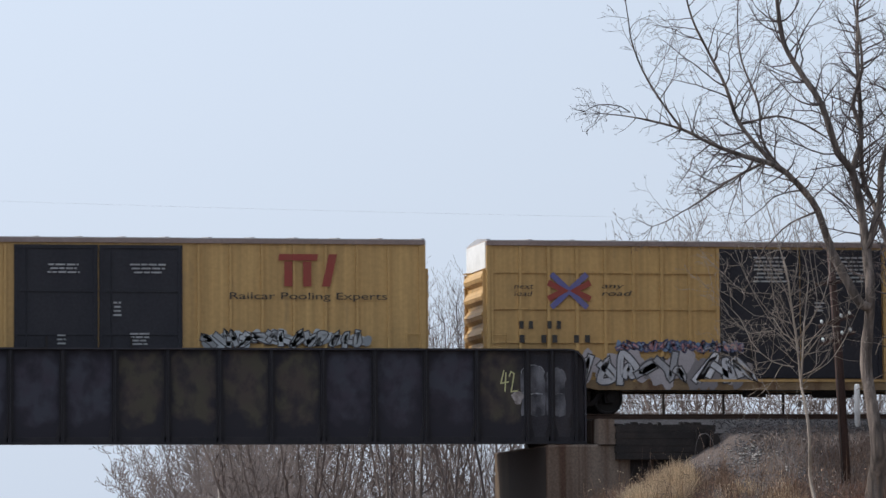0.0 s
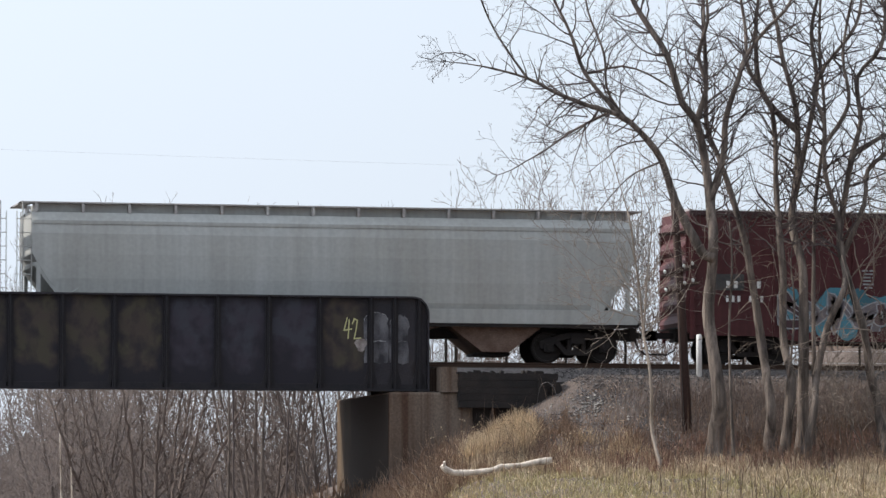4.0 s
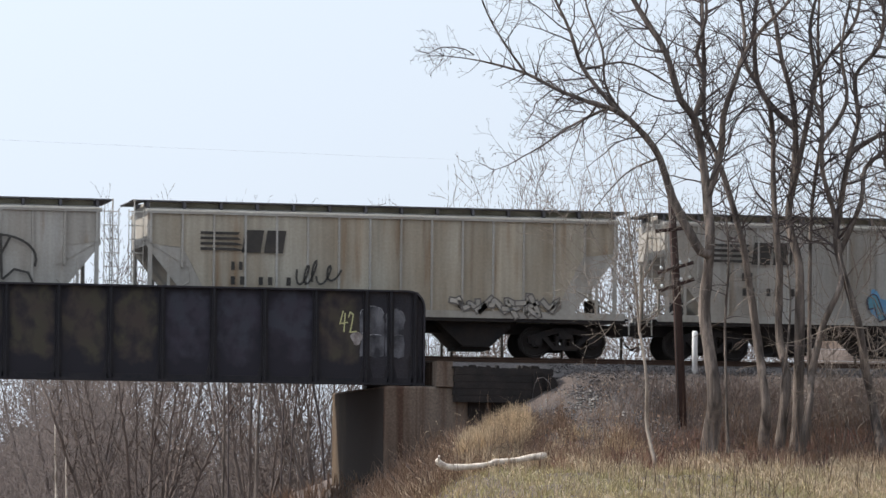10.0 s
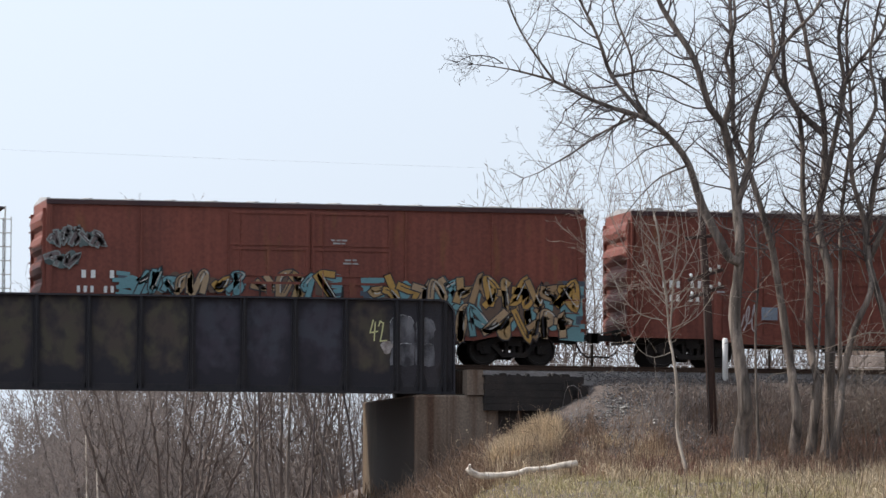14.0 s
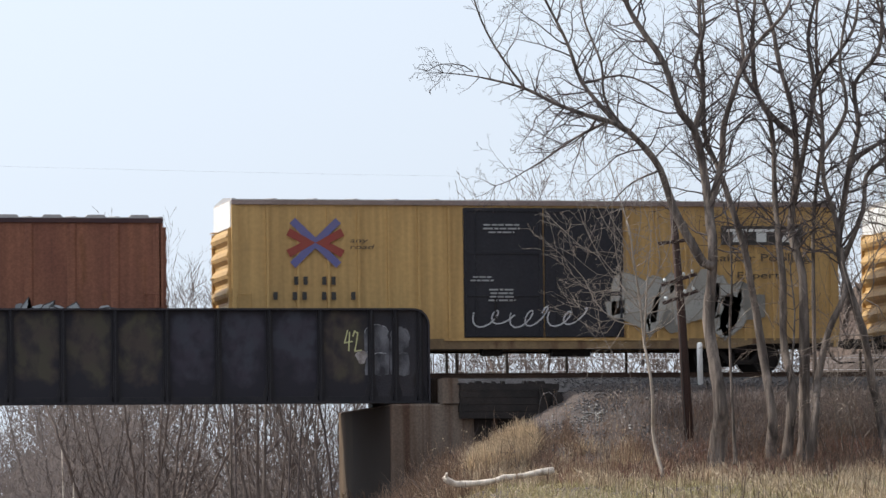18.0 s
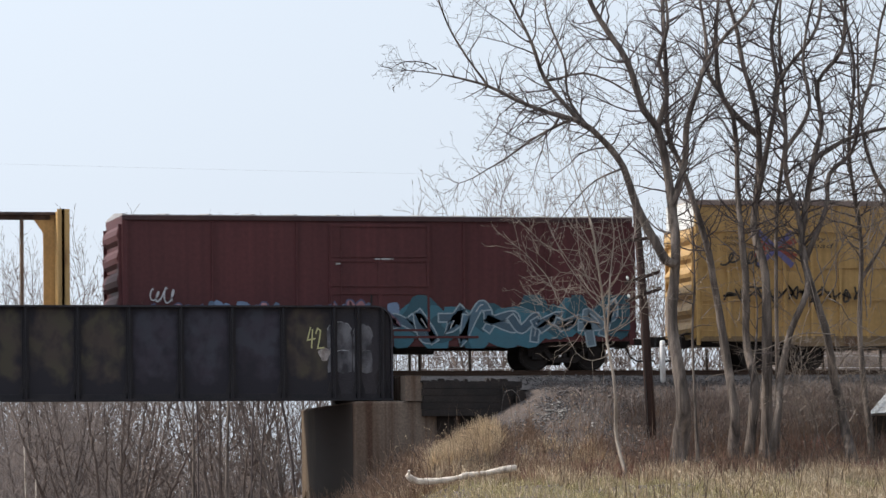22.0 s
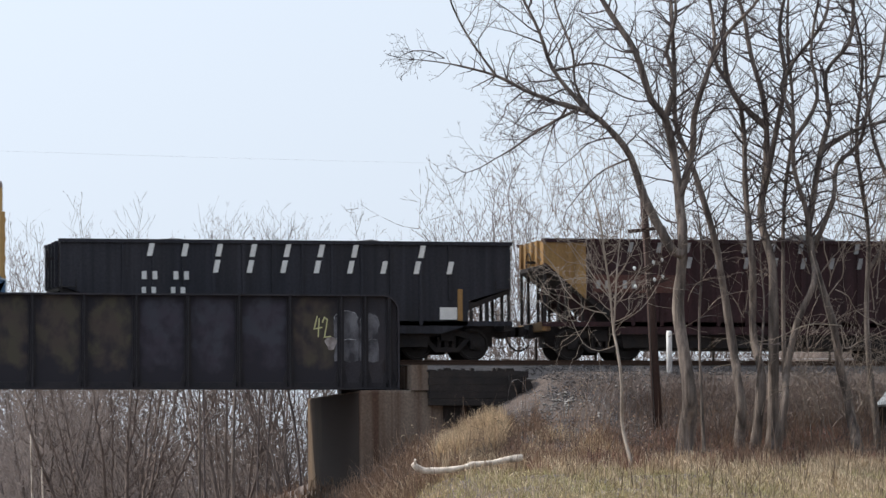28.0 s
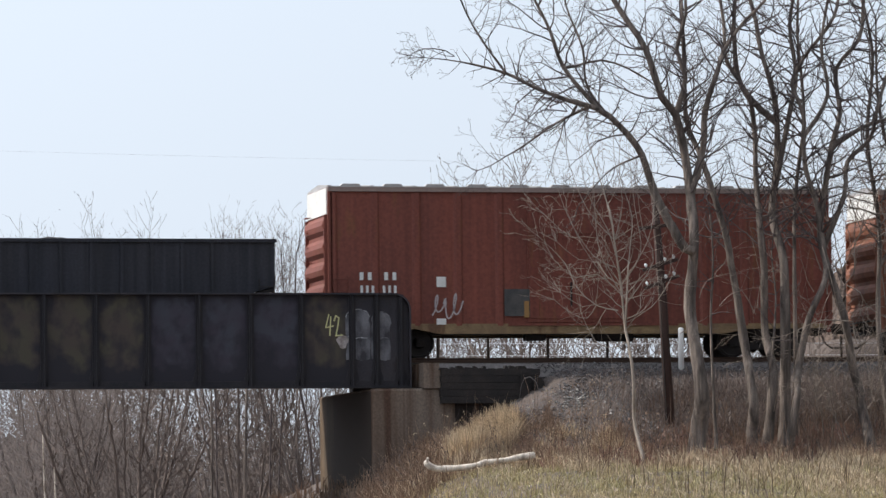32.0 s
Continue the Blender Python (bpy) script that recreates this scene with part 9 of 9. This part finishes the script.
def make_shed():
    """Corner of a small open shed with a pale sheet roof at the foot of the bank."""
    x, y, z = 11.75, -8.0, 5.00
    s = tagged(new("shed"), "small open shed with a pale sheet-metal roof", "shed")
    roof = Mesh().prism([(x, z), (x + 0.06, z - 0.05), (x + 1.9, z + 2.0), (x + 3.6, z - 0.05), (x + 3.66, z), (x + 1.9, z + 2.1)], y - 1.0, y + 1.6)
    part("roof", roof, mat("pale_roof_sheet", (0.34, 0.37, 0.40), 0.5, 0.1, (0.33, 0.35, 0.38), 0.5, 0.7, 0.1, 0.1), s, "pale grey sheet roof")
    for px in (x + 0.12, x + 3.5):
        for py in (y - 0.9, y + 1.5):
            part("post", Mesh().box(px - 0.05, px + 0.05, py - 0.05, py + 0.05, float(ground_z(px, py)) - 0.2, z), M_TIMBER, s)
    part("back_wall", Mesh().box(x + 0.2, x + 3.4, y + 1.4, y + 1.45, float(ground_z(x + 1, y + 1.4)) - 0.2, z - 0.06), M_TIMBER, s)


make_shed()


# ---- what moves: the train rolls to the left, its wheels turn ----
BIRD = tagged(new("bird"), "small dark bird in flight", "bird")
body = Mesh().tube([(-0.085, 0, 0.0), (-0.065, 0, 0.006), (-0.025, 0, 0.0), (0.03, 0, -0.003), (0.075, 0, 0.005), (0.12, 0, 0.008)], [0.004, 0.018, 0.028, 0.024, 0.011, 0.014], 8)
part("body", body, M_BLACK, BIRD, "", True)
for s in (-1, 1):
    wing = part("wing", Mesh().prism([(-0.045, -0.004), (0.035, -0.004), (0.035, 0.004), (-0.045, 0.004)], 0.0, 0.08).prism([(-0.035, -0.003), (0.02, -0.003), (0.02, 0.003), (-0.035, 0.003)], 0.08, 0.16), M_BLACK, BIRD)
    wing.matrix_basis = pose(-0.01, 0, 0.015, 25) if s > 0 else pose(-0.02, 0, 0.015, 0, 0, 180) @ pose(0, 0, 0, 25)


def motions():
    # the bird crosses the sky from right to left
    walk(BIRD, [(0, pose(257, 100, 9.4)), (24, pose(60.3, 100, 9.4)), (26, pose(43.9, 100, 14.4)), (29, pose(19.32, 100, 21.97)), (30, pose(11.12, 100, 24.5)), (32, pose(-5.3, 100, 30.5))])
    for i, car in enumerate(CARS):
        x = (ENDS[i][0] + ENDS[i][1]) / 2
        walk(car, [(t, pose(x - d, 0, RAIL_Z)) for t, d in ROLLED])
    ts, ds = [r[0] for r in ROLLED], [r[1] for r in ROLLED]
    for dx, wheels in TURNING.items():
        rows = [(k / FPS, pose(dx, 0, WHEEL_R, 0, -math.degrees(float(np.interp(k / FPS, ts, ds)) / WHEEL_R) % 360, 0)) for k in range(32 * FPS + 1)]
        walk(wheels[0], rows)
        first = wheels[0].animation_data
        for w in wheels[1:]:          # all wheelsets of the train turn alike
            w.rotation_mode = "QUATERNION"
            keys = w.animation_data_create()
            keys.action = first.action
            keys.action_slot = first.action_slot


motions()
